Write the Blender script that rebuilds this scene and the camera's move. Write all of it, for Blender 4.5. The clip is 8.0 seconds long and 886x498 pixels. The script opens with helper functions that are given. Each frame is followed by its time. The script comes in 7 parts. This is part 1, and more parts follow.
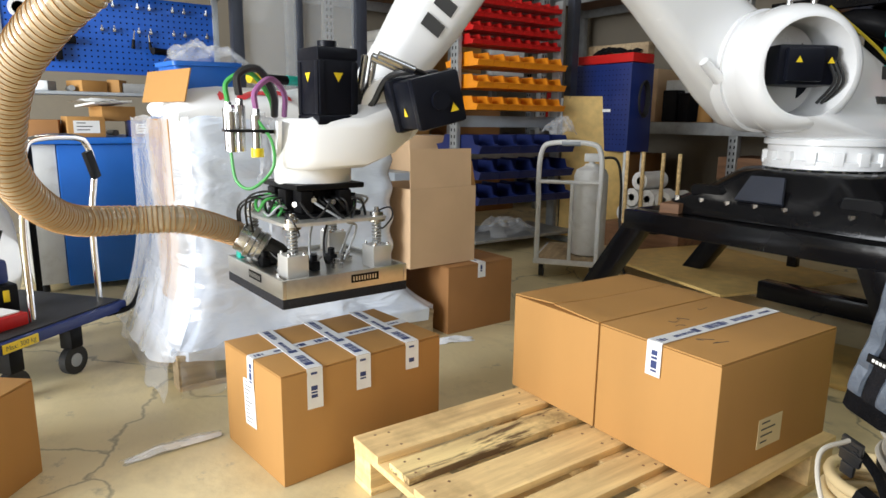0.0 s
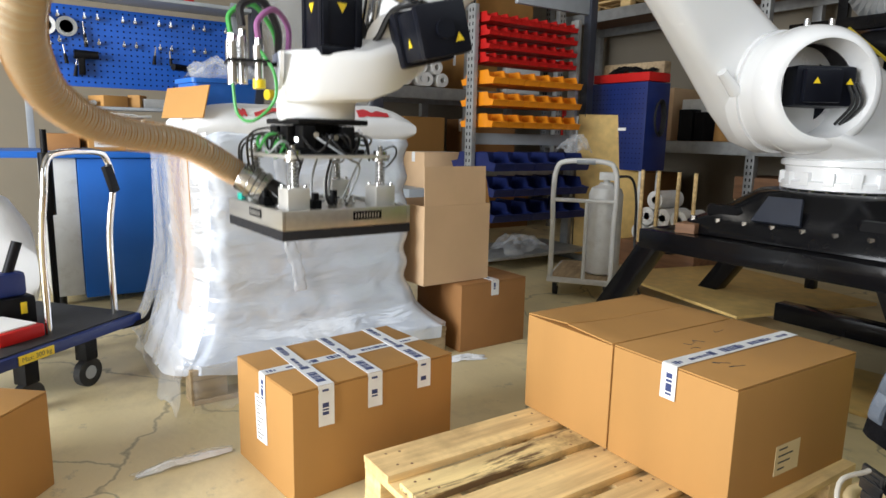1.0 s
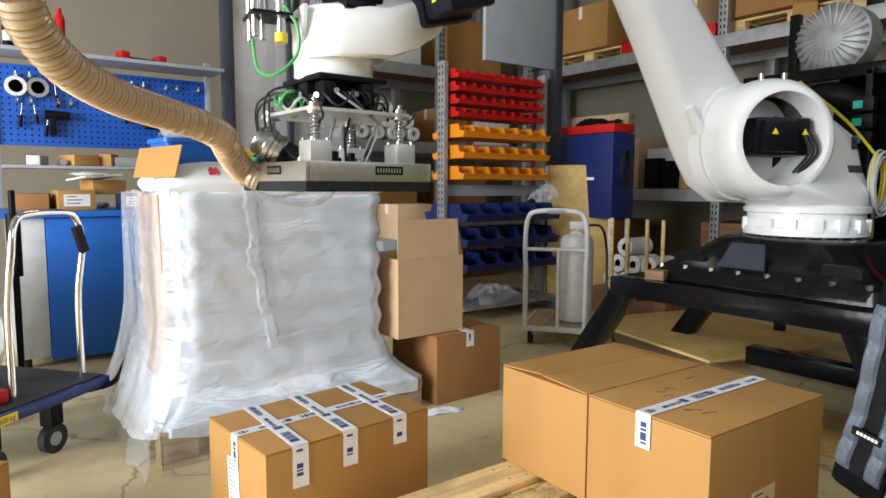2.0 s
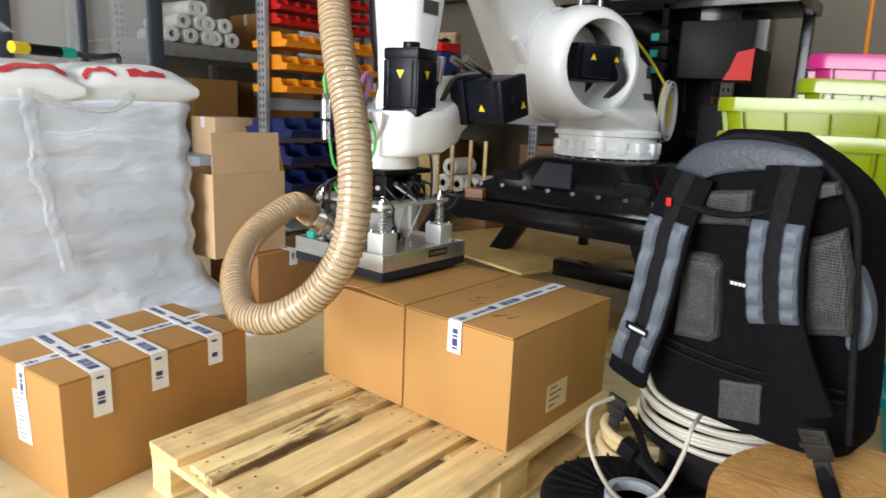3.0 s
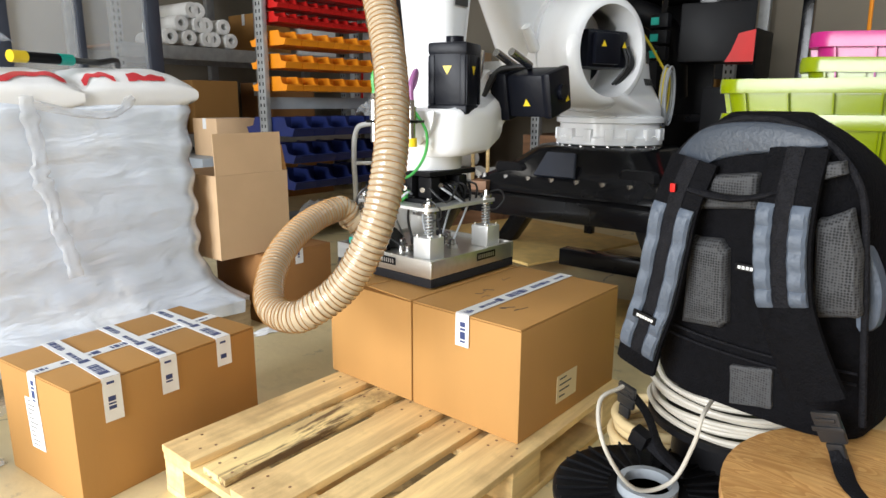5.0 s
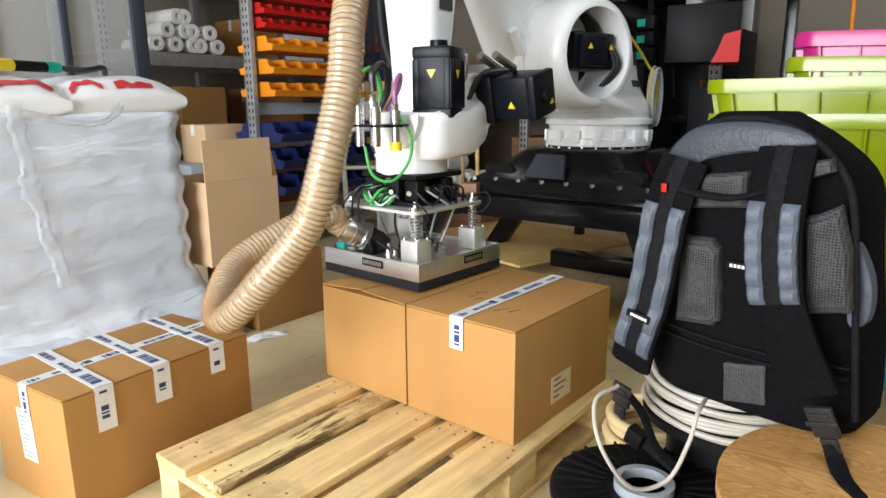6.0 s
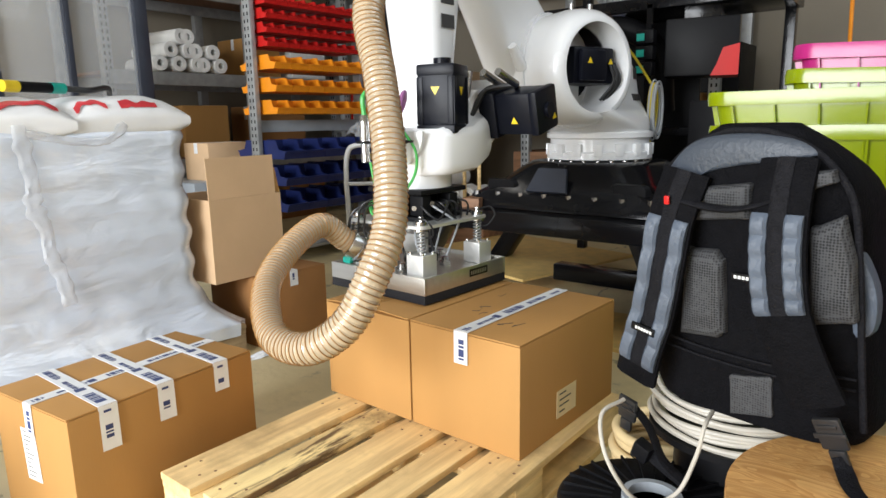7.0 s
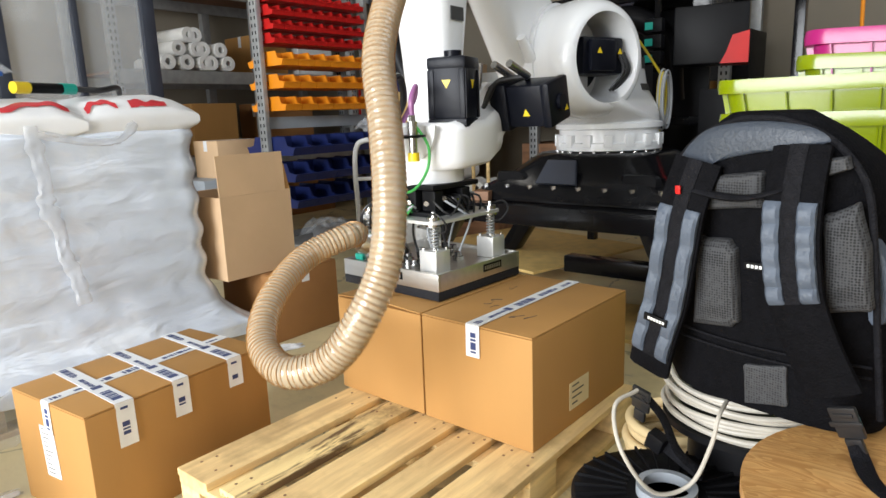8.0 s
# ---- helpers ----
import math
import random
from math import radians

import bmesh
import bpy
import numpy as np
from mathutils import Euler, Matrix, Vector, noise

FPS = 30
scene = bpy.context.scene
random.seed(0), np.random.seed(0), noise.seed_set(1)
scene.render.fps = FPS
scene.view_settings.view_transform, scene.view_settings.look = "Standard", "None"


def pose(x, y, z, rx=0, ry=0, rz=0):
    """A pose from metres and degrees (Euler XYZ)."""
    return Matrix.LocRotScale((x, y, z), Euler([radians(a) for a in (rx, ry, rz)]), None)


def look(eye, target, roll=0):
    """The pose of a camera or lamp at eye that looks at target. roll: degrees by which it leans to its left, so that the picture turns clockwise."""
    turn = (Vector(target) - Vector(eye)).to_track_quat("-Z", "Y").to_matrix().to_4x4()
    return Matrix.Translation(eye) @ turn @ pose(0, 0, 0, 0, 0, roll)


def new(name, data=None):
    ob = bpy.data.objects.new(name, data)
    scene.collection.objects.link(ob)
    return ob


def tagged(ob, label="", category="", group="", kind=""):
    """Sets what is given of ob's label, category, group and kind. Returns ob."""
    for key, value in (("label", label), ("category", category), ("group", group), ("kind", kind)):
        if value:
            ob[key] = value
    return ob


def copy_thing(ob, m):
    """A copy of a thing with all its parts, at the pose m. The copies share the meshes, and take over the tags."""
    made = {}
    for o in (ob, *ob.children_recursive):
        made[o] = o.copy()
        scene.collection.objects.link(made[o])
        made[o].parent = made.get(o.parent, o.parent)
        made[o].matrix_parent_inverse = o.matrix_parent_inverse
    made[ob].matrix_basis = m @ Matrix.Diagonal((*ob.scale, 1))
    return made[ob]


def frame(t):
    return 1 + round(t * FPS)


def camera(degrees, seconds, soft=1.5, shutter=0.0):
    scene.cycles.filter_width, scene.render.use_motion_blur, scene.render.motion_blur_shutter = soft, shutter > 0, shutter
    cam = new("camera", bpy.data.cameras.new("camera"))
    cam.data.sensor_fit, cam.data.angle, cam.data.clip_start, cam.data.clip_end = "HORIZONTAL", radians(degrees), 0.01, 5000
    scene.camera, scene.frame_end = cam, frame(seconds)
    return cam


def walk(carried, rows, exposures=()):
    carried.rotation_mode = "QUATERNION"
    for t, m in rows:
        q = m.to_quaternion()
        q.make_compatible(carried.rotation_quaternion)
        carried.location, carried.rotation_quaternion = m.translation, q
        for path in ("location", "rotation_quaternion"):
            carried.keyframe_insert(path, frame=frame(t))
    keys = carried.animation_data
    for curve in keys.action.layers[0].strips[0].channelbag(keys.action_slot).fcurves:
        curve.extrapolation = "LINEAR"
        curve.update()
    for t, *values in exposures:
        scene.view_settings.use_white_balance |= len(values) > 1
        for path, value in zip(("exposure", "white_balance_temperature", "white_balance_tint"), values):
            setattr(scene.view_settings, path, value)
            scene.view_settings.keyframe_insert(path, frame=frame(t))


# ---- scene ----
cam = camera(68.9, 8.0, soft=1.5, shutter=0.2)
walk(cam, [
    (0, look((1.570, -0.803, 1.056), (-0.028, 0.334, 0.663), 0.76)),
    (0.5, look((1.568, -0.802, 1.059), (-0.039, 0.329, 0.689), 0.73)),
    (1, look((1.567, -0.801, 1.063), (-0.063, 0.306, 0.717), 1.27)),
    (1.2, look((1.566, -0.801, 1.064), (-0.066, 0.311, 0.746), 0.79)),
    (2.3, look((1.597, -0.806, 1.084), (0.007, 0.396, 0.915), -0.23)),
    (2.4, look((1.599, -0.803, 1.079), (0.030, 0.421, 0.878), -0.20)),
    (2.5, look((1.600, -0.800, 1.074), (0.053, 0.445, 0.838), 0.27)),
    (2.6, look((1.601, -0.792, 1.070), (0.102, 0.502, 0.786), 0.79)),
    (2.7, look((1.601, -0.783, 1.066), (0.183, 0.583, 0.718), 0.95)),
    (2.8, look((1.602, -0.775, 1.062), (0.267, 0.660, 0.666), 1.27)),
    (2.9, look((1.605, -0.771, 1.062), (0.328, 0.712, 0.649), 1.56)),
    (3, look((1.607, -0.768, 1.061), (0.388, 0.761, 0.638), 2.47)),
    (3.3, look((1.615, -0.757, 1.060), (0.477, 0.820, 0.594), 1.69)),
    (3.5, look((1.614, -0.757, 1.061), (0.495, 0.829, 0.579), 1.72)),
    (3.8, look((1.613, -0.757, 1.061), (0.397, 0.756, 0.578), -0.62)),
    (4, look((1.612, -0.757, 1.062), (0.369, 0.740, 0.598), -0.56)),
    (4.5, look((1.610, -0.757, 1.062), (0.370, 0.746, 0.613), 0.38)),
    (6, look((1.603, -0.767, 1.062), (0.395, 0.766, 0.628), -0.34)),
    (6.5, look((1.603, -0.768, 1.062), (0.390, 0.768, 0.650), -0.63)),
    (7, look((1.603, -0.770, 1.062), (0.382, 0.767, 0.673), -1.01)),
    (7.5, look((1.602, -0.771, 1.062), (0.375, 0.758, 0.669), -1.37)),
    (8, look((1.602, -0.772, 1.062), (0.360, 0.742, 0.655), -2.08)),
], exposures=((0, 0.03), (2.4, 0.02), (3.0, 0.10), (4.0, 0.30), (4.7, 0.26), (6.0, 0.20), (8.0, 0.22)))

# ---- world and light ----
world = bpy.data.worlds.new("hall_sky")
scene.world = world
world.use_nodes = True
wn = world.node_tree
sky = wn.nodes.new("ShaderNodeTexSky")
sky.sky_type, sky.sun_disc = "NISHITA", False
sky.sun_elevation, sky.sun_rotation = radians(40), radians(200)
wn.links.new(sky.outputs["Color"], wn.nodes["Background"].inputs["Color"])
wn.nodes["Background"].inputs["Strength"].default_value = 0.12


def area_lamp(name, m, sx, sy, power, color):
    data = bpy.data.lights.new(name, "AREA")
    data.shape, data.size, data.size_y, data.energy, data.color = "RECTANGLE", sx, sy, power, color
    ob = new(name, data)
    ob.matrix_world = m
    return ob


# daylight through the open gate in the south wall; the east lamp is added fill
area_lamp("gate_daylight", look((0.0, -6.25, 1.95), (-0.6, 0, 1.1)), 4.2, 3.4, 800, (0.92, 0.955, 1.0))
area_lamp("east_fill", look((2.95, 1.6, 3.25), (-0.4, 2.0, 1.2)), 4.0, 1.2, 34, (0.88, 0.95, 1.0))
# overhead light added from assumed ceiling tubes that stay out of view
for lx, ly in ((-3.0, 1.2), (0.4, 0.6)):
    area_lamp("assumed_tube_light", pose(lx, ly, 4.28), 0.25, 1.6, 9, (1.0, 0.97, 0.91))


# ---- materials ----
def mat(name, color, rough=0.5, metal=0.0, vary=0.12, scale=8.0, bump=0.1, bscale=60.0, stain=None, stain_amt=0.0,
        stain_scale=2.0, stretch=(1, 1, 1), alpha=1.0, transmission=0.0, coat=0.0, island=0.0, spec=0.5):
    m = bpy.data.materials.new(name)
    m.use_nodes = True
    nt = m.node_tree
    n, l = nt.nodes, nt.links
    b = n["Principled BSDF"]
    tc = n.new("ShaderNodeTexCoord")
    mp = n.new("ShaderNodeMapping")
    mp.inputs["Scale"].default_value = stretch
    l.new(tc.outputs["Object"], mp.inputs["Vector"])
    t1 = n.new("ShaderNodeTexNoise")
    t1.inputs["Scale"].default_value, t1.inputs["Detail"].default_value = scale, 6
    l.new(mp.outputs["Vector"], t1.inputs["Vector"])
    ramp = n.new("ShaderNodeValToRGB")
    lo = [max(0, c * (1 - vary)) for c in color]
    hi = [min(1, c * (1 + vary)) for c in color]
    ramp.color_ramp.elements[0].position, ramp.color_ramp.elements[1].position = 0.3, 0.7
    ramp.color_ramp.elements[0].color, ramp.color_ramp.elements[1].color = (*lo, 1), (*hi, 1)
    l.new(t1.outputs["Fac"], ramp.inputs["Fac"])
    out = ramp.outputs["Color"]
    if stain:
        t2 = n.new("ShaderNodeTexNoise")
        t2.inputs["Scale"].default_value, t2.inputs["Detail"].default_value = stain_scale, 8
        t2.inputs["Roughness"].default_value = 0.65
        l.new(tc.outputs["Object"], t2.inputs["Vector"])
        r2 = n.new("ShaderNodeValToRGB")
        r2.color_ramp.elements[0].position, r2.color_ramp.elements[1].position = 0.5, 0.72
        r2.color_ramp.elements[0].color, r2.color_ramp.elements[1].color = (0, 0, 0, 1), (stain_amt,) * 3 + (1,)
        l.new(t2.outputs["Fac"], r2.inputs["Fac"])
        mx = n.new("ShaderNodeMixRGB")
        mx.inputs["Color2"].default_value = (*stain, 1)
        l.new(r2.outputs["Color"], mx.inputs["Fac"])
        l.new(out, mx.inputs["Color1"])
        out = mx.outputs["Color"]
    if island:
        oi = n.new("ShaderNodeObjectInfo")
        hv = n.new("ShaderNodeHueSaturation")
        mr = n.new("ShaderNodeMapRange")
        mr.inputs["To Min"].default_value, mr.inputs["To Max"].default_value = 1 - island, 1 + island
        l.new(oi.outputs["Random"], mr.inputs["Value"])
        l.new(mr.outputs["Result"], hv.inputs["Value"])
        l.new(out, hv.inputs["Color"])
        out = hv.outputs["Color"]
    l.new(out, b.inputs["Base Color"])
    rr = n.new("ShaderNodeMapRange")
    rr.inputs["To Min"].default_value, rr.inputs["To Max"].default_value = max(0.02, rough * 0.8), min(1, rough * 1.2)
    l.new(t1.outputs["Fac"], rr.inputs["Value"])
    l.new(rr.outputs["Result"], b.inputs["Roughness"])
    b.inputs["Metallic"].default_value = metal
    b.inputs["Specular IOR Level"].default_value = spec
    b.inputs["Transmission Weight"].default_value = transmission
    b.inputs["Coat Weight"].default_value = coat
    b.inputs["Alpha"].default_value = alpha
    if bump:
        t3 = n.new("ShaderNodeTexNoise")
        t3.inputs["Scale"].default_value, t3.inputs["Detail"].default_value = bscale, 4
        l.new(mp.outputs["Vector"], t3.inputs["Vector"])
        bp = n.new("ShaderNodeBump")
        bp.inputs["Strength"].default_value, bp.inputs["Distance"].default_value = bump, 0.01
        l.new(t3.outputs["Fac"], bp.inputs["Height"])
        l.new(bp.outputs["Normal"], b.inputs["Normal"])
    return m


M = {}
M["card"] = mat("cardboard", (0.440, 0.232, 0.074), 0.68, vary=0.07, scale=4, bump=0.035, bscale=180, stretch=(1, 1, 0.2), spec=0.25)
M["card_pale"] = mat("cardboard_pale", (0.64, 0.44, 0.265), 0.8, vary=0.06, scale=4, bump=0.08, bscale=150, spec=0.2)
M["card_dark"] = mat("cardboard_brown", (0.34, 0.165, 0.06), 0.75, vary=0.07, scale=5, bump=0.08, bscale=150, spec=0.25)
M["tape"] = mat("white_tape", (0.78, 0.79, 0.80), 0.35, vary=0.05, scale=20, bump=0.1, bscale=60)
M["print"] = mat("blue_print", (0.03, 0.05, 0.16), 0.5, vary=0.1, bump=0)
M["paper"] = mat("paper", (0.80, 0.80, 0.78), 0.7, vary=0.04, bump=0.05)
M["paper_tan"] = mat("paper_tan", (0.70, 0.56, 0.32), 0.7, vary=0.05, bump=0.05)
M["ink"] = mat("ink", (0.05, 0.05, 0.05), 0.6, vary=0.1, bump=0)
M["pine"] = mat("pine", (0.86, 0.59, 0.28), 0.6, vary=0.26, scale=3.5, bump=0.25, bscale=40, stretch=(9, 0.8, 9), stain=(0.30, 0.19, 0.09),
                stain_amt=0.55, stain_scale=4.5, island=0.10, spec=0.3)
M["pine_bark"] = mat("pine_with_bark", (0.84, 0.60, 0.28), 0.65, vary=0.3, scale=3, bump=0.35, bscale=30, stretch=(9, 0.8, 9), stain=(0.14, 0.08, 0.04), stain_amt=0.95, stain_scale=6, spec=0.25)
M["pine_dirty"] = mat("pine_old", (0.44, 0.33, 0.20), 0.75, vary=0.25, scale=4, bump=0.3, bscale=40, stretch=(9, 0.8, 9), stain=(0.15, 0.10, 0.06),
                      stain_amt=0.6, stain_scale=5, island=0.15, spec=0.2)
M["ply"] = mat("plywood", (0.66, 0.38, 0.14), 0.4, vary=0.12, scale=3, bump=0.1, bscale=40, stretch=(1.5, 7, 4), spec=0.35)


def wood_figure(m):
    """Bands of grain bent round a few knots."""
    n, l = m.node_tree.nodes, m.node_tree.links
    b = n["Principled BSDF"]
    src = b.inputs["Base Color"].links[0].from_socket
    tc = n.new("ShaderNodeTexCoord")
    mp = n.new("ShaderNodeMapping")
    mp.inputs["Scale"].default_value, mp.inputs["Rotation"].default_value = (1.6, 9, 1), (0, 0, 0.5)
    l.new(tc.outputs["Object"], mp.inputs["Vector"])
    w = n.new("ShaderNodeTexNoise")
    w.inputs["Scale"].default_value, w.inputs["Detail"].default_value, w.inputs["Distortion"].default_value = 1.6, 2, 1.6
    l.new(mp.outputs["Vector"], w.inputs["Vector"])
    mt = n.new("ShaderNodeMath")
    mt.operation = "MULTIPLY"
    mt.inputs[1].default_value = 13
    l.new(w.outputs["Fac"], mt.inputs[0])
    fr = n.new("ShaderNodeMath")
    fr.operation = "FRACT"
    l.new(mt.outputs[0], fr.inputs[0])
    r = n.new("ShaderNodeValToRGB")
    r.color_ramp.elements[0].position, r.color_ramp.elements[1].position = 0.0, 0.8
    r.color_ramp.elements[0].color, r.color_ramp.elements[1].color = (1.0, 1.0, 1.0, 1), (0.66, 0.52, 0.40, 1)
    l.new(fr.outputs[0], r.inputs["Fac"])
    kn = n.new("ShaderNodeTexVoronoi")
    kn.inputs["Scale"].default_value = 3.4
    l.new(tc.outputs["Object"], kn.inputs["Vector"])
    rk = n.new("ShaderNodeValToRGB")
    rk.color_ramp.elements[0].position, rk.color_ramp.elements[1].position = 0.03, 0.11
    rk.color_ramp.elements[0].color, rk.color_ramp.elements[1].color = (0.40, 0.26, 0.16, 1), (1, 1, 1, 1)
    l.new(kn.outputs["Distance"], rk.inputs["Fac"])
    for ramp, fac in ((r, 0.75), (rk, 0.8)):
        mx = n.new("ShaderNodeMixRGB")
        mx.blend_type = "MULTIPLY"
        mx.inputs["Fac"].default_value = fac
        l.new(src, mx.inputs["Color1"])
        l.new(ramp.outputs["Color"], mx.inputs["Color2"])
        src = mx.outputs["Color"]
    l.new(src, b.inputs["Base Color"])


wood_figure(M["ply"])


def bark_streaks(m, amount, lo, hi):
    """Dark streaks and knots drawn out along the boards."""
    n, l = m.node_tree.nodes, m.node_tree.links
    b = n["Principled BSDF"]
    src = b.inputs["Base Color"].links[0].from_socket
    tc = n.new("ShaderNodeTexCoord")
    for stretch, scale, p0, p1 in (((11, 1.3, 11), 1.5, lo, hi), ((60, 2.2, 60), 1.6, 0.56, 0.72)):
        mp = n.new("ShaderNodeMapping")
        mp.inputs["Scale"].default_value = stretch
        l.new(tc.outputs["Object"], mp.inputs["Vector"])
        t = n.new("ShaderNodeTexNoise")
        t.inputs["Scale"].default_value, t.inputs["Detail"].default_value, t.inputs["Roughness"].default_value, t.inputs["Distortion"].default_value = scale, 7, 0.65, 0.5
        l.new(mp.outputs["Vector"], t.inputs["Vector"])
        r = n.new("ShaderNodeValToRGB")
        r.color_ramp.elements[0].position, r.color_ramp.elements[1].position = p0, p1
        k = amount if p0 == lo else 0.22
        r.color_ramp.elements[0].color, r.color_ramp.elements[1].color = (0, 0, 0, 1), (k, k, k, 1)
        l.new(t.outputs["Fac"], r.inputs["Fac"])
        mx = n.new("ShaderNodeMixRGB")
        mx.inputs["Color2"].default_value = (0.13, 0.075, 0.035, 1) if p0 == lo else (0.42, 0.26, 0.11, 1)
        l.new(r.outputs["Color"], mx.inputs["Fac"])
        l.new(src, mx.inputs["Color1"])
        src = mx.outputs["Color"]
    l.new(src, b.inputs["Base Color"])


bark_streaks(M["pine_bark"], 0.95, 0.535, 0.60)
bark_streaks(M["pine"], 0.6, 0.69, 0.75)
M["osb"] = mat("particle_board", (0.70, 0.48, 0.17), 0.6, vary=0.12, scale=14, bump=0.1, bscale=90)
M["wood_brown"] = mat("brown_wood", (0.24, 0.12, 0.06), 0.6, vary=0.3, scale=3, bump=0.2, bscale=30, stretch=(1, 8, 8))
M["floor"] = mat("painted_concrete", (0.74, 0.62, 0.36), 0.42, vary=0.14, scale=1.6, bump=0.14, bscale=35, stain=(0.36, 0.29, 0.165), stain_amt=0.7,
                 stain_scale=1.7, spec=0.45)
def worn_floor(m):
    """Dark hairline cracks and scuffed paint over the base paint."""
    nt = m.node_tree
    n, l = nt.nodes, nt.links
    b = n["Principled BSDF"]
    src = b.inputs["Base Color"].links[0].from_socket
    tc = n.new("ShaderNodeTexCoord")
    wob = n.new("ShaderNodeTexNoise")
    wob.inputs["Scale"].default_value, wob.inputs["Detail"].default_value = 3.0, 6
    l.new(tc.outputs["Object"], wob.inputs["Vector"])
    add = n.new("ShaderNodeVectorMath")
    add.operation = "MULTIPLY_ADD"
    add.inputs[1].default_value = (0.35, 0.35, 0.35)
    l.new(wob.outputs["Color"], add.inputs[0])
    l.new(tc.outputs["Object"], add.inputs[2])
    vor = n.new("ShaderNodeTexVoronoi")
    vor.feature = "DISTANCE_TO_EDGE"
    vor.inputs["Scale"].default_value = 0.9
    l.new(add.outputs["Vector"], vor.inputs["Vector"])
    r1 = n.new("ShaderNodeValToRGB")
    r1.color_ramp.elements[0].position, r1.color_ramp.elements[1].position = 0.0015, 0.007
    r1.color_ramp.elements[0].color, r1.color_ramp.elements[1].color = (0.6, 0.6, 0.6, 1), (0, 0, 0, 1)
    l.new(vor.outputs["Distance"], r1.inputs["Fac"])
    sc = n.new("ShaderNodeTexNoise")
    sc.inputs["Scale"].default_value, sc.inputs["Detail"].default_value, sc.inputs["Roughness"].default_value = 9.0, 10, 0.7
    l.new(tc.outputs["Object"], sc.inputs["Vector"])
    r2 = n.new("ShaderNodeValToRGB")
    r2.color_ramp.elements[0].position, r2.color_ramp.elements[1].position = 0.60, 0.70
    r2.color_ramp.elements[0].color, r2.color_ramp.elements[1].color = (0, 0, 0, 1), (0.65, 0.65, 0.65, 1)
    l.new(sc.outputs["Fac"], r2.inputs["Fac"])
    for ramp, color in ((r2, (0.30, 0.27, 0.20, 1)), (r1, (0.09, 0.08, 0.06, 1))):
        mx = n.new("ShaderNodeMixRGB")
        mx.inputs["Color2"].default_value = color
        l.new(ramp.outputs["Color"], mx.inputs["Fac"])
        l.new(src, mx.inputs["Color1"])
        src = mx.outputs["Color"]
    l.new(src, b.inputs["Base Color"])


worn_floor(M["floor"])
M["wall"] = mat("wall_paint", (0.27, 0.235, 0.18), 0.8, vary=0.06, scale=2, bump=0.15, bscale=25, stain=(0.22, 0.20, 0.17), stain_amt=0.4)
M["ceil"] = mat("ceiling_panel", (0.20, 0.20, 0.20), 0.8, vary=0.06, scale=2, bump=0.1)
M["white"] = mat("white_robot_paint", (0.87, 0.88, 0.89), 0.26, vary=0.015, scale=4, bump=0.006, bscale=25, coat=0.25)
M["white_old"] = mat("white_enamel", (0.72, 0.73, 0.72), 0.4, vary=0.06, scale=10, bump=0.05, stain=(0.40, 0.36, 0.30), stain_amt=0.4, stain_scale=9)
M["black"] = mat("black_steel_paint", (0.006, 0.006, 0.007), 0.16, vary=0.2, scale=6, bump=0.05, bscale=30, spec=0.24)
M["black_soft"] = mat("black_plastic", (0.007, 0.007, 0.008), 0.42, vary=0.2, scale=10, bump=0.06, bscale=80, spec=0.12)
M["motor"] = mat("black_motor_case", (0.006, 0.007, 0.012), 0.36, vary=0.2, scale=10, bump=0.05, spec=0.16)
M["foam"] = mat("black_foam", (0.008, 0.008, 0.011), 0.9, vary=0.25, scale=40, bump=0.4, bscale=150)
M["alu"] = mat("brushed_aluminium", (0.62, 0.61, 0.58), 0.32, metal=0.9, vary=0.06, scale=6, bump=0.05, bscale=90, stretch=(1, 10, 10))
M["alu_plate"] = mat("milled_aluminium", (0.72, 0.72, 0.70), 0.42, metal=0.65, vary=0.06, scale=8, bump=0.05, bscale=90)
M["steel"] = mat("steel", (0.55, 0.55, 0.55), 0.25, metal=1.0, vary=0.1, bump=0.03)
M["chrome"] = mat("chrome_tube", (0.72, 0.71, 0.70), 0.12, metal=1.0, vary=0.05, bump=0.02)
M["galv"] = mat("galvanised_steel", (0.36, 0.37, 0.37), 0.5, metal=0.5, vary=0.15, scale=14, bump=0.08)
M["grey"] = mat("grey_paint", (0.33, 0.36, 0.39), 0.5, vary=0.07, bump=0.06)
M["dark_frame"] = mat("dark_blue_frame", (0.03, 0.035, 0.05), 0.4, vary=0.1, bump=0.04)
M["blue"] = mat("blue_steel", (0.012, 0.13, 0.52), 0.4, vary=0.06, scale=4, bump=0.04)
M["blue_peg"] = mat("blue_pegboard", (0.010, 0.095, 0.48), 0.4, vary=0.08, scale=4, bump=0.04)
M["blue_dark"] = mat("dark_blue_plastic", (0.012, 0.022, 0.11), 0.38, vary=0.1, bump=0.05)
M["blue_navy"] = mat("navy_steel", (0.008, 0.022, 0.13), 0.4, vary=0.1, bump=0.05)
M["orange"] = mat("orange_plastic", (0.80, 0.27, 0.012), 0.35, vary=0.06, bump=0.04)
M["red"] = mat("red_plastic", (0.50, 0.014, 0.012), 0.42, vary=0.08, bump=0.04, spec=0.25)
M["lime"] = mat("lime_plastic", (0.25, 0.32, 0.0), 0.22, vary=0.05, scale=3, bump=0.03, transmission=0.15)
M["magenta"] = mat("magenta_plastic", (0.40, 0.012, 0.15), 0.3, vary=0.05, bump=0.03)
M["purple"] = mat("purple_plastic", (0.24, 0.03, 0.34), 0.32, vary=0.06, bump=0.03)
M["teal"] = mat("teal_plastic", (0.0, 0.26, 0.29), 0.32, vary=0.06, bump=0.03)
M["yellow"] = mat("yellow_paint", (0.85, 0.62, 0.02), 0.4, vary=0.05, bump=0.02)
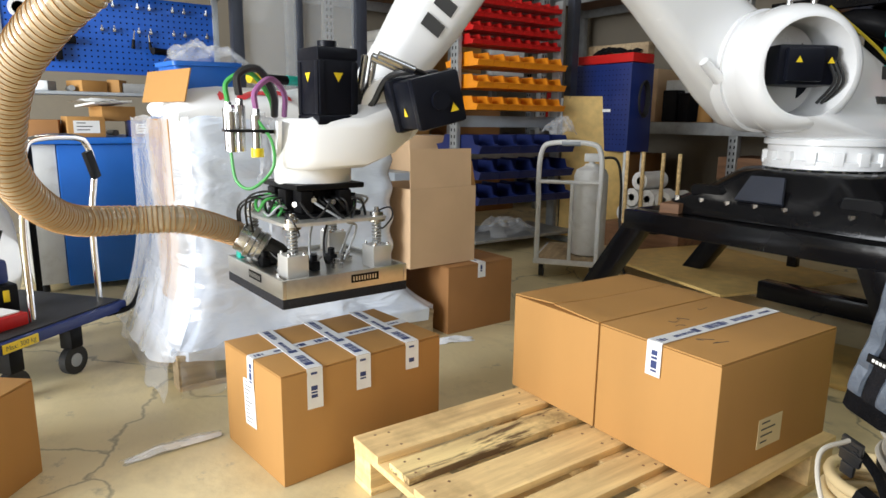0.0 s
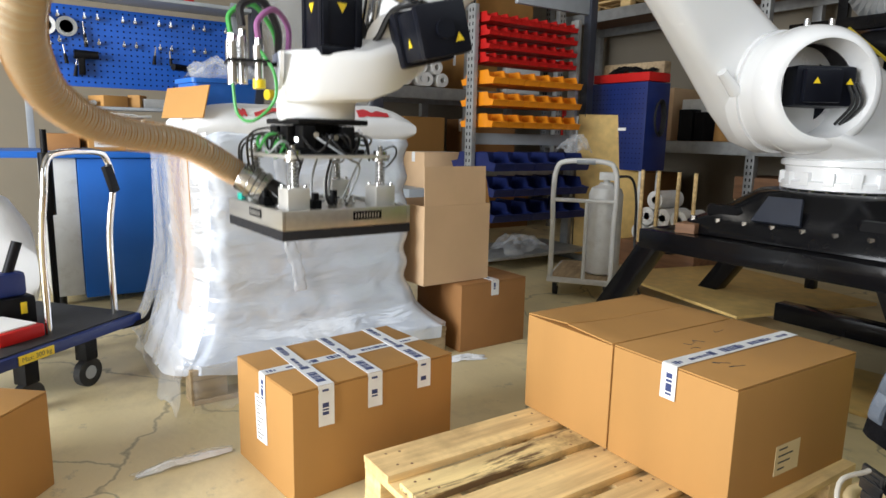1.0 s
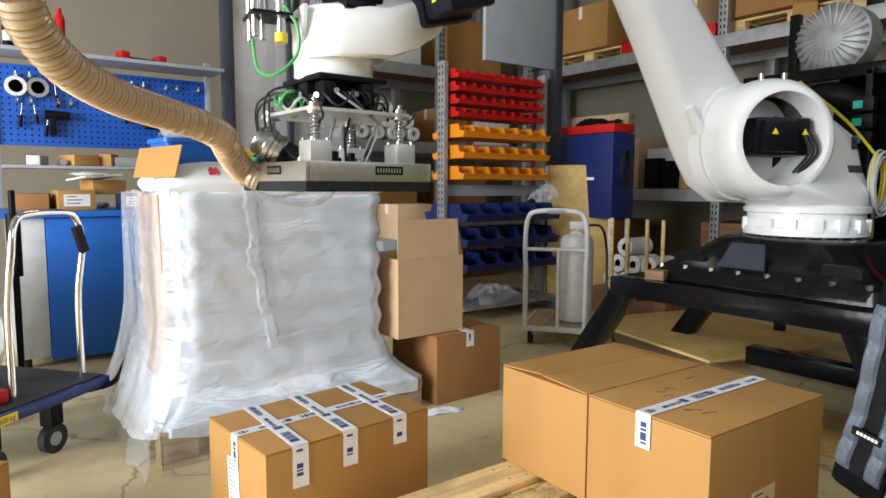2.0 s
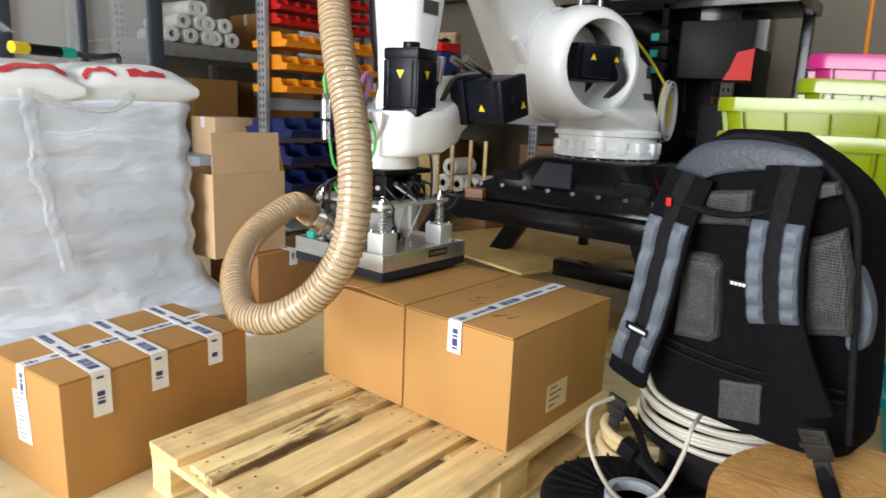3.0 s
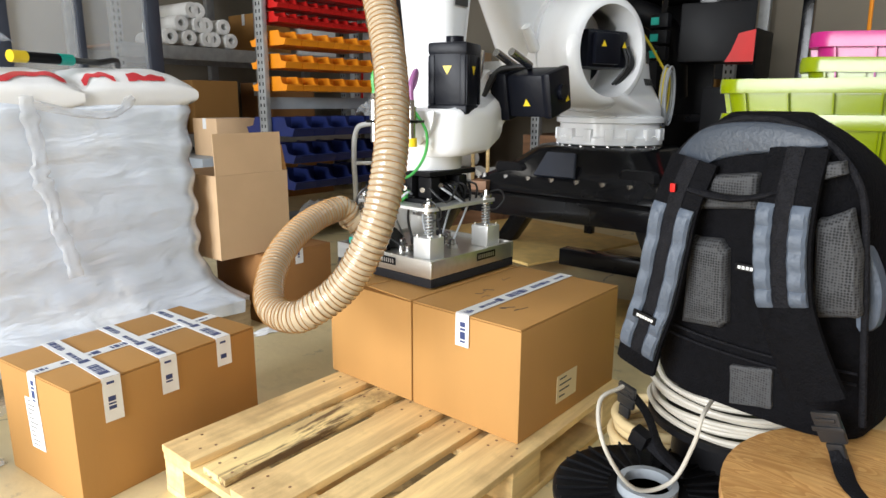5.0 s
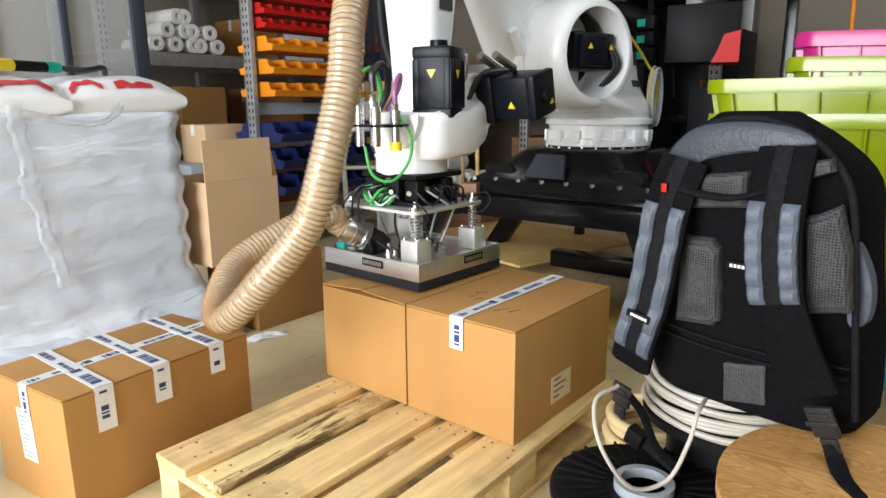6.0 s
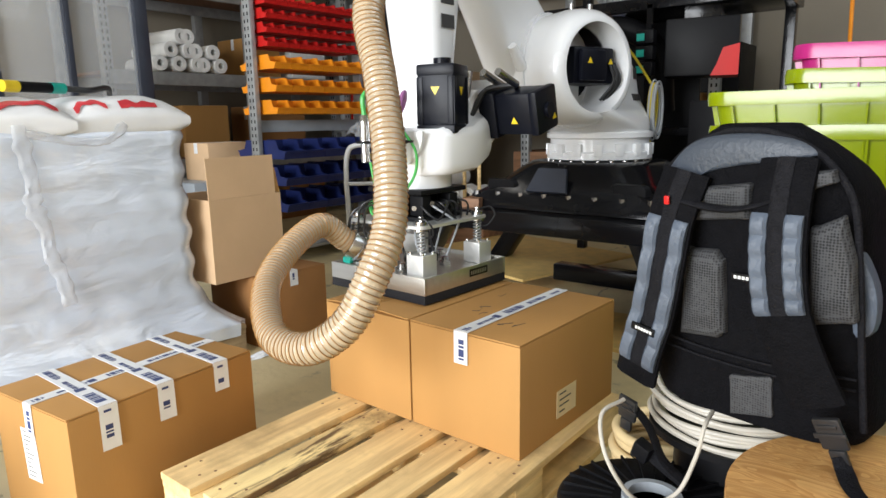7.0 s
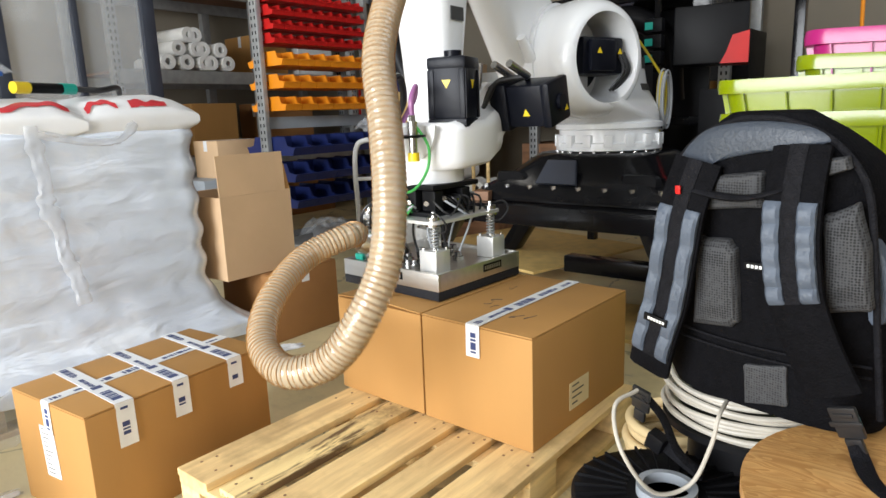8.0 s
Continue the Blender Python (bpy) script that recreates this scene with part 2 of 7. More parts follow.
M["green_wire"] = mat("green_cable", (0.06, 0.36, 0.08), 0.4, vary=0.1, bump=0)
M["purple_wire"] = mat("purple_cable", (0.28, 0.10, 0.25), 0.4, vary=0.1, bump=0)
M["grey_wire"] = mat("grey_cable", (0.42, 0.44, 0.46), 0.4, vary=0.1, bump=0)
M["yellow_wire"] = mat("yellow_cable", (0.62, 0.48, 0.03), 0.4, vary=0.1, bump=0)
M["black_wire"] = mat("black_cable", (0.012, 0.012, 0.013), 0.4, vary=0.1, bump=0)
M["white_wire"] = mat("white_cable", (0.46, 0.43, 0.37), 0.45, vary=0.08, bump=0.05)
M["beige_wire"] = mat("beige_hose", (0.62, 0.48, 0.26), 0.45, vary=0.08, bump=0.05)
M["turq"] = mat("turquoise_connector", (0.01, 0.38, 0.30), 0.35, vary=0.05, bump=0)
M["buckle"] = mat("glossy_black_plastic", (0.02, 0.02, 0.021), 0.28, vary=0.1, bump=0)
M["nylon"] = mat("black_nylon", (0.004, 0.004, 0.005), 0.75, vary=0.3, scale=60, bump=0.4, bscale=220, spec=0.06)
M["webbing"] = mat("black_webbing", (0.009, 0.009, 0.011), 0.7, vary=0.3, scale=80, bump=0.5, bscale=260, spec=0.10)
M["pad_grey"] = mat("grey_blue_nylon", (0.072, 0.090, 0.120), 0.5, vary=0.12, scale=20, bump=0.25, bscale=90)
# same nylon as the pads; the tilted crown's shade is in the colour
M["pad_grey_shaded"] = mat("shaded_grey_blue_nylon", (0.036, 0.045, 0.060), 0.5, vary=0.12, scale=20, bump=0.2, bscale=120)
M["meshnet"] = mat("grey_mesh_fabric", (0.044, 0.045, 0.048), 0.8, vary=0.2, scale=30, bump=0)


def net_holes(m):
    """Dark holes of the spacer mesh, a few millimetres apart."""
    n, l = m.node_tree.nodes, m.node_tree.links
    b = n["Principled BSDF"]
    src = b.inputs["Base Color"].links[0].from_socket
    tc = n.new("ShaderNodeTexCoord")
    v = n.new("ShaderNodeTexVoronoi")
    v.inputs["Scale"].default_value, v.inputs["Randomness"].default_value = 200, 0.2
    l.new(tc.outputs["Object"], v.inputs["Vector"])
    r = n.new("ShaderNodeValToRGB")
    r.color_ramp.elements[0].position, r.color_ramp.elements[1].position = 0.30, 0.52
    r.color_ramp.elements[0].color, r.color_ramp.elements[1].color = (0.07, 0.07, 0.08, 1), (1, 1, 1, 1)
    l.new(v.outputs["Distance"], r.inputs["Fac"])
    mx = n.new("ShaderNodeMixRGB")
    mx.blend_type = "MULTIPLY"
    mx.inputs["Fac"].default_value = 1
    l.new(src, mx.inputs["Color1"])
    l.new(r.outputs["Color"], mx.inputs["Color2"])
    l.new(mx.outputs["Color"], b.inputs["Base Color"])


net_holes(M["meshnet"])
M["hose"] = mat("polyurethane_hose", (0.93, 0.76, 0.53), 0.14, vary=0.08, scale=6, bump=0.03, transmission=0.58, coat=0.6)
M["hose_wire"] = mat("copper_spiral", (0.36, 0.18, 0.05), 0.35, vary=0.1, bump=0, metal=0.3)
M["bag"] = mat("woven_white_sack", (0.78, 0.79, 0.80), 0.55, vary=0.05, scale=3, bump=0.3, bscale=14)
M["film"] = mat("stretch_film", (0.70, 0.77, 0.885), 0.20, vary=0.05, scale=4, bump=0, coat=1.0, spec=0.9, stain=(0.86, 0.88, 0.91), stain_amt=0.65, stain_scale=3.5)


def film_creases(m, strength):
    """Crumples and drawn-out streaks of the stretched film."""
    n, l = m.node_tree.nodes, m.node_tree.links
    b = n["Principled BSDF"]
    tc = n.new("ShaderNodeTexCoord")
    normal = None
    for scale, sc, rot, k, dist in ((4.5, (1, 1, 2.4), 0.0, 0.5, 0.035), (5, (1, 0.7, 4), 0.35, 0.30, 0.012), (6, (1, 0.7, 5), -0.5, 0.25, 0.010)):
        mp = n.new("ShaderNodeMapping")
        mp.inputs["Scale"].default_value, mp.inputs["Rotation"].default_value = sc, (rot, 0, 0)
        l.new(tc.outputs["Object"], mp.inputs["Vector"])
        t = n.new("ShaderNodeTexNoise")
        t.inputs["Scale"].default_value, t.inputs["Detail"].default_value, t.inputs["Distortion"].default_value = scale, 3, 0.6
        l.new(mp.outputs["Vector"], t.inputs["Vector"])
        bp = n.new("ShaderNodeBump")
        bp.inputs["Strength"].default_value, bp.inputs["Distance"].default_value = k * strength, dist
        l.new(t.outputs["Fac"], bp.inputs["Height"])
        if normal:
            l.new(normal, bp.inputs["Normal"])
        normal = bp.outputs["Normal"]
    l.new(normal, b.inputs["Normal"])
    l.new(normal, b.inputs["Coat Normal"])


film_creases(M["film"], 0.75)
M["film_hazy"] = mat("hazy_film", (0.74, 0.76, 0.80), 0.2, vary=0.03, bump=0, alpha=0.50, spec=0.9, coat=0.6)
film_creases(M["film_hazy"], 0.8)
M["film_clear"] = mat("clear_film", (0.80, 0.82, 0.84), 0.12, vary=0.02, bump=0.5, bscale=14, alpha=0.24, spec=0.8)
M["glass"] = mat("pane_glass", (0.75, 0.78, 0.80), 0.05, vary=0.02, bump=0, alpha=0.22, spec=0.8)
M["rubber"] = mat("black_rubber", (0.02, 0.02, 0.02), 0.7, vary=0.2, bump=0.1)
M["tape_red"] = mat("red_print", (0.55, 0.03, 0.04), 0.5, vary=0.1, bump=0)
M["lamp"] = bpy.data.materials.new("lamp_glow")
M["lamp"].use_nodes = True
M["lamp"].node_tree.nodes["Principled BSDF"].inputs["Emission Color"].default_value = (1, 0.95, 0.85, 1)
M["lamp"].node_tree.nodes["Principled BSDF"].inputs["Emission Strength"].default_value = 6


# ---- mesh helpers ----
def box(bm, x0, x1, y0, y1, z0, z1, bev=0.0, m=None):
    g = bmesh.ops.create_cube(bm, size=1.0)
    vs = g["verts"]
    mm = Matrix.Translation(((x0 + x1) / 2, (y0 + y1) / 2, (z0 + z1) / 2)) @ Matrix.Diagonal((x1 - x0, y1 - y0, z1 - z0, 1))
    if m is not None:
        mm = m @ mm
    bmesh.ops.transform(bm, matrix=mm, verts=vs)
    if bev:
        es = list({e for v in vs for e in v.link_edges})
        bmesh.ops.bevel(bm, geom=es, offset=bev, segments=2, affect="EDGES", profile=0.6)
    return bm


def cyl(bm, p0, p1, r0, r1=None, seg=20, cap=True):
    p0, p1 = Vector(p0), Vector(p1)
    d = p1 - p0
    m = Matrix.Translation((p0 + p1) / 2) @ d.to_track_quat("Z", "Y").to_matrix().to_4x4()
    bmesh.ops.create_cone(bm, cap_ends=cap, segments=seg, radius1=r0, radius2=r0 if r1 is None else r1, depth=d.length, matrix=m)
    return bm


def smooth_line(pts, n):
    """Catmull-Rom through pts, n points per stretch."""
    P = [Vector(p) for p in pts]
    P = [P[0] * 2 - P[1]] + P + [P[-1] * 2 - P[-2]]
    out = []
    for i in range(1, len(P) - 2):
        for k in range(n):
            t = k / n
            a, b, c, d = P[i - 1], P[i], P[i + 1], P[i + 2]
            out.append(0.5 * (2 * b + (c - a) * t + (2 * a - 5 * b + 4 * c - d) * t * t + (3 * b - a - 3 * c + d) * t ** 3))
    out.append(P[-2])
    return out


def pipe(bm, pts, r, seg=8, n=6, raw=False, flat=1.0):
    """A tube along a smooth line; flat squeezes it into a band."""
    line = [Vector(p) for p in pts] if raw else smooth_line(pts, n)
    up = Vector((0, 0, 1))
    rings, side = [], None
    for i, p in enumerate(line):
        d = (line[min(i + 1, len(line) - 1)] - line[max(i - 1, 0)]).normalized()
        if side is None:
            side = d.cross(up) if abs(d.dot(up)) < 0.95 else d.cross(Vector((0, 1, 0)))
        side = (side - d * side.dot(d)).normalized()
        nor = d.cross(side)
        rings.append([bm.verts.new(p + side * (r * math.cos(a)) + nor * (r * flat * math.sin(a)))
                      for a in (2 * math.pi * k / seg for k in range(seg))])
    for a, b in zip(rings, rings[1:]):
        for k in range(seg):
            bm.faces.new((a[k], a[(k + 1) % seg], b[(k + 1) % seg], b[k]))
    bm.faces.new(rings[0][::-1])
    bm.faces.new(rings[-1])
    return bm


def loft(bm, sections, cap=True):
    rings = [[bm.verts.new(p) for p in s] for s in sections]
    n = len(rings[0])
    for a, b in zip(rings, rings[1:]):
        for k in range(n):
            bm.faces.new((a[k], a[(k + 1) % n], b[(k + 1) % n], b[k]))
    if cap:
        bm.faces.new(rings[0][::-1])
        bm.faces.new(rings[-1])
    return bm


def spin(bm, profile, seg=32, m=None):
    """Turns a profile of (radius, height) round z."""
    rings = []
    for r, h in profile:
        ring = []
        for k in range(seg):
            a = 2 * math.pi * k / seg
            v = Vector((r * math.cos(a), r * math.sin(a), h))
            ring.append(bm.verts.new(m @ v if m is not None else v))
        rings.append(ring)
    for a, b in zip(rings, rings[1:]):
        for k in range(seg):
            bm.faces.new((a[k], a[(k + 1) % seg], b[(k + 1) % seg], b[k]))
    if profile[0][0] > 1e-4:
        bm.faces.new(rings[0][::-1])
    if profile[-1][0] > 1e-4:
        bm.faces.new(rings[-1])
    return bm


def prism(bm, outline, h, m):
    """Outline in x, y pushed up by h, then posed by m."""
    return loft(bm, [[m @ Vector((x, y, z)) for x, y in outline] for z in (0, h)])


def rrect(w, d, r, n=5):
    pts = []
    for cx, cy, a0 in ((w / 2 - r, d / 2 - r, 0), (-w / 2 + r, d / 2 - r, 90), (-w / 2 + r, -d / 2 + r, 180), (w / 2 - r, -d / 2 + r, 270)):
        for k in range(n):
            a = radians(a0 + 90 * k / (n - 1))
            pts.append((cx + r * math.cos(a), cy + r * math.sin(a)))
    return pts


def mesh_of(name, bm, material, smooth=True):
    bmesh.ops.recalc_face_normals(bm, faces=bm.faces[:])
    me = bpy.data.meshes.new(name)
    bm.to_mesh(me)
    bm.free()
    me.materials.append(material)
    if smooth:
        me.polygons.foreach_set("use_smooth", [True] * len(me.polygons))
        me.set_sharp_from_angle(angle=radians(38))
    return me


def part(name, bm, material, parent, label="", m=None, smooth=True):
    ob = new(name, mesh_of(name, bm, material, smooth))
    ob.parent = parent
    if m is not None:
        ob.matrix_basis = m
    if label:
        ob["label"] = label
    if name in ("print", "nails", "slots", "perforation", "flange_bolts", "ring_bolts", "base_bolts", "block_screws", "air_fitting", "maker_mark", "stamp", "pen_marks", "handwriting"):
        ob["kind"] = "stuff"
    return ob


def thing(name, m, label, category, group="", kind=""):
    ob = new(name)
    ob.empty_display_size = 0.1
    ob.matrix_basis = m
    return tagged(ob, label, category, group, kind)


def solid(name, bm, material, label, category="", kind="", group="", m=None, smooth=True):
    ob = new(name, mesh_of(name, bm, material, smooth))
    if m is not None:
        ob.matrix_basis = m
    return tagged(ob, label, category, group, kind)


def B():
    return bmesh.new()


def shared(name, mesh, parent, m):
    ob = new(name, mesh)
    ob.parent = parent
    ob.matrix_basis = m
    return ob


# ---- the hall ----
bm = B()
bmesh.ops.create_grid(bm, x_segments=2, y_segments=2, size=9.0)
bmesh.ops.translate(bm, verts=bm.verts, vec=(-1, 1.5, 0))
solid("floor", bm, M["floor"], "worn cream painted concrete workshop floor", "floor", "structure")
solid("ceiling", box(B(), -5.6, 3.4, -6.5, 6.5, 4.4, 4.6), M["ceil"], "grey panelled hall ceiling", "ceiling", "structure")
solid("wall_north", box(B(), -5.6, 3.4, 6.2, 6.4, 0, 4.4), M["wall"], "pale painted block wall behind the racking", "wall", "structure")
solid("wall_west", box(B(), -5.5, -5.3, -6.3, 6.2, 0, 4.4), M["wall"], "pale painted block wall behind the workbench", "wall", "structure")
# the high opening is made for the added east lamp; no window known there
bm = B()
box(bm, 3.0, 3.2, -6.3, 6.2, 0, 2.6)
box(bm, 3.0, 3.2, -6.3, 6.2, 3.9, 4.4)
box(bm, 3.0, 3.2, 3.8, 6.2, 2.6, 3.9)
box(bm, 3.0, 3.2, -6.3, -0.6, 2.6, 3.9)
solid("wall_east", bm, M["wall"], "pale painted wall with a high opening for an added fill lamp", "wall", "structure")
bm = B()
box(bm, -5.5, -2.3, -6.5, -6.3, 0, 4.4)
box(bm, 2.3, 3.2, -6.5, -6.3, 0, 4.4)
box(bm, -2.3, 2.3, -6.5, -6.3, 3.8, 4.4)
solid("wall_south", bm, M["wall"], "pale painted wall with an open gate", "wall", "structure")
# unseen fixtures that go with the added overhead lamps
for lx, ly in ((-3.0, 1.2), (0.4, 0.6)):
    lampf = thing("ceiling_light", pose(lx, ly, 4.3), "long white fluorescent ceiling light, assumed out of view", "ceiling light", "ceiling lights")
    part("housing", box(B(), -0.16, 0.16, -0.85, 0.85, 0.02, 0.1, 0.01), M["white_old"], lampf)
    part("tube", cyl(B(), (0, -0.8, 0.005), (0, 0.8, 0.005), 0.014, seg=10), M["lamp"], lampf)


# ---- pallets and cartons ----
def pallet(m, material, label):
    p = thing("pallet", m, label, "pallet")
    xs, x = [], 0.0
    for w in (0.145, 0.100, 0.145, 0.100, 0.145):
        xs.append((x, w))
        x += w + 0.04125
    for i, (x, w) in enumerate(xs):
        bm = B()
        box(bm, x, x + w, 0.0 if i != 1 else 0.012, 1.2, 0.122, 0.144, 0.003)
        ob = part("top_board", bm, M["pine_bark"] if i == 1 and material == M["pine"] else material, p)
    for y in (0.0, 0.5275, 1.055):
        part("stringer_board", box(B(), 0.002, 0.798, y + 0.002, y + 0.143, 0.100, 0.1215, 0.003), material, p)
        for x0, w in ((0.0, 0.1), (0.3275, 0.145), (0.7, 0.1)):
            part("block", box(B(), x0 + 0.003, x0 + w - 0.003, y + 0.003, y + 0.142, 0.022, 0.0995, 0.003), material, p)
    for x0, w in ((0.0, 0.1), (0.3275, 0.145), (0.7, 0.1)):
        part("bottom_board", box(B(), x0, x0 + w, 0.003, 1.197, 0.0, 0.0215, 0.003), material, p)
    return p


main_pallet = pallet(pose(0, 0, 0), M["pine"], "pale pine pallet half loaded with two cartons")
bm = B()
for k in range(4):
    for j in range(5):
        if (k * 3 + j * 2) % 4:
            box(bm, 0, 0.0015, 0.02 * j, 0.02 * j + 0.013, 0.012 * k, 0.012 * k + 0.008)
part("stamp", bm, M["wood_brown"], main_pallet, "burnt stamp on a pallet block", m=pose(0.7975, 0.03, 0.035))
bm = B()
for i, bx in enumerate((0.035, 0.11, 0.21, 0.265, 0.36, 0.44, 0.535, 0.59, 0.69, 0.765)):
    for y in (0.045, 0.10, 0.565, 0.615):
        yy, xx = y + 0.012 * math.sin(7 * bx + 30 * y), bx + 0.008 * math.cos(50 * y + i)
        cyl(bm, (xx, yy, 0.1435), (xx, yy, 0.1447), 0.0042, seg=8)
part("nails", bm, M["wood_brown"], main_pallet, "rusty nail heads in the pallet boards")


def tape_strip(parent, pts, w, axis, bars=True, label=""):
    """White tape over a folded line of (u, z) points across a box; axis: the way that u runs."""
    bm, n = B(), 0
    pb = B()
    for (u0, z0), (u1, z1) in zip(pts, pts[1:]):
        L = math.hypot(u1 - u0, z1 - z0)
        a = math.atan2(z1 - z0, u1 - u0)
        m = Matrix.Translation((u0, 0, z0)) @ Matrix.Rotation(-a, 4, "Y")
        box(bm, 0, L, -w / 2, w / 2, 0.0005, 0.0022, 0, m)
        if bars:
            u = 0.012
            while u < L - 0.03:
                n += 1
                l = (0.010, 0.006, 0.022, 0.007, 0.014, 0.005)[n % 6]
                if u + l > L - 0.005:
                    break
                v0 = (-0.50, -0.42, -0.62)[n // 7 % 3] * w / 2
                box(pb, u, u + l, v0, v0 + w * (0.40, 0.26, 0.56)[n // 7 % 3], 0.0023, 0.0027, 0, m)
                u += l + (0.004 if n % 7 else 0.035)
    turn = pose(0, 0, 0) if axis == "x" else pose(0, 0, 0, 0, 0, 90)
    t = part("tape", bm, M["tape"], parent, label or "white printed packing tape", m=turn)
    if bars:
        part("print", pb, M["print"], t)
    else:
        pb.free()
    return t


def carton(m, w, l, h, material, label, lift=0.0, gap=0.003):
    """Closed carton, its length along y; two long flaps meet over the middle."""
    c = thing("carton", m, label, "box")
    bm = B()
    box(bm, -w / 2, w / 2, -l / 2, l / 2, 0, h - 0.008, 0.004)
    part("body", bm, material, c)
    for s in (-1, 1):
        bm = B()
        box(bm, 0 if s > 0 else -w / 2 + gap, w / 2 - gap if s > 0 else 0, -l / 2, l / 2, 0, 0.0045, 0.0012)
        if s < 0:
            bmesh.ops.translate(bm, verts=bm.verts, vec=(-gap / 2, 0, 0))
        else:
            bmesh.ops.translate(bm, verts=bm.verts, vec=(gap / 2, 0, 0))
        if lift:
            bmesh.ops.subdivide_edges(bm, edges=bm.edges[:], cuts=6, use_grid_fill=True)
            for v in bm.verts:
                v.co.z += lift * max(0, (-v.co.y) / (l / 2)) ** 2 * (1 - abs(v.co.x) / (w / 2)) * (0.9 if s > 0 else 1.1)
        part("flap", bm, material, c, m=pose(0, 0, h - 0.0065))
    return c


def label_sheet(parent, m, w, h, material, lines, label="white paper label"):
    t = part("label", box(B(), -w / 2, w / 2, -h / 2, h / 2, 0, 0.0012), material, parent, label, m=m)
    bm = B()
    for i in range(lines):
        y = h / 2 - h * (i + 0.8) / (lines + 0.6)
        ww = w * (0.35, 0.6, 0.5, 0.28)[i % 4]
        box(bm, -w * 0.38, -w * 0.38 + ww, y, y + h / lines * 0.22, 0.0012, 0.0016)
    part("print", bm, M["ink"], t)


# carton A with its lid bowed up, carton B taped
ca = carton(pose(0.169, 0.919, 0.1445, 0, 0, -1.5), 0.381, 0.566, 0.333, M["card"], "brown cardboard carton with a bowed lid on the pallet", lift=0.012)
cb = carton(pose(0.5625, 0.909, 0.1445, 0, 0, -1.4), 0.394, 0.568, 0.334, M["card"], "brown cardboard carton closed with one white tape strip")
tape_strip(cb, [(-0.2872, 0.238), (-0.2868, 0.3335), (0.285, 0.3335)], 0.048, "y")
label_sheet(cb, Matrix.Translation((0.1975, -0.03, 0.092)) @ pose(0, 0, 0, 90, 0, 90), 0.115, 0.085, M["paper_tan"], 4, "tan shipping label")
bm = B()
for k, (u, v) in enumerate(((-0.10, -0.10), (-0.06, -0.12), (-0.09, -0.06), (0.06, -0.16), (0.09, -0.14), (-0.14, 0.10))):
    a = 0.6 + k
    pipe(bm, [(u, v, 0), (u + 0.02 * math.cos(a), v + 0.02 * math.sin(a), 0), (u + 0.012, v + 0.03, 0)], 0.0008, 4, 3)
part("pen_marks", bm, M["ink"], cb, m=pose(0, 0, 0.3328))
# the carton on the floor, three cross strips, one strip along
cf = carton(pose(-0.3015, 0.0905, 0, 0, 0, 5.6), 0.392, 0.588, 0.344, M["card"], "brown cardboard carton on the floor, crossed with white tape")
for y, dn in ((-0.17, 0.125), (0.0, 0.110), (0.19, 0.092)):
    t = tape_strip(cf, [(-0.198, 0.3437), (0.1965, 0.3437), (0.1975, 0.344 - dn)], 0.05, "x")
    t.matrix_basis = pose(0, y, 0, 0, 0, -5)
t = tape_strip(cf, [(-0.2955, 0.25), (-0.2945, 0.3425), (0.292, 0.3425)], 0.042, "y")
label_sheet(cf, Matrix.Translation((-0.015, -0.2947, 0.19)) @ pose(0, 0, 0, 90, 0, 0) @ pose(0, 0, 0, 0, 0, 3), 0.075, 0.15, M["paper"], 11)
# carton at the edge of the room, by the trolley
carton(pose(-0.60, -1.05, 0, 0, 0, -40), 0.34, 0.5, 0.30, M["card"], "brown cardboard carton on the floor by the trolley")
# stacked cartons beside the wrapped pallet: one closed, one open with raised flaps
cd = carton(pose(-1.13, 1.215, 0, 0, 0, 1), 0.40, 0.42, 0.345, M["card_dark"], "brown cardboard carton on the floor under an open carton")
t = tape_strip(cd, [(0.05, 0.3455), (0.201, 0.3455), (0.2015, 0.27)], 0.048, "x")
co = thing("open_carton", pose(-1.18, 1.015, 0.347, 0, 0, 2), "open cardboard carton with raised flaps on a closed carton", "box")
for x0, x1, y0, y1 in ((-0.19, -0.186, -0.2, 0.2), (0.186, 0.19, -0.2, 0.2), (-0.186, 0.186, -0.2, -0.196), (-0.186, 0.186, 0.196, 0.2)):
    part("side_panel", box(B(), x0, x1, y0, y1, 0, 0.385), M["card_pale"], co)
part("bottom_panel", box(B(), -0.186, 0.186, -0.196, 0.196, 0, 0.004), M["card_pale"], co)
part("flap", box(B(), -0.002, 0.002, -0.2, 0.17, 0, 0.185), M["card_pale"], co, m=pose(0.188, 0, 0.386, 0, -2, 0))
part("flap", box(B(), -0.002, 0.002, -0.2, 0.2, 0, 0.16), M["card_pale"], co, m=pose(-0.188, 0, 0.386, 0, -105, 0))
bm = B()
prism(bm, [(-0.19, 0), (0.188, 0), (0.13, 0.12), (-0.17, 0.15)], 0.004, pose(0, 0.2, 0.386, 80, 0, 0))
part("flap", bm, M["card"], co)
label_sheet(co, Matrix.Translation((0.06, 0.2005, 0.08)) @ pose(0, 0, 0, 90, 0, 180), 0.07, 0.11, M["paper"], 4)


# ---- the wrapped pallet of sacks ----
wp = pallet(pose(-1.735, -0.27, 0), M["pine_dirty"], "weathered pallet under a film-wrapped stack of sacks")
wrapped = thing("wrapped_sack_stack", pose(-1.43, 0.31, 0.144), "stack of white sacks in clear stretch film on a pallet", "sack stack")


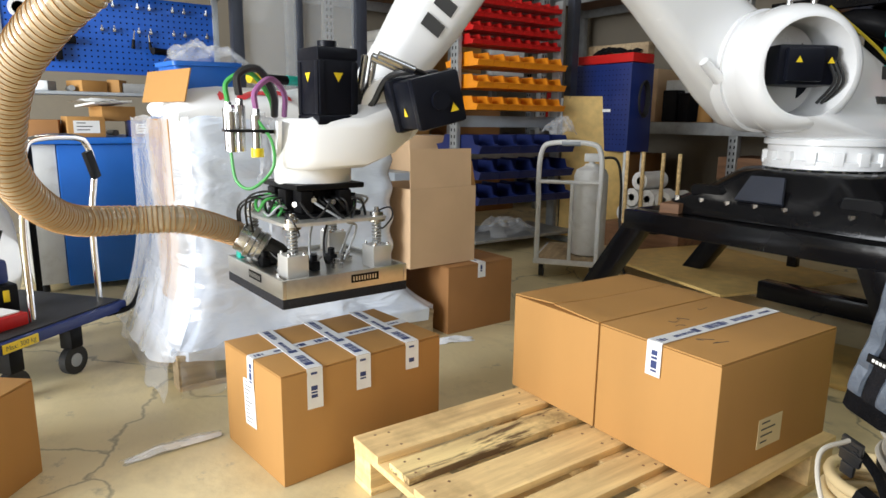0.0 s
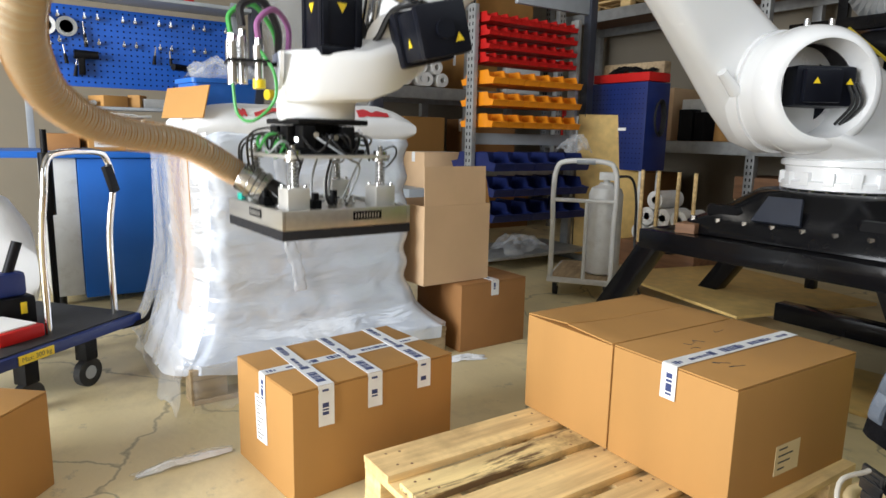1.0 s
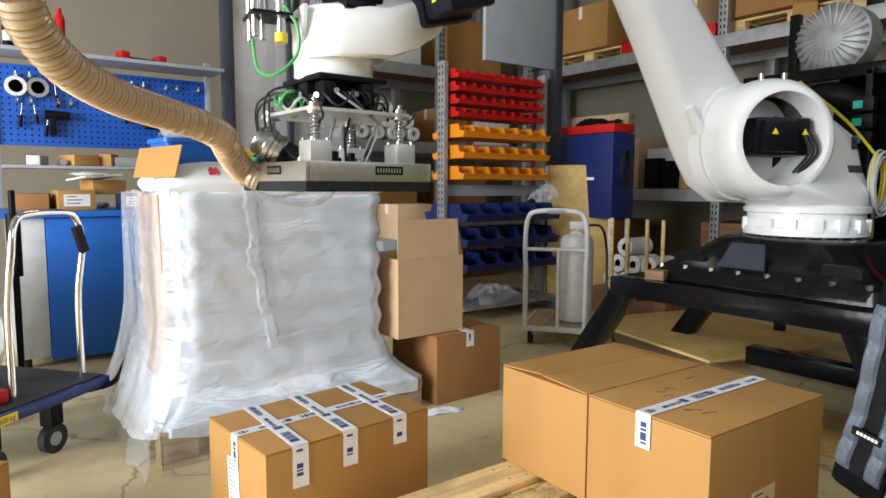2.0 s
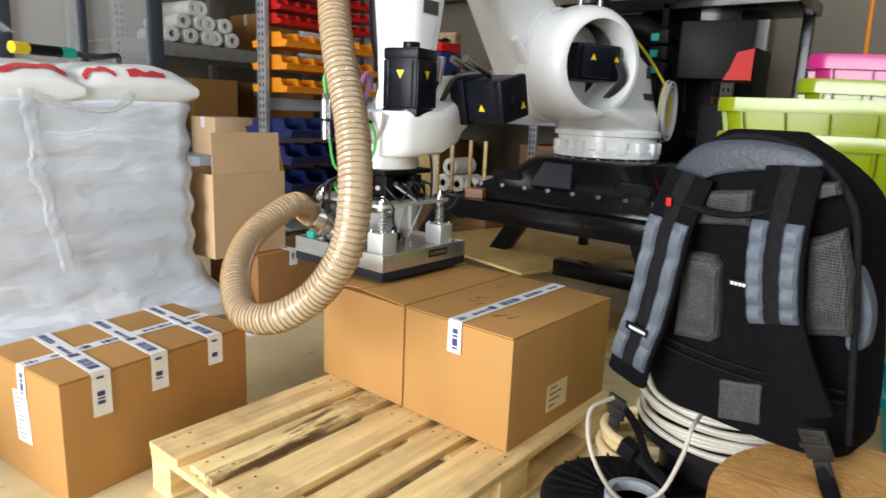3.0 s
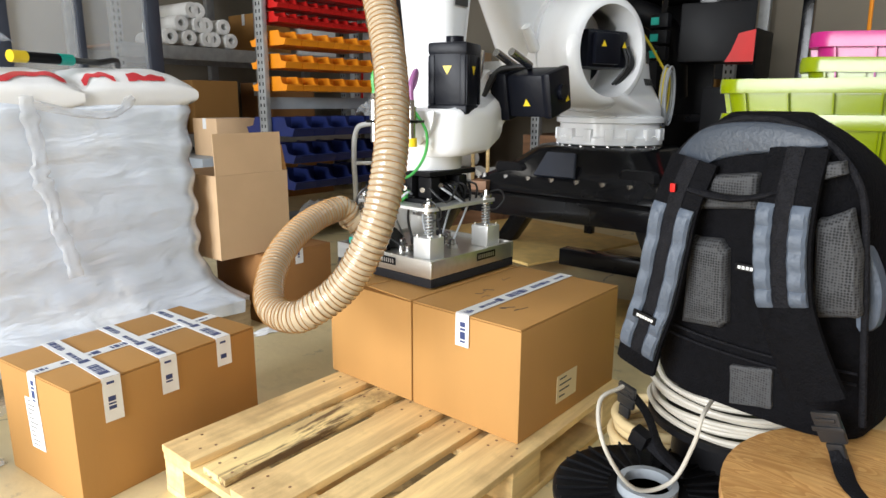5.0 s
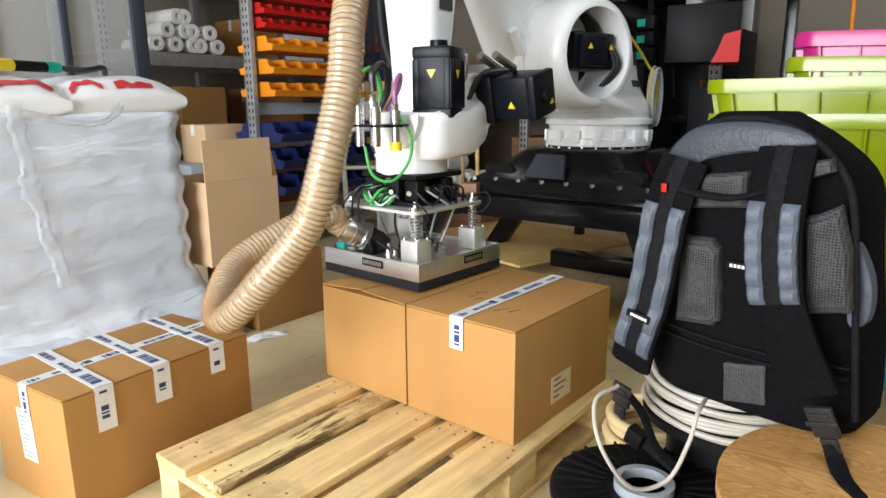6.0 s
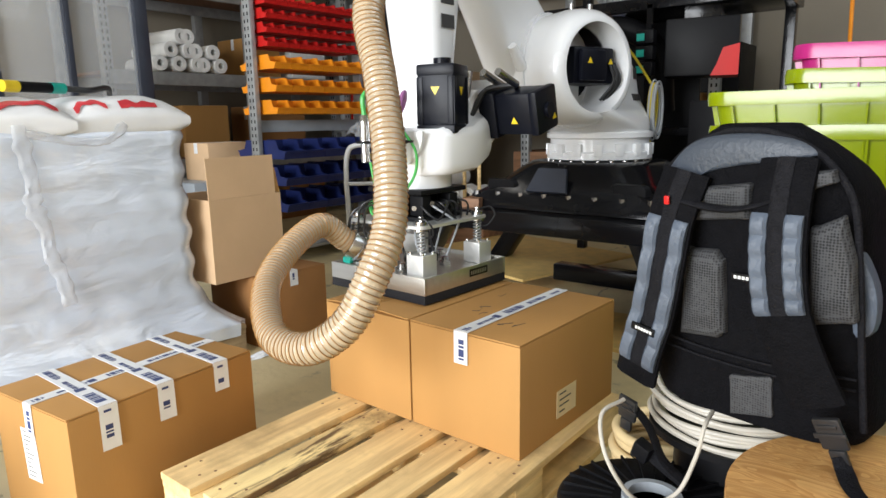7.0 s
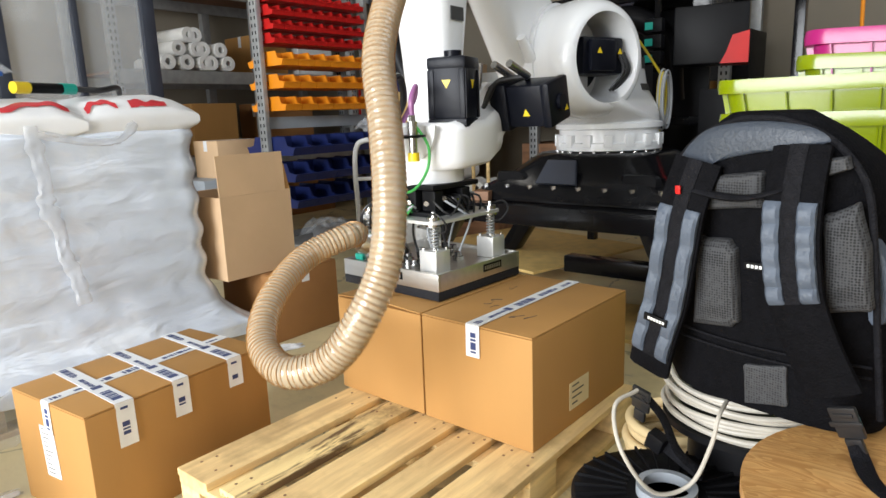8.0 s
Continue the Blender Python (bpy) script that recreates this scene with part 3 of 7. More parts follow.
def sack(w, d, h, seed):
    bm = B()
    bmesh.ops.create_cube(bm, size=1)
    bmesh.ops.subdivide_edges(bm, edges=bm.edges[:], cuts=9, use_grid_fill=True)
    for v in bm.verts:
        x, y, z = v.co * 2
        k = (1 - 0.42 * abs(x) ** 5) * (1 - 0.42 * abs(y) ** 5)
        q = 1 - 0.10 * abs(z) ** 4
        v.co = (x * w / 2 * q, y * d / 2 * q, z * h / 2 * k + 0.01 * noise.noise(Vector((x * 2, y * 2, z + seed * 3))))
    return bm


def wrap_skin(x0, x1, y0, y1, z0, z1, seed):
    """The film round the sacks: bulging at each layer, spread over the pallet's edge at the foot."""
    bm, secs = B(), []
    base = rrect(x1 - x0, y1 - y0, 0.09, 12)
    dense = []
    for a, b in zip(base, base[1:] + base[:1]):
        steps = max(1, int(math.hypot(b[0] - a[0], b[1] - a[1]) / 0.03))
        dense += [(a[0] + (b[0] - a[0]) * k / steps, a[1] + (b[1] - a[1]) * k / steps) for k in range(steps)]
    px0, px1, py0, py1 = -0.31, 0.508, -0.595, 0.635
    zs = [-0.040, -0.020, -0.008, 0.0, 0.012] + [z0 + (z1 - z0) * (i / 66) for i in range(67)]
    for z in zs:
        f = max(0.0, (z - z0) / (z1 - z0))
        layer = (z - z0 - 0.10) / 0.137
        bulge = (0.5 - 0.5 * math.cos(2 * math.pi * layer)) if z > z0 + 0.10 else 0.0
        fl = 1.0 if z <= z0 else max(0.0, 1 - f / 0.30) ** 2.4
        tp = -0.12 * max(0, (f - 0.93) / 0.07) ** 2
        ring = []
        for x, y in dense:
            ex = x / ((x1 - x0) / 2)
            ey = y / ((y1 - y0) / 2)
            r = Vector((x, y, 0)).normalized()
            wr = 0.006 * noise.noise(Vector((x * 3 + seed, y * 3, z * 2.2))) + (0.004 + 0.008 * fl) * noise.noise(Vector((x * 11 + y * 11 + z * 6, z * 5, seed)))
            amp = 0.007 + 0.018 * max(0.0, (abs(ey) - 0.75) / 0.25) * max(0.0, (abs(ex) - 0.6) / 0.4)
            k = bulge * amp * (0.7 + 0.6 * abs(noise.noise(Vector((x * 1.3, y * 1.3, round(layer)))))) + tp + wr
            bx, by = (x0 + x1) / 2 + x, (y0 + y1) / 2 + y
            fx = (px1 if x > 0 else px0) if abs(ex) > 0.96 else (px0 + px1) / 2 + ex * (px1 - px0) / 2
            fy = (py1 if y > 0 else py0) if abs(ey) > 0.96 else (py0 + py1) / 2 + ey * (py1 - py0) / 2
            zz = z + (0.03 * noise.noise(Vector((x * 6, y * 6, 3))) if z < -0.03 else 0)
            ring.append((bx + (fx - bx) * fl + r.x * k, by + (fy - by) * fl + r.y * k, zz))
        secs.append(ring)
    return loft(bm, secs)


part("film", wrap_skin(-0.30, 0.415, -0.475, 0.455, 0.015, 0.955, 1), M["film"], wrapped, "shiny stretch film tight round the sacks")
rnd = random.Random(3)
def sack_print(x0, x1, y0, y1, wid, seed, w=0.42, d=0.50, h=0.19):
    """A printed band bowed over the front shoulder of a sack; it follows the sack's skin."""
    bm, rows = B(), []
    for i in range(25):
        u = i / 24
        yy = y0 + (y1 - y0) * u
        xc = x0 + (x1 - x0) * math.sin(math.pi * u) + 0.006 * math.sin(14 * u + seed)
        row = []
        for j in range(7):
            xx = min(0.187, xc + wid * (j / 6 - 0.5) * (0.7 + 0.5 * abs(math.sin(5 * u + seed))))
            a, b = xx / 0.9 / (w / 2), yy / 0.9 / (d / 2)
            z = h / 2 * (1 - 0.42 * abs(a) ** 5) * (1 - 0.42 * abs(b) ** 5) + 0.01 * noise.noise(Vector((a * 2, b * 2, 1 + seed * 3)))
            row.append(bm.verts.new((xx, yy, z + 0.004)))
        rows.append(row)
    for a, b in zip(rows, rows[1:]):
        for k in range(6):
            bm.faces.new((a[k], a[k + 1], b[k + 1], b[k]))
    return bm


for i, (x, y) in enumerate(((0.205, -0.225), (0.215, 0.225), (-0.12, -0.20), (-0.12, 0.23))):
    s_ = part("sack", sack(0.42, 0.50, 0.19, i), M["bag"], wrapped, "white woven sack with red print", m=pose(x, y, 0.935 + 0.012 * (i % 2), 2, 5, 4 * i - 5))
    if i == 0:
        part("print", sack_print(0.178, 0.150, -0.02, 0.20, 0.030, i), M["tape_red"], s_, "red printed band")
        part("print", sack_print(0.165, 0.160, -0.09, -0.05, 0.045, i), M["tape_red"], s_, "red printed mark")
    if i == 1:
        part("print", sack_print(0.172, 0.145, -0.20, -0.08, 0.028, i), M["tape_red"], s_, "red printed band")
        part("print", sack_print(0.168, 0.176, -0.03, 0.12, 0.030, i), M["tape_red"], s_, "red printed band")
# the cardboard edge sheet at the south side, and loose film at the foot
part("edge_sheet", box(B(), -0.02, 0.35, -0.008, 0.0, 0.0, 0.88, 0.002), M["card"], wrapped, "upright brown cardboard sheet under the film", m=pose(0.0, -0.500, 0.02, 1, 0, 0))
part("edge_flap", box(B(), -0.24, 0.17, -0.006, 0.0, 0.0, 0.13, 0.002), M["card"], wrapped, "raised cardboard flap", m=pose(0.22, -0.49, 0.965, -14, 0, 10))


def loose_film(length, h, seed, wave=1.0, flare=0.10):
    """A hanging sheet of film: long soft folds, drawn outwards at its foot."""
    bm = B()
    nx, nz = 48, 30
    V = []
    for j in range(nz + 1):
        v, row = j / nz, []
        out = flare * max(0.0, 1 - h * v / 0.45) ** 1.8
        for i in range(nx + 1):
            u = i / nx
            fold = noise.noise(Vector((u * 3.2 + 0.8 * v, v * 1.6, seed))) + 0.35 * noise.noise(Vector((u * 9 + 2 * v, v * 4, seed + 3)))
            row.append(bm.verts.new((length * (u + (u - 0.35) * out * 1.2), 0.013 * wave * fold * (1 + 1.6 * (1 - v)) - out + 0.07 * max(0.0, (u - 0.86) / 0.14) ** 2 * (wave < 1),
                                     h * v + (0.05 * wave * noise.noise(Vector((u * 5, seed, 0.5))) if j in (0, nz) else 0.0))))
        V.append(row)
    for j in range(nz):
        for i in range(nx):
            bm.faces.new((V[j][i], V[j][i + 1], V[j + 1][i + 1], V[j + 1][i]))
    return bm


def film_strip(pts, w, seed):
    """A crumpled strip of doubled film lying on the stack."""
    bm, rows = B(), []
    line = smooth_line(pts, 8)
    for i, p in enumerate(line):
        d = (line[min(i + 1, len(line) - 1)] - line[max(i - 1, 0)]).normalized()
        side = d.cross(Vector((1, 0, 0))).normalized()
        ww = w * (0.7 + 0.9 * abs(noise.noise(Vector((i * 0.21, seed, 0)))))
        rows.append([bm.verts.new(p + side * ww * (k / 6 - 0.5) + Vector((0.010 * abs(noise.noise(Vector((i * 0.6, k * 1.3, seed)))) * (1 if 0 < k < 6 else -0.6), 0, 0))) for k in range(7)])
    for a, b in zip(rows, rows[1:]):
        for k in range(6):
            bm.faces.new((a[k], a[k + 1], b[k + 1], b[k]))
    return bm


part("film_sheet", loose_film(0.74, 0.93, 8, 0.7, 0.13), M["film_hazy"], wrapped, "clear film over the cardboard sheet", m=pose(-0.33, -0.532, -0.03, 0, 0, 0))
part("film_fold", film_strip([(0.428, -0.19, 0.93), (0.430, -0.185, 0.84), (0.432, -0.172, 0.72), (0.434, -0.178, 0.64), (0.436, -0.15, 0.55), (0.438, -0.146, 0.46), (0.450, -0.12, 0.36), (0.462, -0.11, 0.26)], 0.065, 4), M["film_hazy"], wrapped, "twisted fold in the film")
part("film_fold", film_strip([(0.428, -0.17, 0.90), (0.424, 0.0, 0.865), (0.424, 0.12, 0.868), (0.424, 0.19, 0.93)], 0.040, 7), M["film_hazy"], wrapped, "draped edge of the film")
part("film_skirt", loose_film(0.85, 0.20, 5, 1.6, 0.07), M["film_clear"], wrapped, "loose clear film hanging at the foot", m=pose(-0.33, -0.58, -0.14, 0, 0, 0))
part("film_skirt", loose_film(0.5, 0.18, 2, 1.6, 0.05), M["film_clear"], wrapped, "loose clear film hanging at the foot", m=pose(0.53, -0.58, -0.14, 0, 0, 90))


# ---- the robot ----
CX, CY = 0.04, 2.60
SHOULDER_X, SHOULDER_Z, L1, L2 = 0.35, 1.30, 1.50, 1.32
DRUM_Y = 0.01
WRIST_BACK, WRIST_UP = 0.235, 0.585
UPPER_Y = -0.14
robot = thing("industrial_robot", pose(CX, CY, 0), "large white industrial robot arm on a black steel base", "robot")
bm = B()
secs = []
for z, w, d, r in ((0.60, 1.16, 0.98, 0.10), (0.66, 1.14, 0.96, 0.10), (0.74, 0.86, 0.80, 0.14), (0.82, 0.70, 0.68, 0.20), (0.838, 0.66, 0.64, 0.22)):
    secs.append([(x, y, z) for x, y in rrect(w, d, r, 6)])
loft(bm, secs)
part("base_casting", bm, M["black"], robot, "black painted cast robot base")
bm = B()
for x in (-0.36, 0.36):
    secs = [[(x + u * k, -0.415 + 0.075 * (0.71 - v - 0.71) - e, v + 0.715) for u, v in rrect(0.20 * k, 0.075 * k, 0.03 * k, 4)] for k, e in ((1.0, 0.0), (0.9, 0.02))]
    loft(bm, secs)
    part("lifting_pocket", bm, M["black_soft"], robot, "dark pocket in the base casting")
    bm = B()
bm.free()
bm = B()
prism(bm, [(-0.13, 0.0), (0.10, 0.0), (0.07, 0.13), (-0.09, 0.13)], 0.02, pose(-0.05, -0.46, 0.69, 62, 0, 0))
part("base_plate", bm, M["dark_frame"], robot, "dark blue black plate on the base")
bm = B()
for k in range(8):
    x = -0.5 + 0.14 * k
    cyl(bm, (x, -0.46, 0.66), (x, -0.46, 0.685), 0.016, seg=6)
part("base_bolts", bm, M["steel"], robot, "steel anchor bolts")

column = new("column")
column.parent = robot
column["label"] = "white rotating robot column"
bm = B()
spin(bm, [(0.255, 0.842), (0.282, 0.85), (0.282, 0.885), (0.265, 0.892), (0.265, 0.955), (0.285, 0.962), (0.285, 0.985), (0.25, 1.00), (0.24, 1.03)], 48)
for k in range(16):
    a = 2 * math.pi * k / 16
    box(bm, 0.255, 0.288, -0.022, 0.022, 0.868, 0.93, 0.004, pose(0, 0, 0, 0, 0, math.degrees(a)))
part("turntable_ring", bm, M["white"], column)
bm = B()
for k in range(24):
    a = 2 * math.pi * (k + 0.5) / 24
    cyl(bm, (0.272 * math.cos(a), 0.272 * math.sin(a), 0.835), (0.272 * math.cos(a), 0.272 * math.sin(a), 0.846), 0.012, seg=6)
part("ring_bolts", bm, M["steel"], column)
SH = Matrix.Translation((SHOULDER_X, DRUM_Y + 0.12, SHOULDER_Z)) @ pose(0, 0, 0, -90, 0, 0)
SO = pose(SHOULDER_X, DRUM_Y, SHOULDER_Z, 0, 0, -20) @ pose(0, 0, 0, -90, 0, 0)


def carved(name, bm, cutter, material):
    """The mesh of bm with the cutter's shape taken out of it."""
    a, c = new(name, mesh_of(name, bm, material)), new("cutter", mesh_of("cutter", cutter, material))
    mod = a.modifiers.new("cut", "BOOLEAN")
    mod.object, mod.solver, mod.use_self = c, "EXACT", True
    bpy.context.view_layer.update()
    me = bpy.data.meshes.new_from_object(a.evaluated_get(bpy.context.evaluated_depsgraph_get()))
    for ob in (a, c):
        bpy.data.objects.remove(ob)
    me.polygons.foreach_set("use_smooth", [True] * len(me.polygons))
    me.set_sharp_from_angle(angle=radians(38))
    return me


bm = B()
spin(bm, [(0, -0.16), (0.24, -0.16), (0.268, -0.135), (0.281, -0.08), (0.284, 0.0), (0.281, 0.06), (0.270, 0.11), (0.250, 0.145), (0.232, 0.158), (0, 0.158)], 64, SO)
cast = B()
secs = []
for z, x0, x1, y0, y1, r in ((0.985, -0.262, 0.262, -0.262, 0.262, 0.26), (1.01, -0.262, 0.30, -0.264, 0.262, 0.25), (1.04, -0.260, 0.36, -0.266, 0.250, 0.22), (1.075, -0.255, 0.42, -0.264, 0.225, 0.17),
                             (1.11, -0.27, 0.47, -0.258, 0.190, 0.13), (1.15, -0.275, 0.50, -0.25, 0.150, 0.08), (1.20, -0.268, 0.51, -0.24, 0.132, 0.07), (1.26, -0.25, 0.51, -0.23, 0.128, 0.07),
                             (1.34, -0.20, 0.50, -0.21, 0.122, 0.07), (1.46, -0.01, 0.46, -0.19, 0.08, 0.08), (1.54, 0.22, 0.42, -0.14, 0.03, 0.06)):
    secs.append([((x0 + x1) / 2 + x, (y0 + y1) / 2 + y, z) for x, y in rrect(x1 - x0, y1 - y0, r, 10)])
loft(cast, secs)
hole = spin(B(), [(0, -0.11), (0.17, -0.11), (0.192, -0.09), (0.200, 0.10), (0.212, 0.165), (0.212, 0.40), (0, 0.40)], 64, SO)
hole_too = spin(B(), [(0, -0.11), (0.17, -0.11), (0.192, -0.09), (0.200, 0.10), (0.212, 0.165), (0.212, 0.40), (0, 0.40)], 64, SO)
sh_ = new("shoulder_housing", carved("shoulder_housing", bm, hole, M["white"]))
sh_.parent = column
sh_["label"] = "hollow white shoulder housing with a round opening"
nk_ = new("neck", carved("neck", cast, hole_too, M["white"]))
nk_.parent = column
part("shoulder_flange", cyl(B(), SH @ Vector((0, 0, -0.31)), SH @ Vector((0, 0, -0.14)), 0.262, 0.285, seg=56), M["white"], column)
for x, y in ((0.30, 0.06), (0.38, 0.0)):
    part("lifting_eye", cyl(B(), (x, y, 1.555), (x, y, 1.61), 0.014, seg=12), M["steel"], column, "steel lifting bolt on the shoulder")
bm = B()
SQ = pose(SHOULDER_X, DRUM_Y, SHOULDER_Z, 0, 0, -20)
box(bm, -0.150, 0.125, -0.10, 0.12, -0.075, 0.10, 0.018, SQ)
box(bm, -0.07, 0.10, 0.12, 0.15, -0.06, 0.085, 0.012, SQ)
cyl(bm, SQ @ Vector((0, -0.13, 0)), SQ @ Vector((0, -0.05, 0)), 0.15, seg=28)
mo = part("shoulder_motor", bm, M["motor"], column, "black servo motor inside the shoulder")
for x in (-0.11, 0.05):
    part("warning_sign", prism(B(), [(-0.016, 0), (0.016, 0), (0, 0.027)], 0.002, SQ @ Matrix.Translation((x, 0.1515 if x > -0.05 and x < 0.1 else 0.1315, 0.02)) @ pose(0, 0, 0, 90, 0, 180)), M["yellow"], mo, "yellow warning triangle")
bm = B()
for k, (dx, dz) in enumerate(((0, 0), (0.022, 0.01), (-0.02, 0.0))):
    pipe(bm, [SQ @ Vector((-0.13 + dx, 0.12, 0.03)), SQ @ Vector((-0.15 + dx, 0.14, -0.06)), SQ @ Vector((-0.12 + dx, 0.08, -0.15))], 0.007, 8)
part("motor_plug", bm, M["black_wire"], column)
bm = B()
for k in range(4):
    box(bm, -0.205 + 0.029 * k, -0.185 + 0.029 * k, -0.005, 0.004, 0, 0.036, 0, pose(0, 0.150, 1.155, 19, 0, 0))
box(bm, -0.180, -0.140, -0.004, 0.004, 0, 0.06, 0, pose(0, 0.128, 1.27, 4, 0, 0))
part("maker_mark", bm, M["ink"], column, "dark maker mark on the shoulder")
bm = B()
for k in range(7):
    r0, y0 = 0.085 + 0.006 * k, 0.17 + 0.012 * (k % 3)
    pts = [(SHOULDER_X - 0.57 + 0.7 * r0 * math.cos(a), y0 + 0.05, SHOULDER_Z - 0.20 + 1.35 * r0 * math.sin(a)) for a in (2 * math.pi * i / 14 for i in range(15))]
    pipe(bm, pts, 0.0055, 6, 2)
    part("coil_turn", bm, M["grey_wire"], column, "grey cable coiled on the column")
    bm = B()
bm.free()
bm = B()
for k in range(2):
    r0, y0 = 0.09 + 0.006 * k, 0.215 + 0.012 * k
    pts = [(SHOULDER_X - 0.55 + 0.60 * r0 * math.cos(a), y0, SHOULDER_Z - 0.18 + 1.3 * r0 * math.sin(a)) for a in (2 * math.pi * i / 14 for i in range(15))]
    pipe(bm, pts, 0.006, 6, 2)
pipe(bm, [(SHOULDER_X - 0.16, 0.06, SHOULDER_Z + 0.28), (SHOULDER_X - 0.42, 0.14, SHOULDER_Z + 0.10), (SHOULDER_X - 0.55, 0.21, SHOULDER_Z - 0.06)], 0.007, 6)
pipe(bm, [(SHOULDER_X - 0.56, 0.21, SHOULDER_Z - 0.25), (SHOULDER_X - 0.56, 0.21, SHOULDER_Z - 0.36), (SHOULDER_X - 0.58, 0.2, SHOULDER_Z - 0.50)], 0.007, 6)
part("cable_coil", bm, M["yellow_wire"], column, "coil of yellow cables hung on the column")
bm = B()
for k in range(28):
    a = 2 * math.pi * k / 28
    c_ = SH @ Vector((0.262 * math.cos(a), 0.262 * math.sin(a), -0.305))
    cyl(bm, c_, c_ + Vector((0, -0.018, 0)), 0.011, seg=6)
part("flange_bolts", bm, M["steel"], column)

# lower arm: from the shoulder, along its own z
ARM_Y = -0.25
lower = new("lower_arm")
lower.parent = robot
bm = B()
secs = []
for z, w, d, r, off in ((-0.27, 0.16, 0.14, 0.05, 0), (-0.23, 0.36, 0.18, 0.06, 0), (-0.08, 0.50, 0.20, 0.07, 0), (0.12, 0.50, 0.21, 0.08, 0), (0.35, 0.44, 0.20, 0.08, 0.01),
                        (0.7, 0.36, 0.19, 0.08, 0.02), (L1 - 0.1, 0.33, 0.18, 0.08, 0.01), (L1 + 0.12, 0.30, 0.17, 0.07, 0), (L1 + 0.18, 0.2, 0.12, 0.05, 0)):
    secs.append([(x + off, y, z) for x, y in rrect(w, d, r, 7)])
loft(bm, secs)
cyl(bm, (0, 0.06, 0), (0, 0.125, 0), 0.285, seg=48)
cyl(bm, (0.19, 0.11, 0.19), (0.19, 0.11, 0.32), 0.03, 0.022, seg=14)
part("arm_casting", bm, M["white"], lower, "white cast lower arm")

upper = new("upper_arm")
upper.parent = robot
bm = B()
secs = []
for z, w, d, r in ((-0.25, 0.24, 0.22, 0.06), (-0.15, 0.38, 0.26, 0.09), (0.1, 0.36, 0.26, 0.09), (0.4, 0.30, 0.25, 0.09), (0.9, 0.25, 0.235, 0.08), (L2 - 0.22, 0.21, 0.215, 0.08), (L2 - 0.05, 0.20, 0.19, 0.08),
                   (L2 + 0.09, 0.17, 0.16, 0.07)):
    secs.append([(x, y, z) for x, y in rrect(w, d, r, 7)])
loft(bm, secs)
cyl(bm, (0, -0.34, 0), (0, 0.15, 0), 0.20, seg=40)
part("arm_casting", bm, M["white"], upper, "white cast upper arm")
bm = B()
for k in range(4):
    m_ = Matrix.Translation((0.0, 0.1185, L2 - 0.36 - 0.085 * k)) @ pose(0, 0, 0, -90, 0, 0)
    box(bm, -0.04, 0.04, -0.024, 0.024, 0, 0.0025, 0, m_)
part("maker_mark", bm, M["ink"], upper, "large dark maker mark")
bm = B()
pipe(bm, [(-0.02, -0.22, 0.2), (0.0, -0.21, 0.6), (0.02, -0.2, L2 - 0.3), (0.03, -0.16, L2 - 0.15)], 0.035, 12)
part("cable_tube", bm, M["black_soft"], upper, "black corrugated cable tube along the arm")

# wrist: stays level, its own x along the reach; origin at the wrist pivot
wrist = new("wrist")
wrist.parent = robot
DZ = -WRIST_UP
bm = B()
secs = []
plan = [(WRIST_BACK + 0.135 * math.cos(radians(a)), 0.025 + 0.158 * math.sin(radians(a))) for a in range(-80, 81, 16)]
plan += [(0.10, 0.182), (0.0, 0.165), (-0.09, 0.12), (-0.09, -0.16), (0.0, -0.17), (0.10, -0.145)]
cx_ = WRIST_BACK
for z, f in ((-0.182, 0.90), (-0.172, 0.97), (-0.15, 1.0), (-0.06, 1.0), (-0.038, 0.97), (-0.028, 0.90)):
    lift = [max(0.0, (0.16 - x) / 0.25) for x, y in plan]
    secs.append([(cx_ + (x - cx_) * f, y * f, z + 0.10 * k * k * (1.0 if z < -0.1 else 0.9)) for (x, y), k in zip(plan, lift)])
loft(bm, secs)
cyl(bm, (0, -0.19, 0.0), (0, 0.13, 0.0), 0.108, seg=40)
spin(bm, [(0.120, -0.236), (0.126, -0.228), (0.126, -0.185), (0.132, -0.17)], 40, Matrix.Translation((WRIST_BACK, 0, 0)))
boss = [(0.066 * math.cos(radians(a)) * 1.15, 0.11 * math.sin(radians(a))) for a in range(180, 361, 15)]
prism(bm, boss, 0.012, Matrix.Translation((WRIST_BACK + 0.122, 0.06, -0.035)) @ pose(0, 0, 0, 90, 0, 90))
part("wrist_casting", bm, M["white"], wrist, "white cast wrist")
bm = B()
for k in range(12):
    a = 2 * math.pi * k / 12
    cyl(bm, (WRIST_BACK + 0.113 * math.cos(a), 0.113 * math.sin(a), -0.245), (WRIST_BACK + 0.113 * math.cos(a), 0.113 * math.sin(a), -0.233), 0.008, seg=6)
part("flange_bolts", bm, M["steel"], wrist)
label_sheet(wrist, Matrix.Translation((WRIST_BACK + 0.085, 0.0865, -0.20)) @ pose(0, 0, 0, 90, 0, 135), 0.05, 0.04, M["paper"], 4, "small white rating label")
bm = B()
m_ = Matrix.Translation((WRIST_BACK - 0.030, 0.100, -0.045)) @ pose(0, 0, 0, 0, 0, 14)
box(bm, -0.070, 0.070, -0.070, 0.070, 0, 0.030, 0.006, m_)
box(bm, -0.067, 0.067, -0.067, 0.067, 0.028, 0.225, 0.010, m_)
box(bm, -0.070, 0.070, -0.070, 0.070, 0.190, 0.230, 0.010, m_)
cyl(bm, (WRIST_BACK - 0.03, 0.10, 0.18), (WRIST_BACK - 0.03, 0.10, 0.207), 0.030, seg=18)
mo = part("flange_motor", bm, M["motor"], wrist, "black ribbed servo motor standing on the wrist")
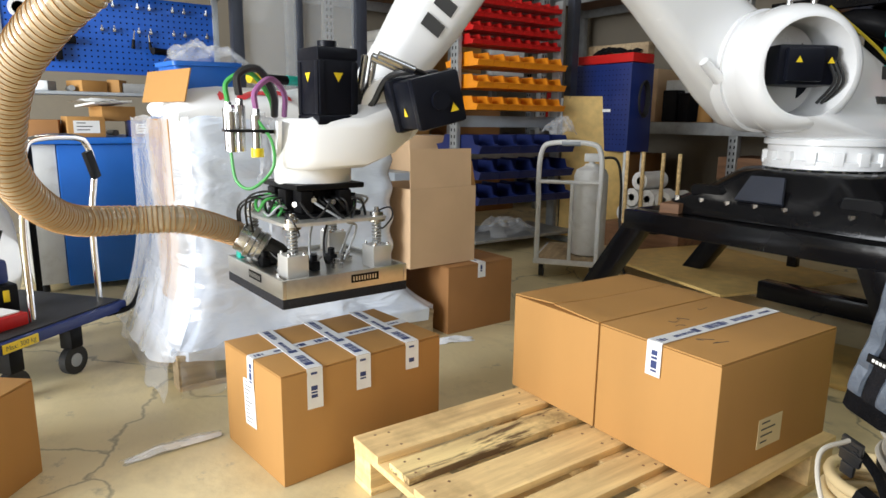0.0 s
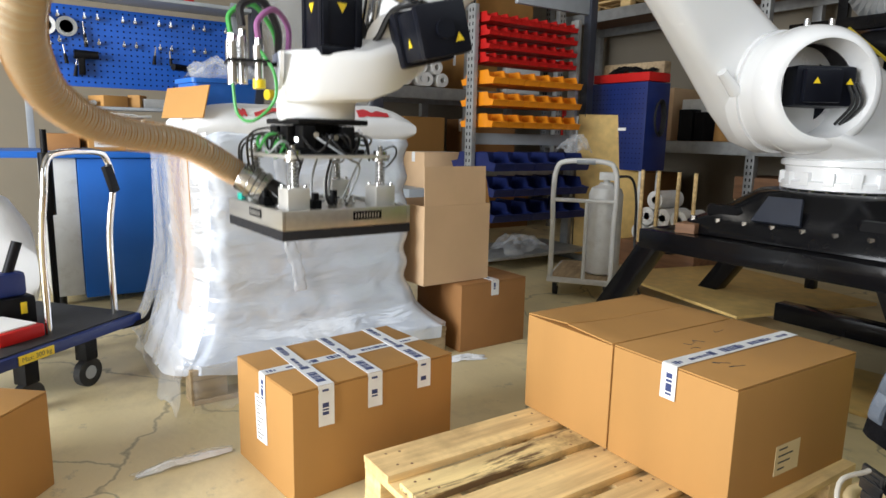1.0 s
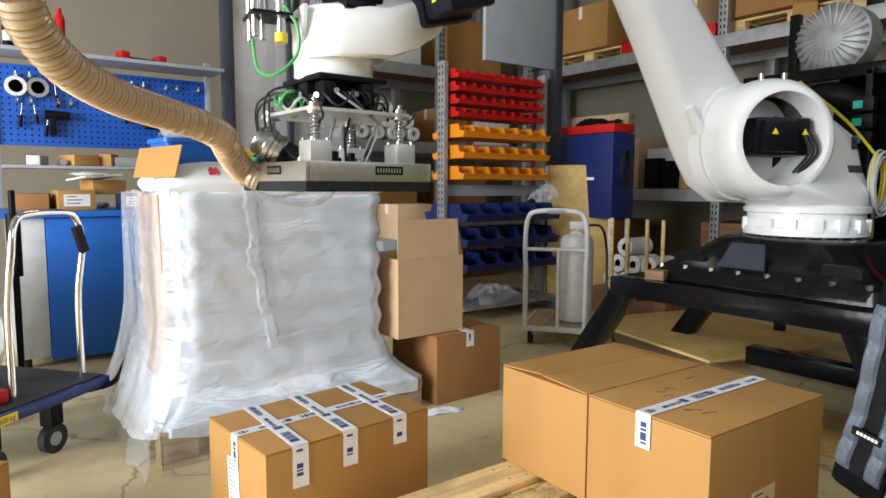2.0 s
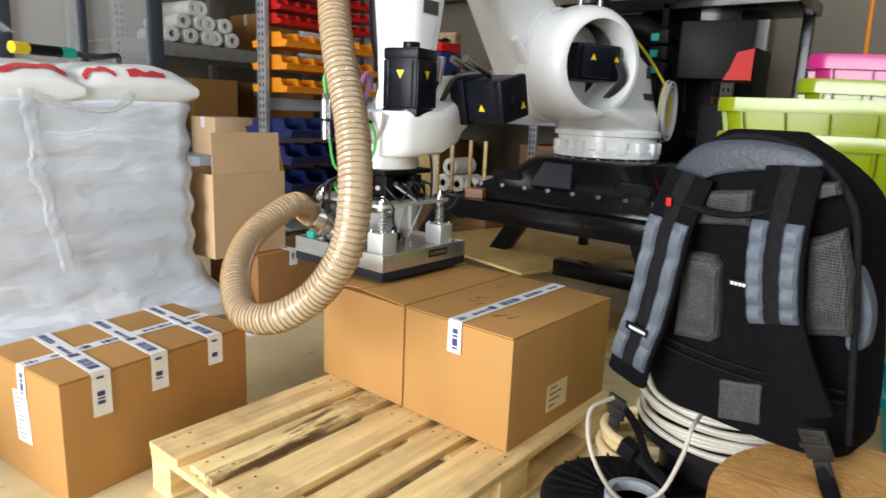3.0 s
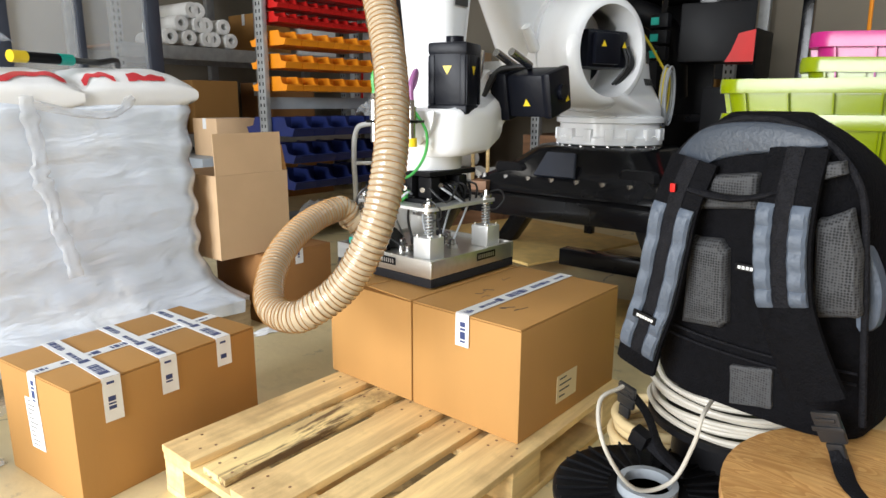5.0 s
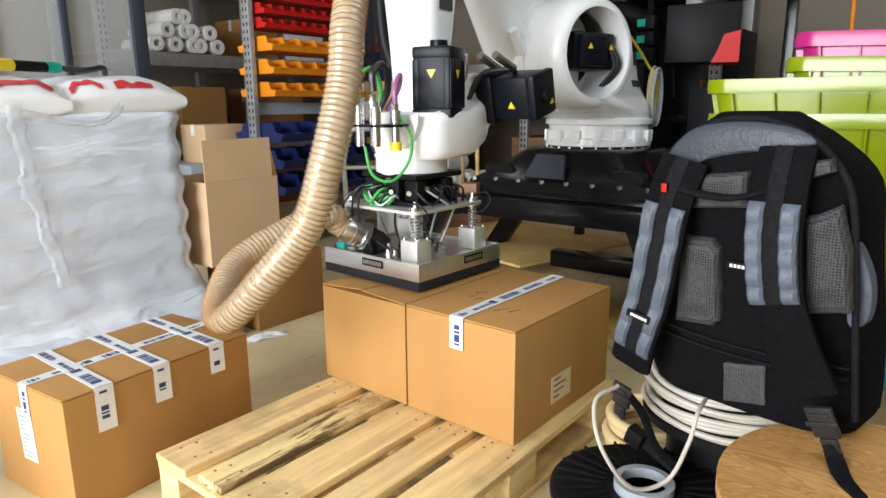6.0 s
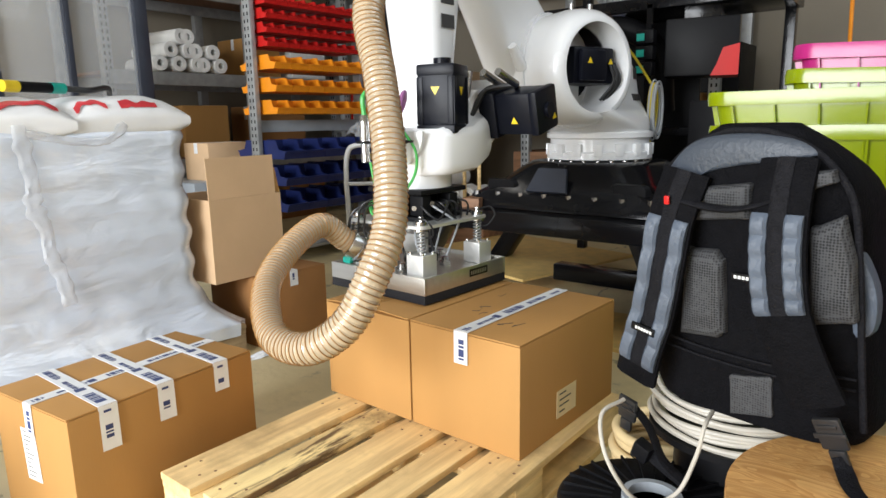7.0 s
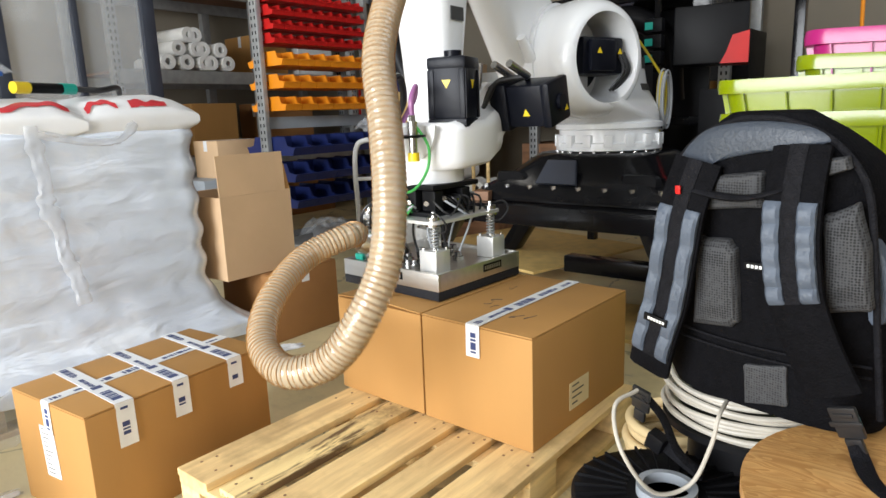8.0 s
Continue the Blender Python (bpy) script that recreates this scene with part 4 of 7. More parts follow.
for s in (-1, 1):
    for u in (-0.055, 0.055):
        part("rib", box(B(), u - 0.010, u + 0.010, s * 0.064 - 0.006, s * 0.064 + 0.006, 0.03, 0.188, 0.002, m_), M["motor"], mo)
        part("rib", box(B(), s * 0.064 - 0.006, s * 0.064 + 0.006, u - 0.010, u + 0.010, 0.03, 0.188, 0.002, m_), M["motor"], mo)
for a in (0, 90, 180, 270):
    part("warning_sign", prism(B(), [(-0.016, 0), (0.016, 0), (0, 0.028)], 0.002, m_ @ pose(0, 0, 0, 0, 0, a) @ Matrix.Translation((0.0, -0.0665, 0.155)) @ pose(0, 0, 0, 90, 180, 0)), M["yellow"], mo, "yellow warning triangle")
bm = B()
box(bm, -0.095, 0.085, 0.125, 0.20, -0.085, 0.085, 0.016)
box(bm, -0.075, 0.075, 0.195, 0.35, -0.072, 0.075, 0.014)
box(bm, -0.078, 0.078, 0.33, 0.365, -0.076, 0.079, 0.012)
cyl(bm, (0, 0.36, 0), (0, 0.378, 0), 0.028, seg=18)
mo = part("wrist_motor", bm, M["motor"], wrist, "black servo motor on the side of the wrist", m=pose(-0.06, 0.0, 0.03, 0, 14, 0))
part("warning_sign", prism(B(), [(-0.014, 0), (0.014, 0), (0, 0.025)], 0.002, Matrix.Translation((0.0765, 0.27, -0.03)) @ pose(0, 0, 0, 90, 0, 90)), M["yellow"], mo, "yellow warning triangle")
part("warning_sign", prism(B(), [(-0.014, 0), (0.014, 0), (0, 0.025)], 0.002, Matrix.Translation((-0.04, 0.367, -0.04)) @ pose(0, 0, 0, 90, 0, 180)), M["yellow"], mo, "yellow warning triangle")
for k in range(2):
    part("cable_plug", cyl(B(), (0.105 - 0.03 * k, 0.11, 0.06), (0.085 - 0.03 * k, 0.11, 0.17), 0.012, seg=10), M["steel"], wrist, "metal motor plug")
    part("cable_plug", cyl(B(), (-0.02, 0.20 + 0.06 * k, 0.12), (0.09, 0.19 + 0.06 * k, 0.16), 0.014, seg=10), M["steel"], wrist, "metal motor plug")
bm = B()
for k in range(2):
    pipe(bm, [(0.105 - 0.03 * k, 0.11, 0.08), (0.11, 0.12, 0.01 - 0.01 * k), (0.07, 0.13, 0.02), (0.03, 0.16, 0.10), (-0.02, 0.20 + 0.06 * k, 0.12)], 0.010, 8)
pipe(bm, [(-0.02, 0.26, 0.12), (-0.08, 0.22, 0.10), (-0.08, 0.14, 0.02)], 0.010, 8)
part("motor_cable", bm, M["black_wire"], wrist, "black motor cables")
# pneumatic connectors in front of the wrist
px = WRIST_BACK + 0.21
bm = B()
box(bm, px - 0.05, px + 0.07, -0.02, 0.12, -0.07, -0.062, 0.001)
box(bm, px - 0.12, px - 0.04, 0.04, 0.07, -0.075, -0.063, 0.001)
part("connector_plate", bm, M["black_soft"], wrist, "black bracket for the air connectors")
for k, (x, y, h) in enumerate(((0.05, 0.0, 0.07), (0.02, 0.035, 0.08), (0.05, 0.07, 0.06), (-0.02, 0.09, 0.05))):
    bm = B()
    cyl(bm, (px + x, y, -0.13), (px + x, y, -0.07), 0.014, seg=12)
    cyl(bm, (px + x, y, -0.07), (px + x, y, -0.07 + h), 0.017, seg=12)
    cyl(bm, (px + x, y, -0.07 + h), (px + x, y, -0.05 + h), 0.012, seg=6)
    part("air_connector", bm, M["steel"], wrist, "steel quick connector")
    if k == 3:
        part("coupling", cyl(B(), (px + x, y, -0.145), (px + x, y, -0.118), 0.019, seg=14), M["yellow"], wrist, "yellow air coupling")
bm = B()
pipe(bm, [(px + 0.05, 0.0, 0.02), (px + 0.05, 0.0, 0.08), (px - 0.02, 0.0, 0.11), (px - 0.08, -0.02, 0.04), (px - 0.10, -0.06, -0.02)], 0.008, 8)
pipe(bm, [(px - 0.02, 0.10, -0.03), (px - 0.06, 0.12, -0.10), (px - 0.06, 0.11, -0.18), (px, 0.09, -0.24), (px + 0.04, 0.04, -0.22), (px + 0.05, 0.02, -0.13)], 0.005, 8)
part("air_line", bm, M["green_wire"], wrist, "green air lines")
bm = B()
pipe(bm, [(px + 0.02, 0.035, 0.04), (px + 0.02, 0.035, 0.10), (px - 0.04, 0.03, 0.12), (px - 0.09, 0.0, 0.05), (px - 0.1, -0.05, -0.02)], 0.012, 8)
part("air_line", bm, M["black_wire"], wrist, "black air line")
bm = B()
pipe(bm, [(px - 0.02, 0.09, 0.0), (px - 0.02, 0.09, 0.05), (px - 0.07, 0.07, 0.09), (px - 0.12, 0.02, 0.05), (px - 0.13, -0.04, -0.02)], 0.009, 8)
part("air_line", bm, M["purple_wire"], wrist, "purple data cable")

# ---- the vacuum gripper: origin under its foam, x and y along its sides ----
GA, GB = 0.46, 0.44
grip = thing("vacuum_gripper", pose(-0.436, 0.09, 0.496), "aluminium vacuum area gripper with a black foam underside", "gripper")
part("foam_pad", box(B(), -GA / 2, GA / 2, -GB / 2, GB / 2, 0, 0.030, 0.003), M["foam"], grip, "black foam suction pad")
bm = B()
for s in (-1, 1):
    box(bm, -GA / 2, GA / 2, s * (GB / 2 - 0.006) - 0.006, s * (GB / 2 - 0.006) + 0.006, 0.0305, 0.088, 0.002)
    box(bm, s * (GA / 2 - 0.006) - 0.006, s * (GA / 2 - 0.006) + 0.006, -GB / 2 + 0.012, GB / 2 - 0.012, 0.0305, 0.088, 0.002)
box(bm, -GA / 2 + 0.012, GA / 2 - 0.012, -GB / 2 + 0.012, GB / 2 - 0.012, 0.0305, 0.074)
part("frame", bm, M["alu"], grip, "brushed aluminium frame")
for k, (m_, w) in enumerate(((pose(0.02, -GB / 2 - 0.0005, 0.064, 90, 0, 0), 0.10), (pose(GA / 2 + 0.0005, 0.06, 0.064, 90, 0, 90), 0.10))):
    t = part("maker_plate", box(B(), -w / 2, w / 2, -0.013, 0.013, 0, 0.0015), M["black_soft"], grip, "small dark maker plate", m=m_)
    bm = B()
    for j in range(9):
        box(bm, -w * 0.44 + j * w * 0.1, -w * 0.44 + j * w * 0.1 + 0.005, -0.007, 0.007, 0.0015, 0.002)
    part("maker_mark", bm, M["alu"], t)
for sx in (-1, 1):
    for sy in (-1, 1):
        x, y = sx * 0.155, sy * 0.150
        part("corner_block", box(B(), x - 0.037, x + 0.037, y - 0.035, y + 0.035, 0.075, 0.150, 0.003), M["alu_plate"], grip)
        bm = B()
        pts = [(x + 0.0135 * math.cos(a), y + 0.0135 * math.sin(a), 0.152 + 0.075 * a / (2 * math.pi * 7)) for a in (2 * math.pi * i / 9 for i in range(64))]
        pipe(bm, pts, 0.0032, 6, raw=True)
        part("spring", bm, M["galv"], grip, "dark steel coil spring")
        bm = B()
        cyl(bm, (x, y, 0.15), (x, y, 0.252), 0.0085, seg=12)
        cyl(bm, (x, y, 0.228), (x, y, 0.236), 0.028, seg=20)
        cyl(bm, (x, y, 0.245), (x, y, 0.259), 0.022, seg=20)
        cyl(bm, (x, y, 0.259), (x, y, 0.275), 0.008, seg=8)
        part("guide_post", bm, M["steel"], grip)
        bm = B()
        for dx in (-0.028, 0.028):
            cyl(bm, (x + dx, y - 0.025, 0.15), (x + dx, y - 0.025, 0.158), 0.005, seg=6)
            cyl(bm, (x + dx, y + 0.025, 0.15), (x + dx, y + 0.025, 0.158), 0.005, seg=6)
        part("block_screws", bm, M["steel"], grip)
bm = B()
prism(bm, rrect(0.372, 0.362, 0.03), 0.010, pose(0, 0, 0.236))
part("mounting_plate", bm, M["alu_plate"], grip, "flat aluminium mounting plate on four guide posts")
bm = B()
box(bm, -0.115, 0.115, -0.115, 0.115, 0.246, 0.262, 0.004)
cyl(bm, (0, 0, 0.262), (0, 0, 0.372), 0.075, seg=24)
box(bm, -0.13, 0.13, -0.12, 0.12, 0.338, 0.356, 0.005)
for x, y in ((-0.09, -0.09), (0.02, -0.10), (0.09, -0.08), (0.1, 0.05), (-0.1, 0.06), (0.0, 0.1)):
    box(bm, x - 0.03, x + 0.03, y - 0.022, y + 0.022, 0.265, 0.335, 0.006)
part("tool_changer", bm, M["black_soft"], grip, "black tool changer with air ports")
bm = B()
rnd = random.Random(11)
for i in range(14):
    a = 2 * math.pi * i / 14
    c_ = (0.125 * math.cos(a), 0.125 * math.sin(a), 0.29 + 0.02 * rnd.random())
    cyl(bm, c_, (c_[0] * 1.12, c_[1] * 1.12, c_[2]), 0.009, seg=8)
part("air_fitting", bm, M["steel"], grip, "small steel air fittings")
for name, mt, n, r in (("air_line", "green_wire", 5, 0.005), ("air_line", "black_wire", 9, 0.004), ("air_line", "grey_wire", 7, 0.004)):
    for i in range(n):
        a = rnd.uniform(0, 2 * math.pi)
        b = a + rnd.uniform(0.4, 1.3)
        ra, rb = 0.13 + rnd.uniform(0, 0.05), 0.12 + rnd.uniform(0, 0.05)
        zb = rnd.choice((0.27, 0.25, 0.30)) if mt != "grey_wire" else rnd.choice((0.09, 0.26))
        bm = B()
        pipe(bm, [(0.09 * math.cos(a), 0.09 * math.sin(a), 0.31), (ra * math.cos(a), ra * math.sin(a), 0.30), (rb * 1.1 * math.cos((a + b) / 2), rb * 1.1 * math.sin((a + b) / 2), 0.25 + rnd.uniform(-0.03, 0.03)),
                  (rb * math.cos(b), rb * math.sin(b), (0.31 + zb) / 2), (0.10 * math.cos(b), 0.10 * math.sin(b), zb)], r, 6, 5)
        part(name, bm, M[mt], grip, "thin air line looped round the tool changer")
rnd = random.Random(29)
for i in range(4):
    # cables from the tool changer out to the hose side
    x0, z0 = -0.08 + 0.025 * i, 0.265 + 0.015 * (i % 3)
    out = 0.175 + rnd.uniform(0.0, 0.05)
    part("air_line", pipe(B(), [(x0 * 0.6, -0.09, z0), (x0, -0.15, z0 + 0.03), (x0 - 0.05, -out, z0 + rnd.uniform(-0.02, 0.03)), (x0 - 0.08, -out + 0.02, 0.17), (x0 - 0.04, -0.14, 0.12), (x0, -0.11, 0.085)], 0.0038, 6, 6),
         M["black_wire"], grip, "thin black cable looped at the hose side")
for i in range(3):
    # hoses sagging from the mounting plate onto the frame
    x0, y0 = -0.06 + 0.045 * i, 0.03 * (i % 3) - 0.02
    part("air_line", pipe(B(), [(x0, y0, 0.235), (x0 + 0.02, y0 - 0.03, 0.17), (x0 + 0.06, y0 - 0.05, 0.11), (x0 + 0.03, y0 - 0.02, 0.082), (x0 - 0.02, y0 + 0.03, 0.085)], 0.0045, 6, 6),
         M["grey_wire" if i % 2 else "black_wire"], grip, "air hose sagging under the mounting plate")
for sx, sy in ((1, 1), (1, -1), (-1, 1)):
    x0, y0 = sx * 0.155, sy * 0.15
    part("air_line", pipe(B(), [(x0 - sx * 0.03, y0, 0.25), (x0 + sx * 0.03, y0 + sy * 0.03, 0.275), (x0 + sx * 0.065, y0 + sy * 0.02, 0.25), (x0 + sx * 0.05, y0, 0.215), (x0 + sx * 0.02, y0, 0.205)], 0.003, 6, 6),
         M["black_wire"], grip, "sensor cable looped at a guide post")
for x, y, h in ((0.06, -0.15, 0.03), (-0.02, -0.10, 0.035), (0.1, 0.03, 0.03), (0.0, 0.12, 0.03), (-0.08, 0.03, 0.02)):
    bm = cyl(B(), (x, y, 0.074), (x, y, 0.074 + h * 0.5), 0.020, seg=16)
    cyl(bm, (x, y, 0.074 + h * 0.5), (x, y, 0.074 + h), 0.013, seg=12)
    part("valve_cap", bm, M["steel"], grip, "round steel valve cap")
for x, y in ((0.09, -0.05), (0.02, 0.05), (-0.05, -0.16), (0.11, -0.10)):
    bm = box(B(), x - 0.02, x + 0.02, y - 0.014, y + 0.014, 0.074, 0.105, 0.004)
    cyl(bm, (x, y, 0.10), (x, y, 0.125), 0.012, seg=12)
    part("valve", bm, M["black_soft"], grip, "small black valve")
part("sensor", box(B(), -0.02, 0.02, -0.008, 0.008, 0, 0.022, 0.003), M["turq"], grip, "turquoise sensor plug", m=pose(-0.16, -0.20, 0.088))
# hose connector, tilted out over one corner
CON = Matrix.Translation((-0.100, -0.150, 0.130)) @ Vector((-0.42, -0.76, 0.50)).to_track_quat("Z", "Y").to_matrix().to_4x4()
bm = B()
spin(bm, [(0.035, -0.09), (0.045, -0.06), (0.045, -0.01)], 24, CON)
part("hose_elbow", bm, M["rubber"], grip, "black rubber hose elbow")
bm = B()
spin(bm, [(0.048, -0.015), (0.054, -0.01), (0.054, 0.006), (0.050, 0.010), (0.050, 0.022), (0.056, 0.026), (0.056, 0.042), (0.050, 0.046), (0.049, 0.075), (0.047, 0.08)], 32, CON)
part("hose_clamp", bm, M["steel"], grip, "shiny steel hose clamp")

# ---- the suction hose: short rigid rings that follow one another ----
HOSE_R, HOSE_STEP, HOSE_N = 0.0415, 0.0285, 86
hose = thing("suction_hose", pose(0, 0, 0), "translucent amber spiral suction hose with copper wire", "hose")
bm = B()
h2 = HOSE_STEP / 2
q4 = HOSE_STEP / 4
spin(bm, [(HOSE_R * 0.92, -h2 - 0.006), (HOSE_R * 0.965, -h2), (HOSE_R * 0.995, -q4 - 0.0025), (HOSE_R * 1.01, -q4), (HOSE_R * 0.995, -q4 + 0.0025), (HOSE_R * 0.965, 0), (HOSE_R * 0.995, q4 - 0.0025), (HOSE_R * 1.01, q4), (HOSE_R * 0.995, q4 + 0.0025), (HOSE_R * 0.965, h2), (HOSE_R * 0.92, h2 + 0.006)], 28)
hose_mesh = mesh_of("hose_ring", bm, M["hose"])
bm = B()
for z in (-q4, q4):
    spin(bm, [(HOSE_R * 1.0, z - 0.0013), (HOSE_R * 1.035, z - 0.0007), (HOSE_R * 1.035, z + 0.0007), (HOSE_R * 1.0, z + 0.0013)], 28)
wire_mesh = mesh_of("spiral_wire", bm, M["hose_wire"])
hose_rings = []
for k in range(HOSE_N):
    r_ = shared("hose_ring", hose_mesh, hose, pose(0, 0, 0))
    shared("spiral_wire", wire_mesh, r_, pose(0, 0, 0, 4, 0, 0))
    hose_rings.append(r_)


# ---- the steel frame under the robot ----
fr = thing("robot_stand", pose(0.04, 2.55, 0), "heavy black painted steel stand under the robot", "stand")
for name, b_ in (("front_beam", (-0.72, 1.3, -0.56, -0.44, 0.495, 0.598)), ("rear_beam", (-0.72, 1.3, 0.44, 0.56, 0.495, 0.598)),
                 ("side_beam", (-0.74, -0.60, -0.44, 0.44, 0.46, 0.596)), ("side_beam", (1.18, 1.30, -0.44, 0.44, 0.46, 0.596)),
                 ("deck_plate", (-0.60, 1.18, -0.44, 0.44, 0.575, 0.5975)), ("lower_beam", (-0.30, 1.3, 0.10, 0.20, 0.10, 0.20))):
    part(name, box(B(), *b_, 0.008), M["black"], fr)
for x, dx in ((-0.66, -0.34), (1.22, 0.34)):
    for y in (-0.50, 0.50):
        bm = B()
        loft(bm, [[(x + dx * k + u, y + v, z) for u, v in rrect(0.14, 0.11, 0.01, 3)] for z, k in ((0.52, 0.0), (0.03, 1.0))])
        part("leg", bm, M["black"], fr)
        part("foot", box(B(), x + dx - 0.12, x + dx + 0.12, y - 0.09, y + 0.09, 0, 0.03, 0.004), M["black"], fr)
bm = B()
loft(bm, [[(0.50 + 0.22 * k + u, -0.52 + v, z) for u, v in rrect(0.12, 0.10, 0.01, 3)] for z, k in ((0.50, 0.0), (0.0, 1.0))])
part("brace", bm, M["black"], fr)
solid("particle_board", box(B(), -0.62, 0.62, -0.55, 0.55, 0, 0.018, 0.002), M["osb"], "yellow particle board sheet lying under the robot stand", "board", m=pose(-0.86, 3.20, 0.09, 0, 0, -14))
bm = B()
box(bm, -0.5, 0.5, -0.06, 0.06, 0, 0.089)
solid("timber_bearer", bm, M["pine_dirty"], "rough timber bearer under the particle board", "timber", m=pose(-0.86, 3.20, 0, 0, 0, -14))
solid("floor_board", box(B(), -0.5, 0.5, -0.28, 0.28, 0, 0.02, 0.002), M["osb"], "narrow particle board strip on the floor", "board", m=pose(0.35, 2.2, 0.002, 0, 0, 6))
solid("timber_offcut", box(B(), -0.05, 0.05, -0.24, 0.24, 0, 0.05, 0.003), M["wood_brown"], "brown timber offcut lying on the robot stand", "timber", m=pose(-0.50, 2.28, 0.599, 0, 0, 14))


def crumple(w, d, h, seed, n=34):
    """A crumpled sheet or bag: a soft heap with sharp creases."""
    bm = B()
    V = []
    for j in range(n + 1):
        row = []
        for i in range(n + 1):
            u, v = i / n * 2 - 1, j / n * 2 - 1
            env = max(0.0, 1 - (u * u + v * v) ** 1.2 * 0.75) ** 0.6
            p = Vector((u * 1.3 + seed, v * 1.3, seed))
            heap = 0.62 + 0.5 * noise.noise(p)
            crease = abs(noise.noise(p * 2.6)) + 0.5 * abs(noise.noise(p * 5.5))
            z = h * env * max(0.05, heap - 0.38 * crease)
            row.append(bm.verts.new((u * w / 2 * (1 + 0.18 * noise.noise(Vector((v * 2, seed, 0)))), v * d / 2 * (1 + 0.18 * noise.noise(Vector((u * 2, 5, seed)))), max(0.002, z))))
        V.append(row)
    for j in range(n):
        for i in range(n):
            bm.faces.new((V[j][i], V[j][i + 1], V[j + 1][i + 1], V[j + 1][i]))
    return bm


solid("plastic_bag", crumple(0.26, 0.20, 0.08, 4), M["film_clear"], "crumpled clear plastic bag on the robot stand", "bag", m=pose(-0.33, 2.36, 0.60))
solid("tape_scrap", crumple(0.32, 0.05, 0.035, 9), M["film_clear"], "strip of crumpled white tape on the floor", "scrap", m=pose(-0.50, -0.39, 0.0, 0, 0, 96))
solid("tape_scrap", crumple(0.30, 0.025, 0.03, 10), M["tape"], "strip of crumpled white tape on the floor", "scrap", m=pose(-0.49, -0.39, 0.003, 0, 0, 94))
solid("tape_scrap", crumple(0.2, 0.07, 0.03, 12), M["tape"], "strip of crumpled white tape on the floor", "scrap", m=pose(-0.84, 0.98, 0.0, 0, 0, 75))

# ---- picking-bin rack ----
rack = thing("bin_rack", pose(-2.62, 2.28, 0), "grey steel rack hung with rows of plastic bins", "rack")
for y in (0.0, 1.10):
    bm = B()
    box(bm, -0.045, 0.045, y - 0.02, y + 0.02, 0.0, 2.06, 0.003)
    part("upright", bm, M["galv"], rack)
    part("foot", box(B(), -0.32, 0.32, y - 0.025, y + 0.025, 0.0, 0.05, 0.004), M["galv"], rack)
bm = B()
for k in range(38):
    for sx in (-0.02, 0.02):
        box(bm, sx - 0.006, sx + 0.006, -0.0215, -0.0195, 0.08 + 0.052 * k, 0.105 + 0.052 * k)
part("slots", bm, M["black_soft"], rack, "punched slots in the upright")


def bin_mesh(name, w, d, h, material):
    """Open-fronted picking bin, its mouth towards +x."""
    bm = B()
    t = 0.004
    side = [(0, 0), (d * 0.92, 0), (d, h * 0.42), (d * 0.72, h * 0.52), (d * 0.62, h), (0, h)]
    for y in (0.0, w - t):
        prism(bm, side, t, Matrix.Translation((0, y + t, 0)) @ pose(0, 0, 0, 90, 0, 0))
    box(bm, 0, t, t, w - t, 0, h)
    box(bm, t, d * 0.92, t, w - t, 0, t)
    bm2 = [(d * 0.92, 0), (d * 0.92 + t, 0), (d + t, h * 0.42), (d, h * 0.42)]
    prism(bm, bm2, w, Matrix.Translation((0, w, 0)) @ pose(0, 0, 0, 90, 0, 0))
    box(bm, d - 0.008, d + 0.010, 0, w, h * 0.36, h * 0.44, 0.002)
    return mesh_of(name, bm, material, False)


def bin_row(z, n, w, d, h, key, y0, name):
    me = bin_mesh(name, w - 0.004, d, h, M[key])
    part("rail", box(B(), -0.012, 0.012, 0.02, 1.08, z + h - 0.05, z + h - 0.01), M["galv"], rack)
    for i in range(n):
        shared(name, me, rack, pose(0.014, y0 + i * w, z))
        shared(name, me, rack, pose(-0.014, y0 + (i + 1) * w, z, 0, 0, 180))


for z in (1.93, 1.83, 1.73, 1.63):
    bin_row(z, 9, 0.104, 0.13, 0.075, "red", 0.05, "red_bin")
for z in (1.465, 1.30, 1.135):
    bin_row(z, 6, 0.158, 0.20, 0.105, "orange", 0.05, "orange_bin")
for z in (0.80, 0.60, 0.40):
    bin_row(z, 5, 0.205, 0.28, 0.14, "blue_dark", 0.03, "blue_bin")
part("panel", box(B(), -0.008, 0.008, 0.02, 1.08, 1.0, 1.09, 0.002), M["grey"], rack, "grey steel rail panel")
part("shelf", box(B(), -0.3, 0.3, 0.0, 1.1, 0.10, 0.125, 0.003), M["galv"], rack)
solid("plastic_bag", crumple(0.34, 0.5, 0.22, 21), M["film_clear"], "heap of clear plastic bags on the rack's low shelf", "bag", m=pose(-2.5, 2.75, 0.126))
solid("plastic_bag", crumple(0.26, 0.3, 0.2, 23), M["film_clear"], "clear plastic bag of parts on the bins", "bag", m=pose(-2.42, 3.22, 0.945))
solid("leaning_board", box(B(), -0.01, 0.01, -0.28, 0.28, 0, 1.28, 0.002), M["osb"], "tan particle board leaning behind the rack", "board", m=pose(-2.36, 3.62, 0, 0, -5, -40))

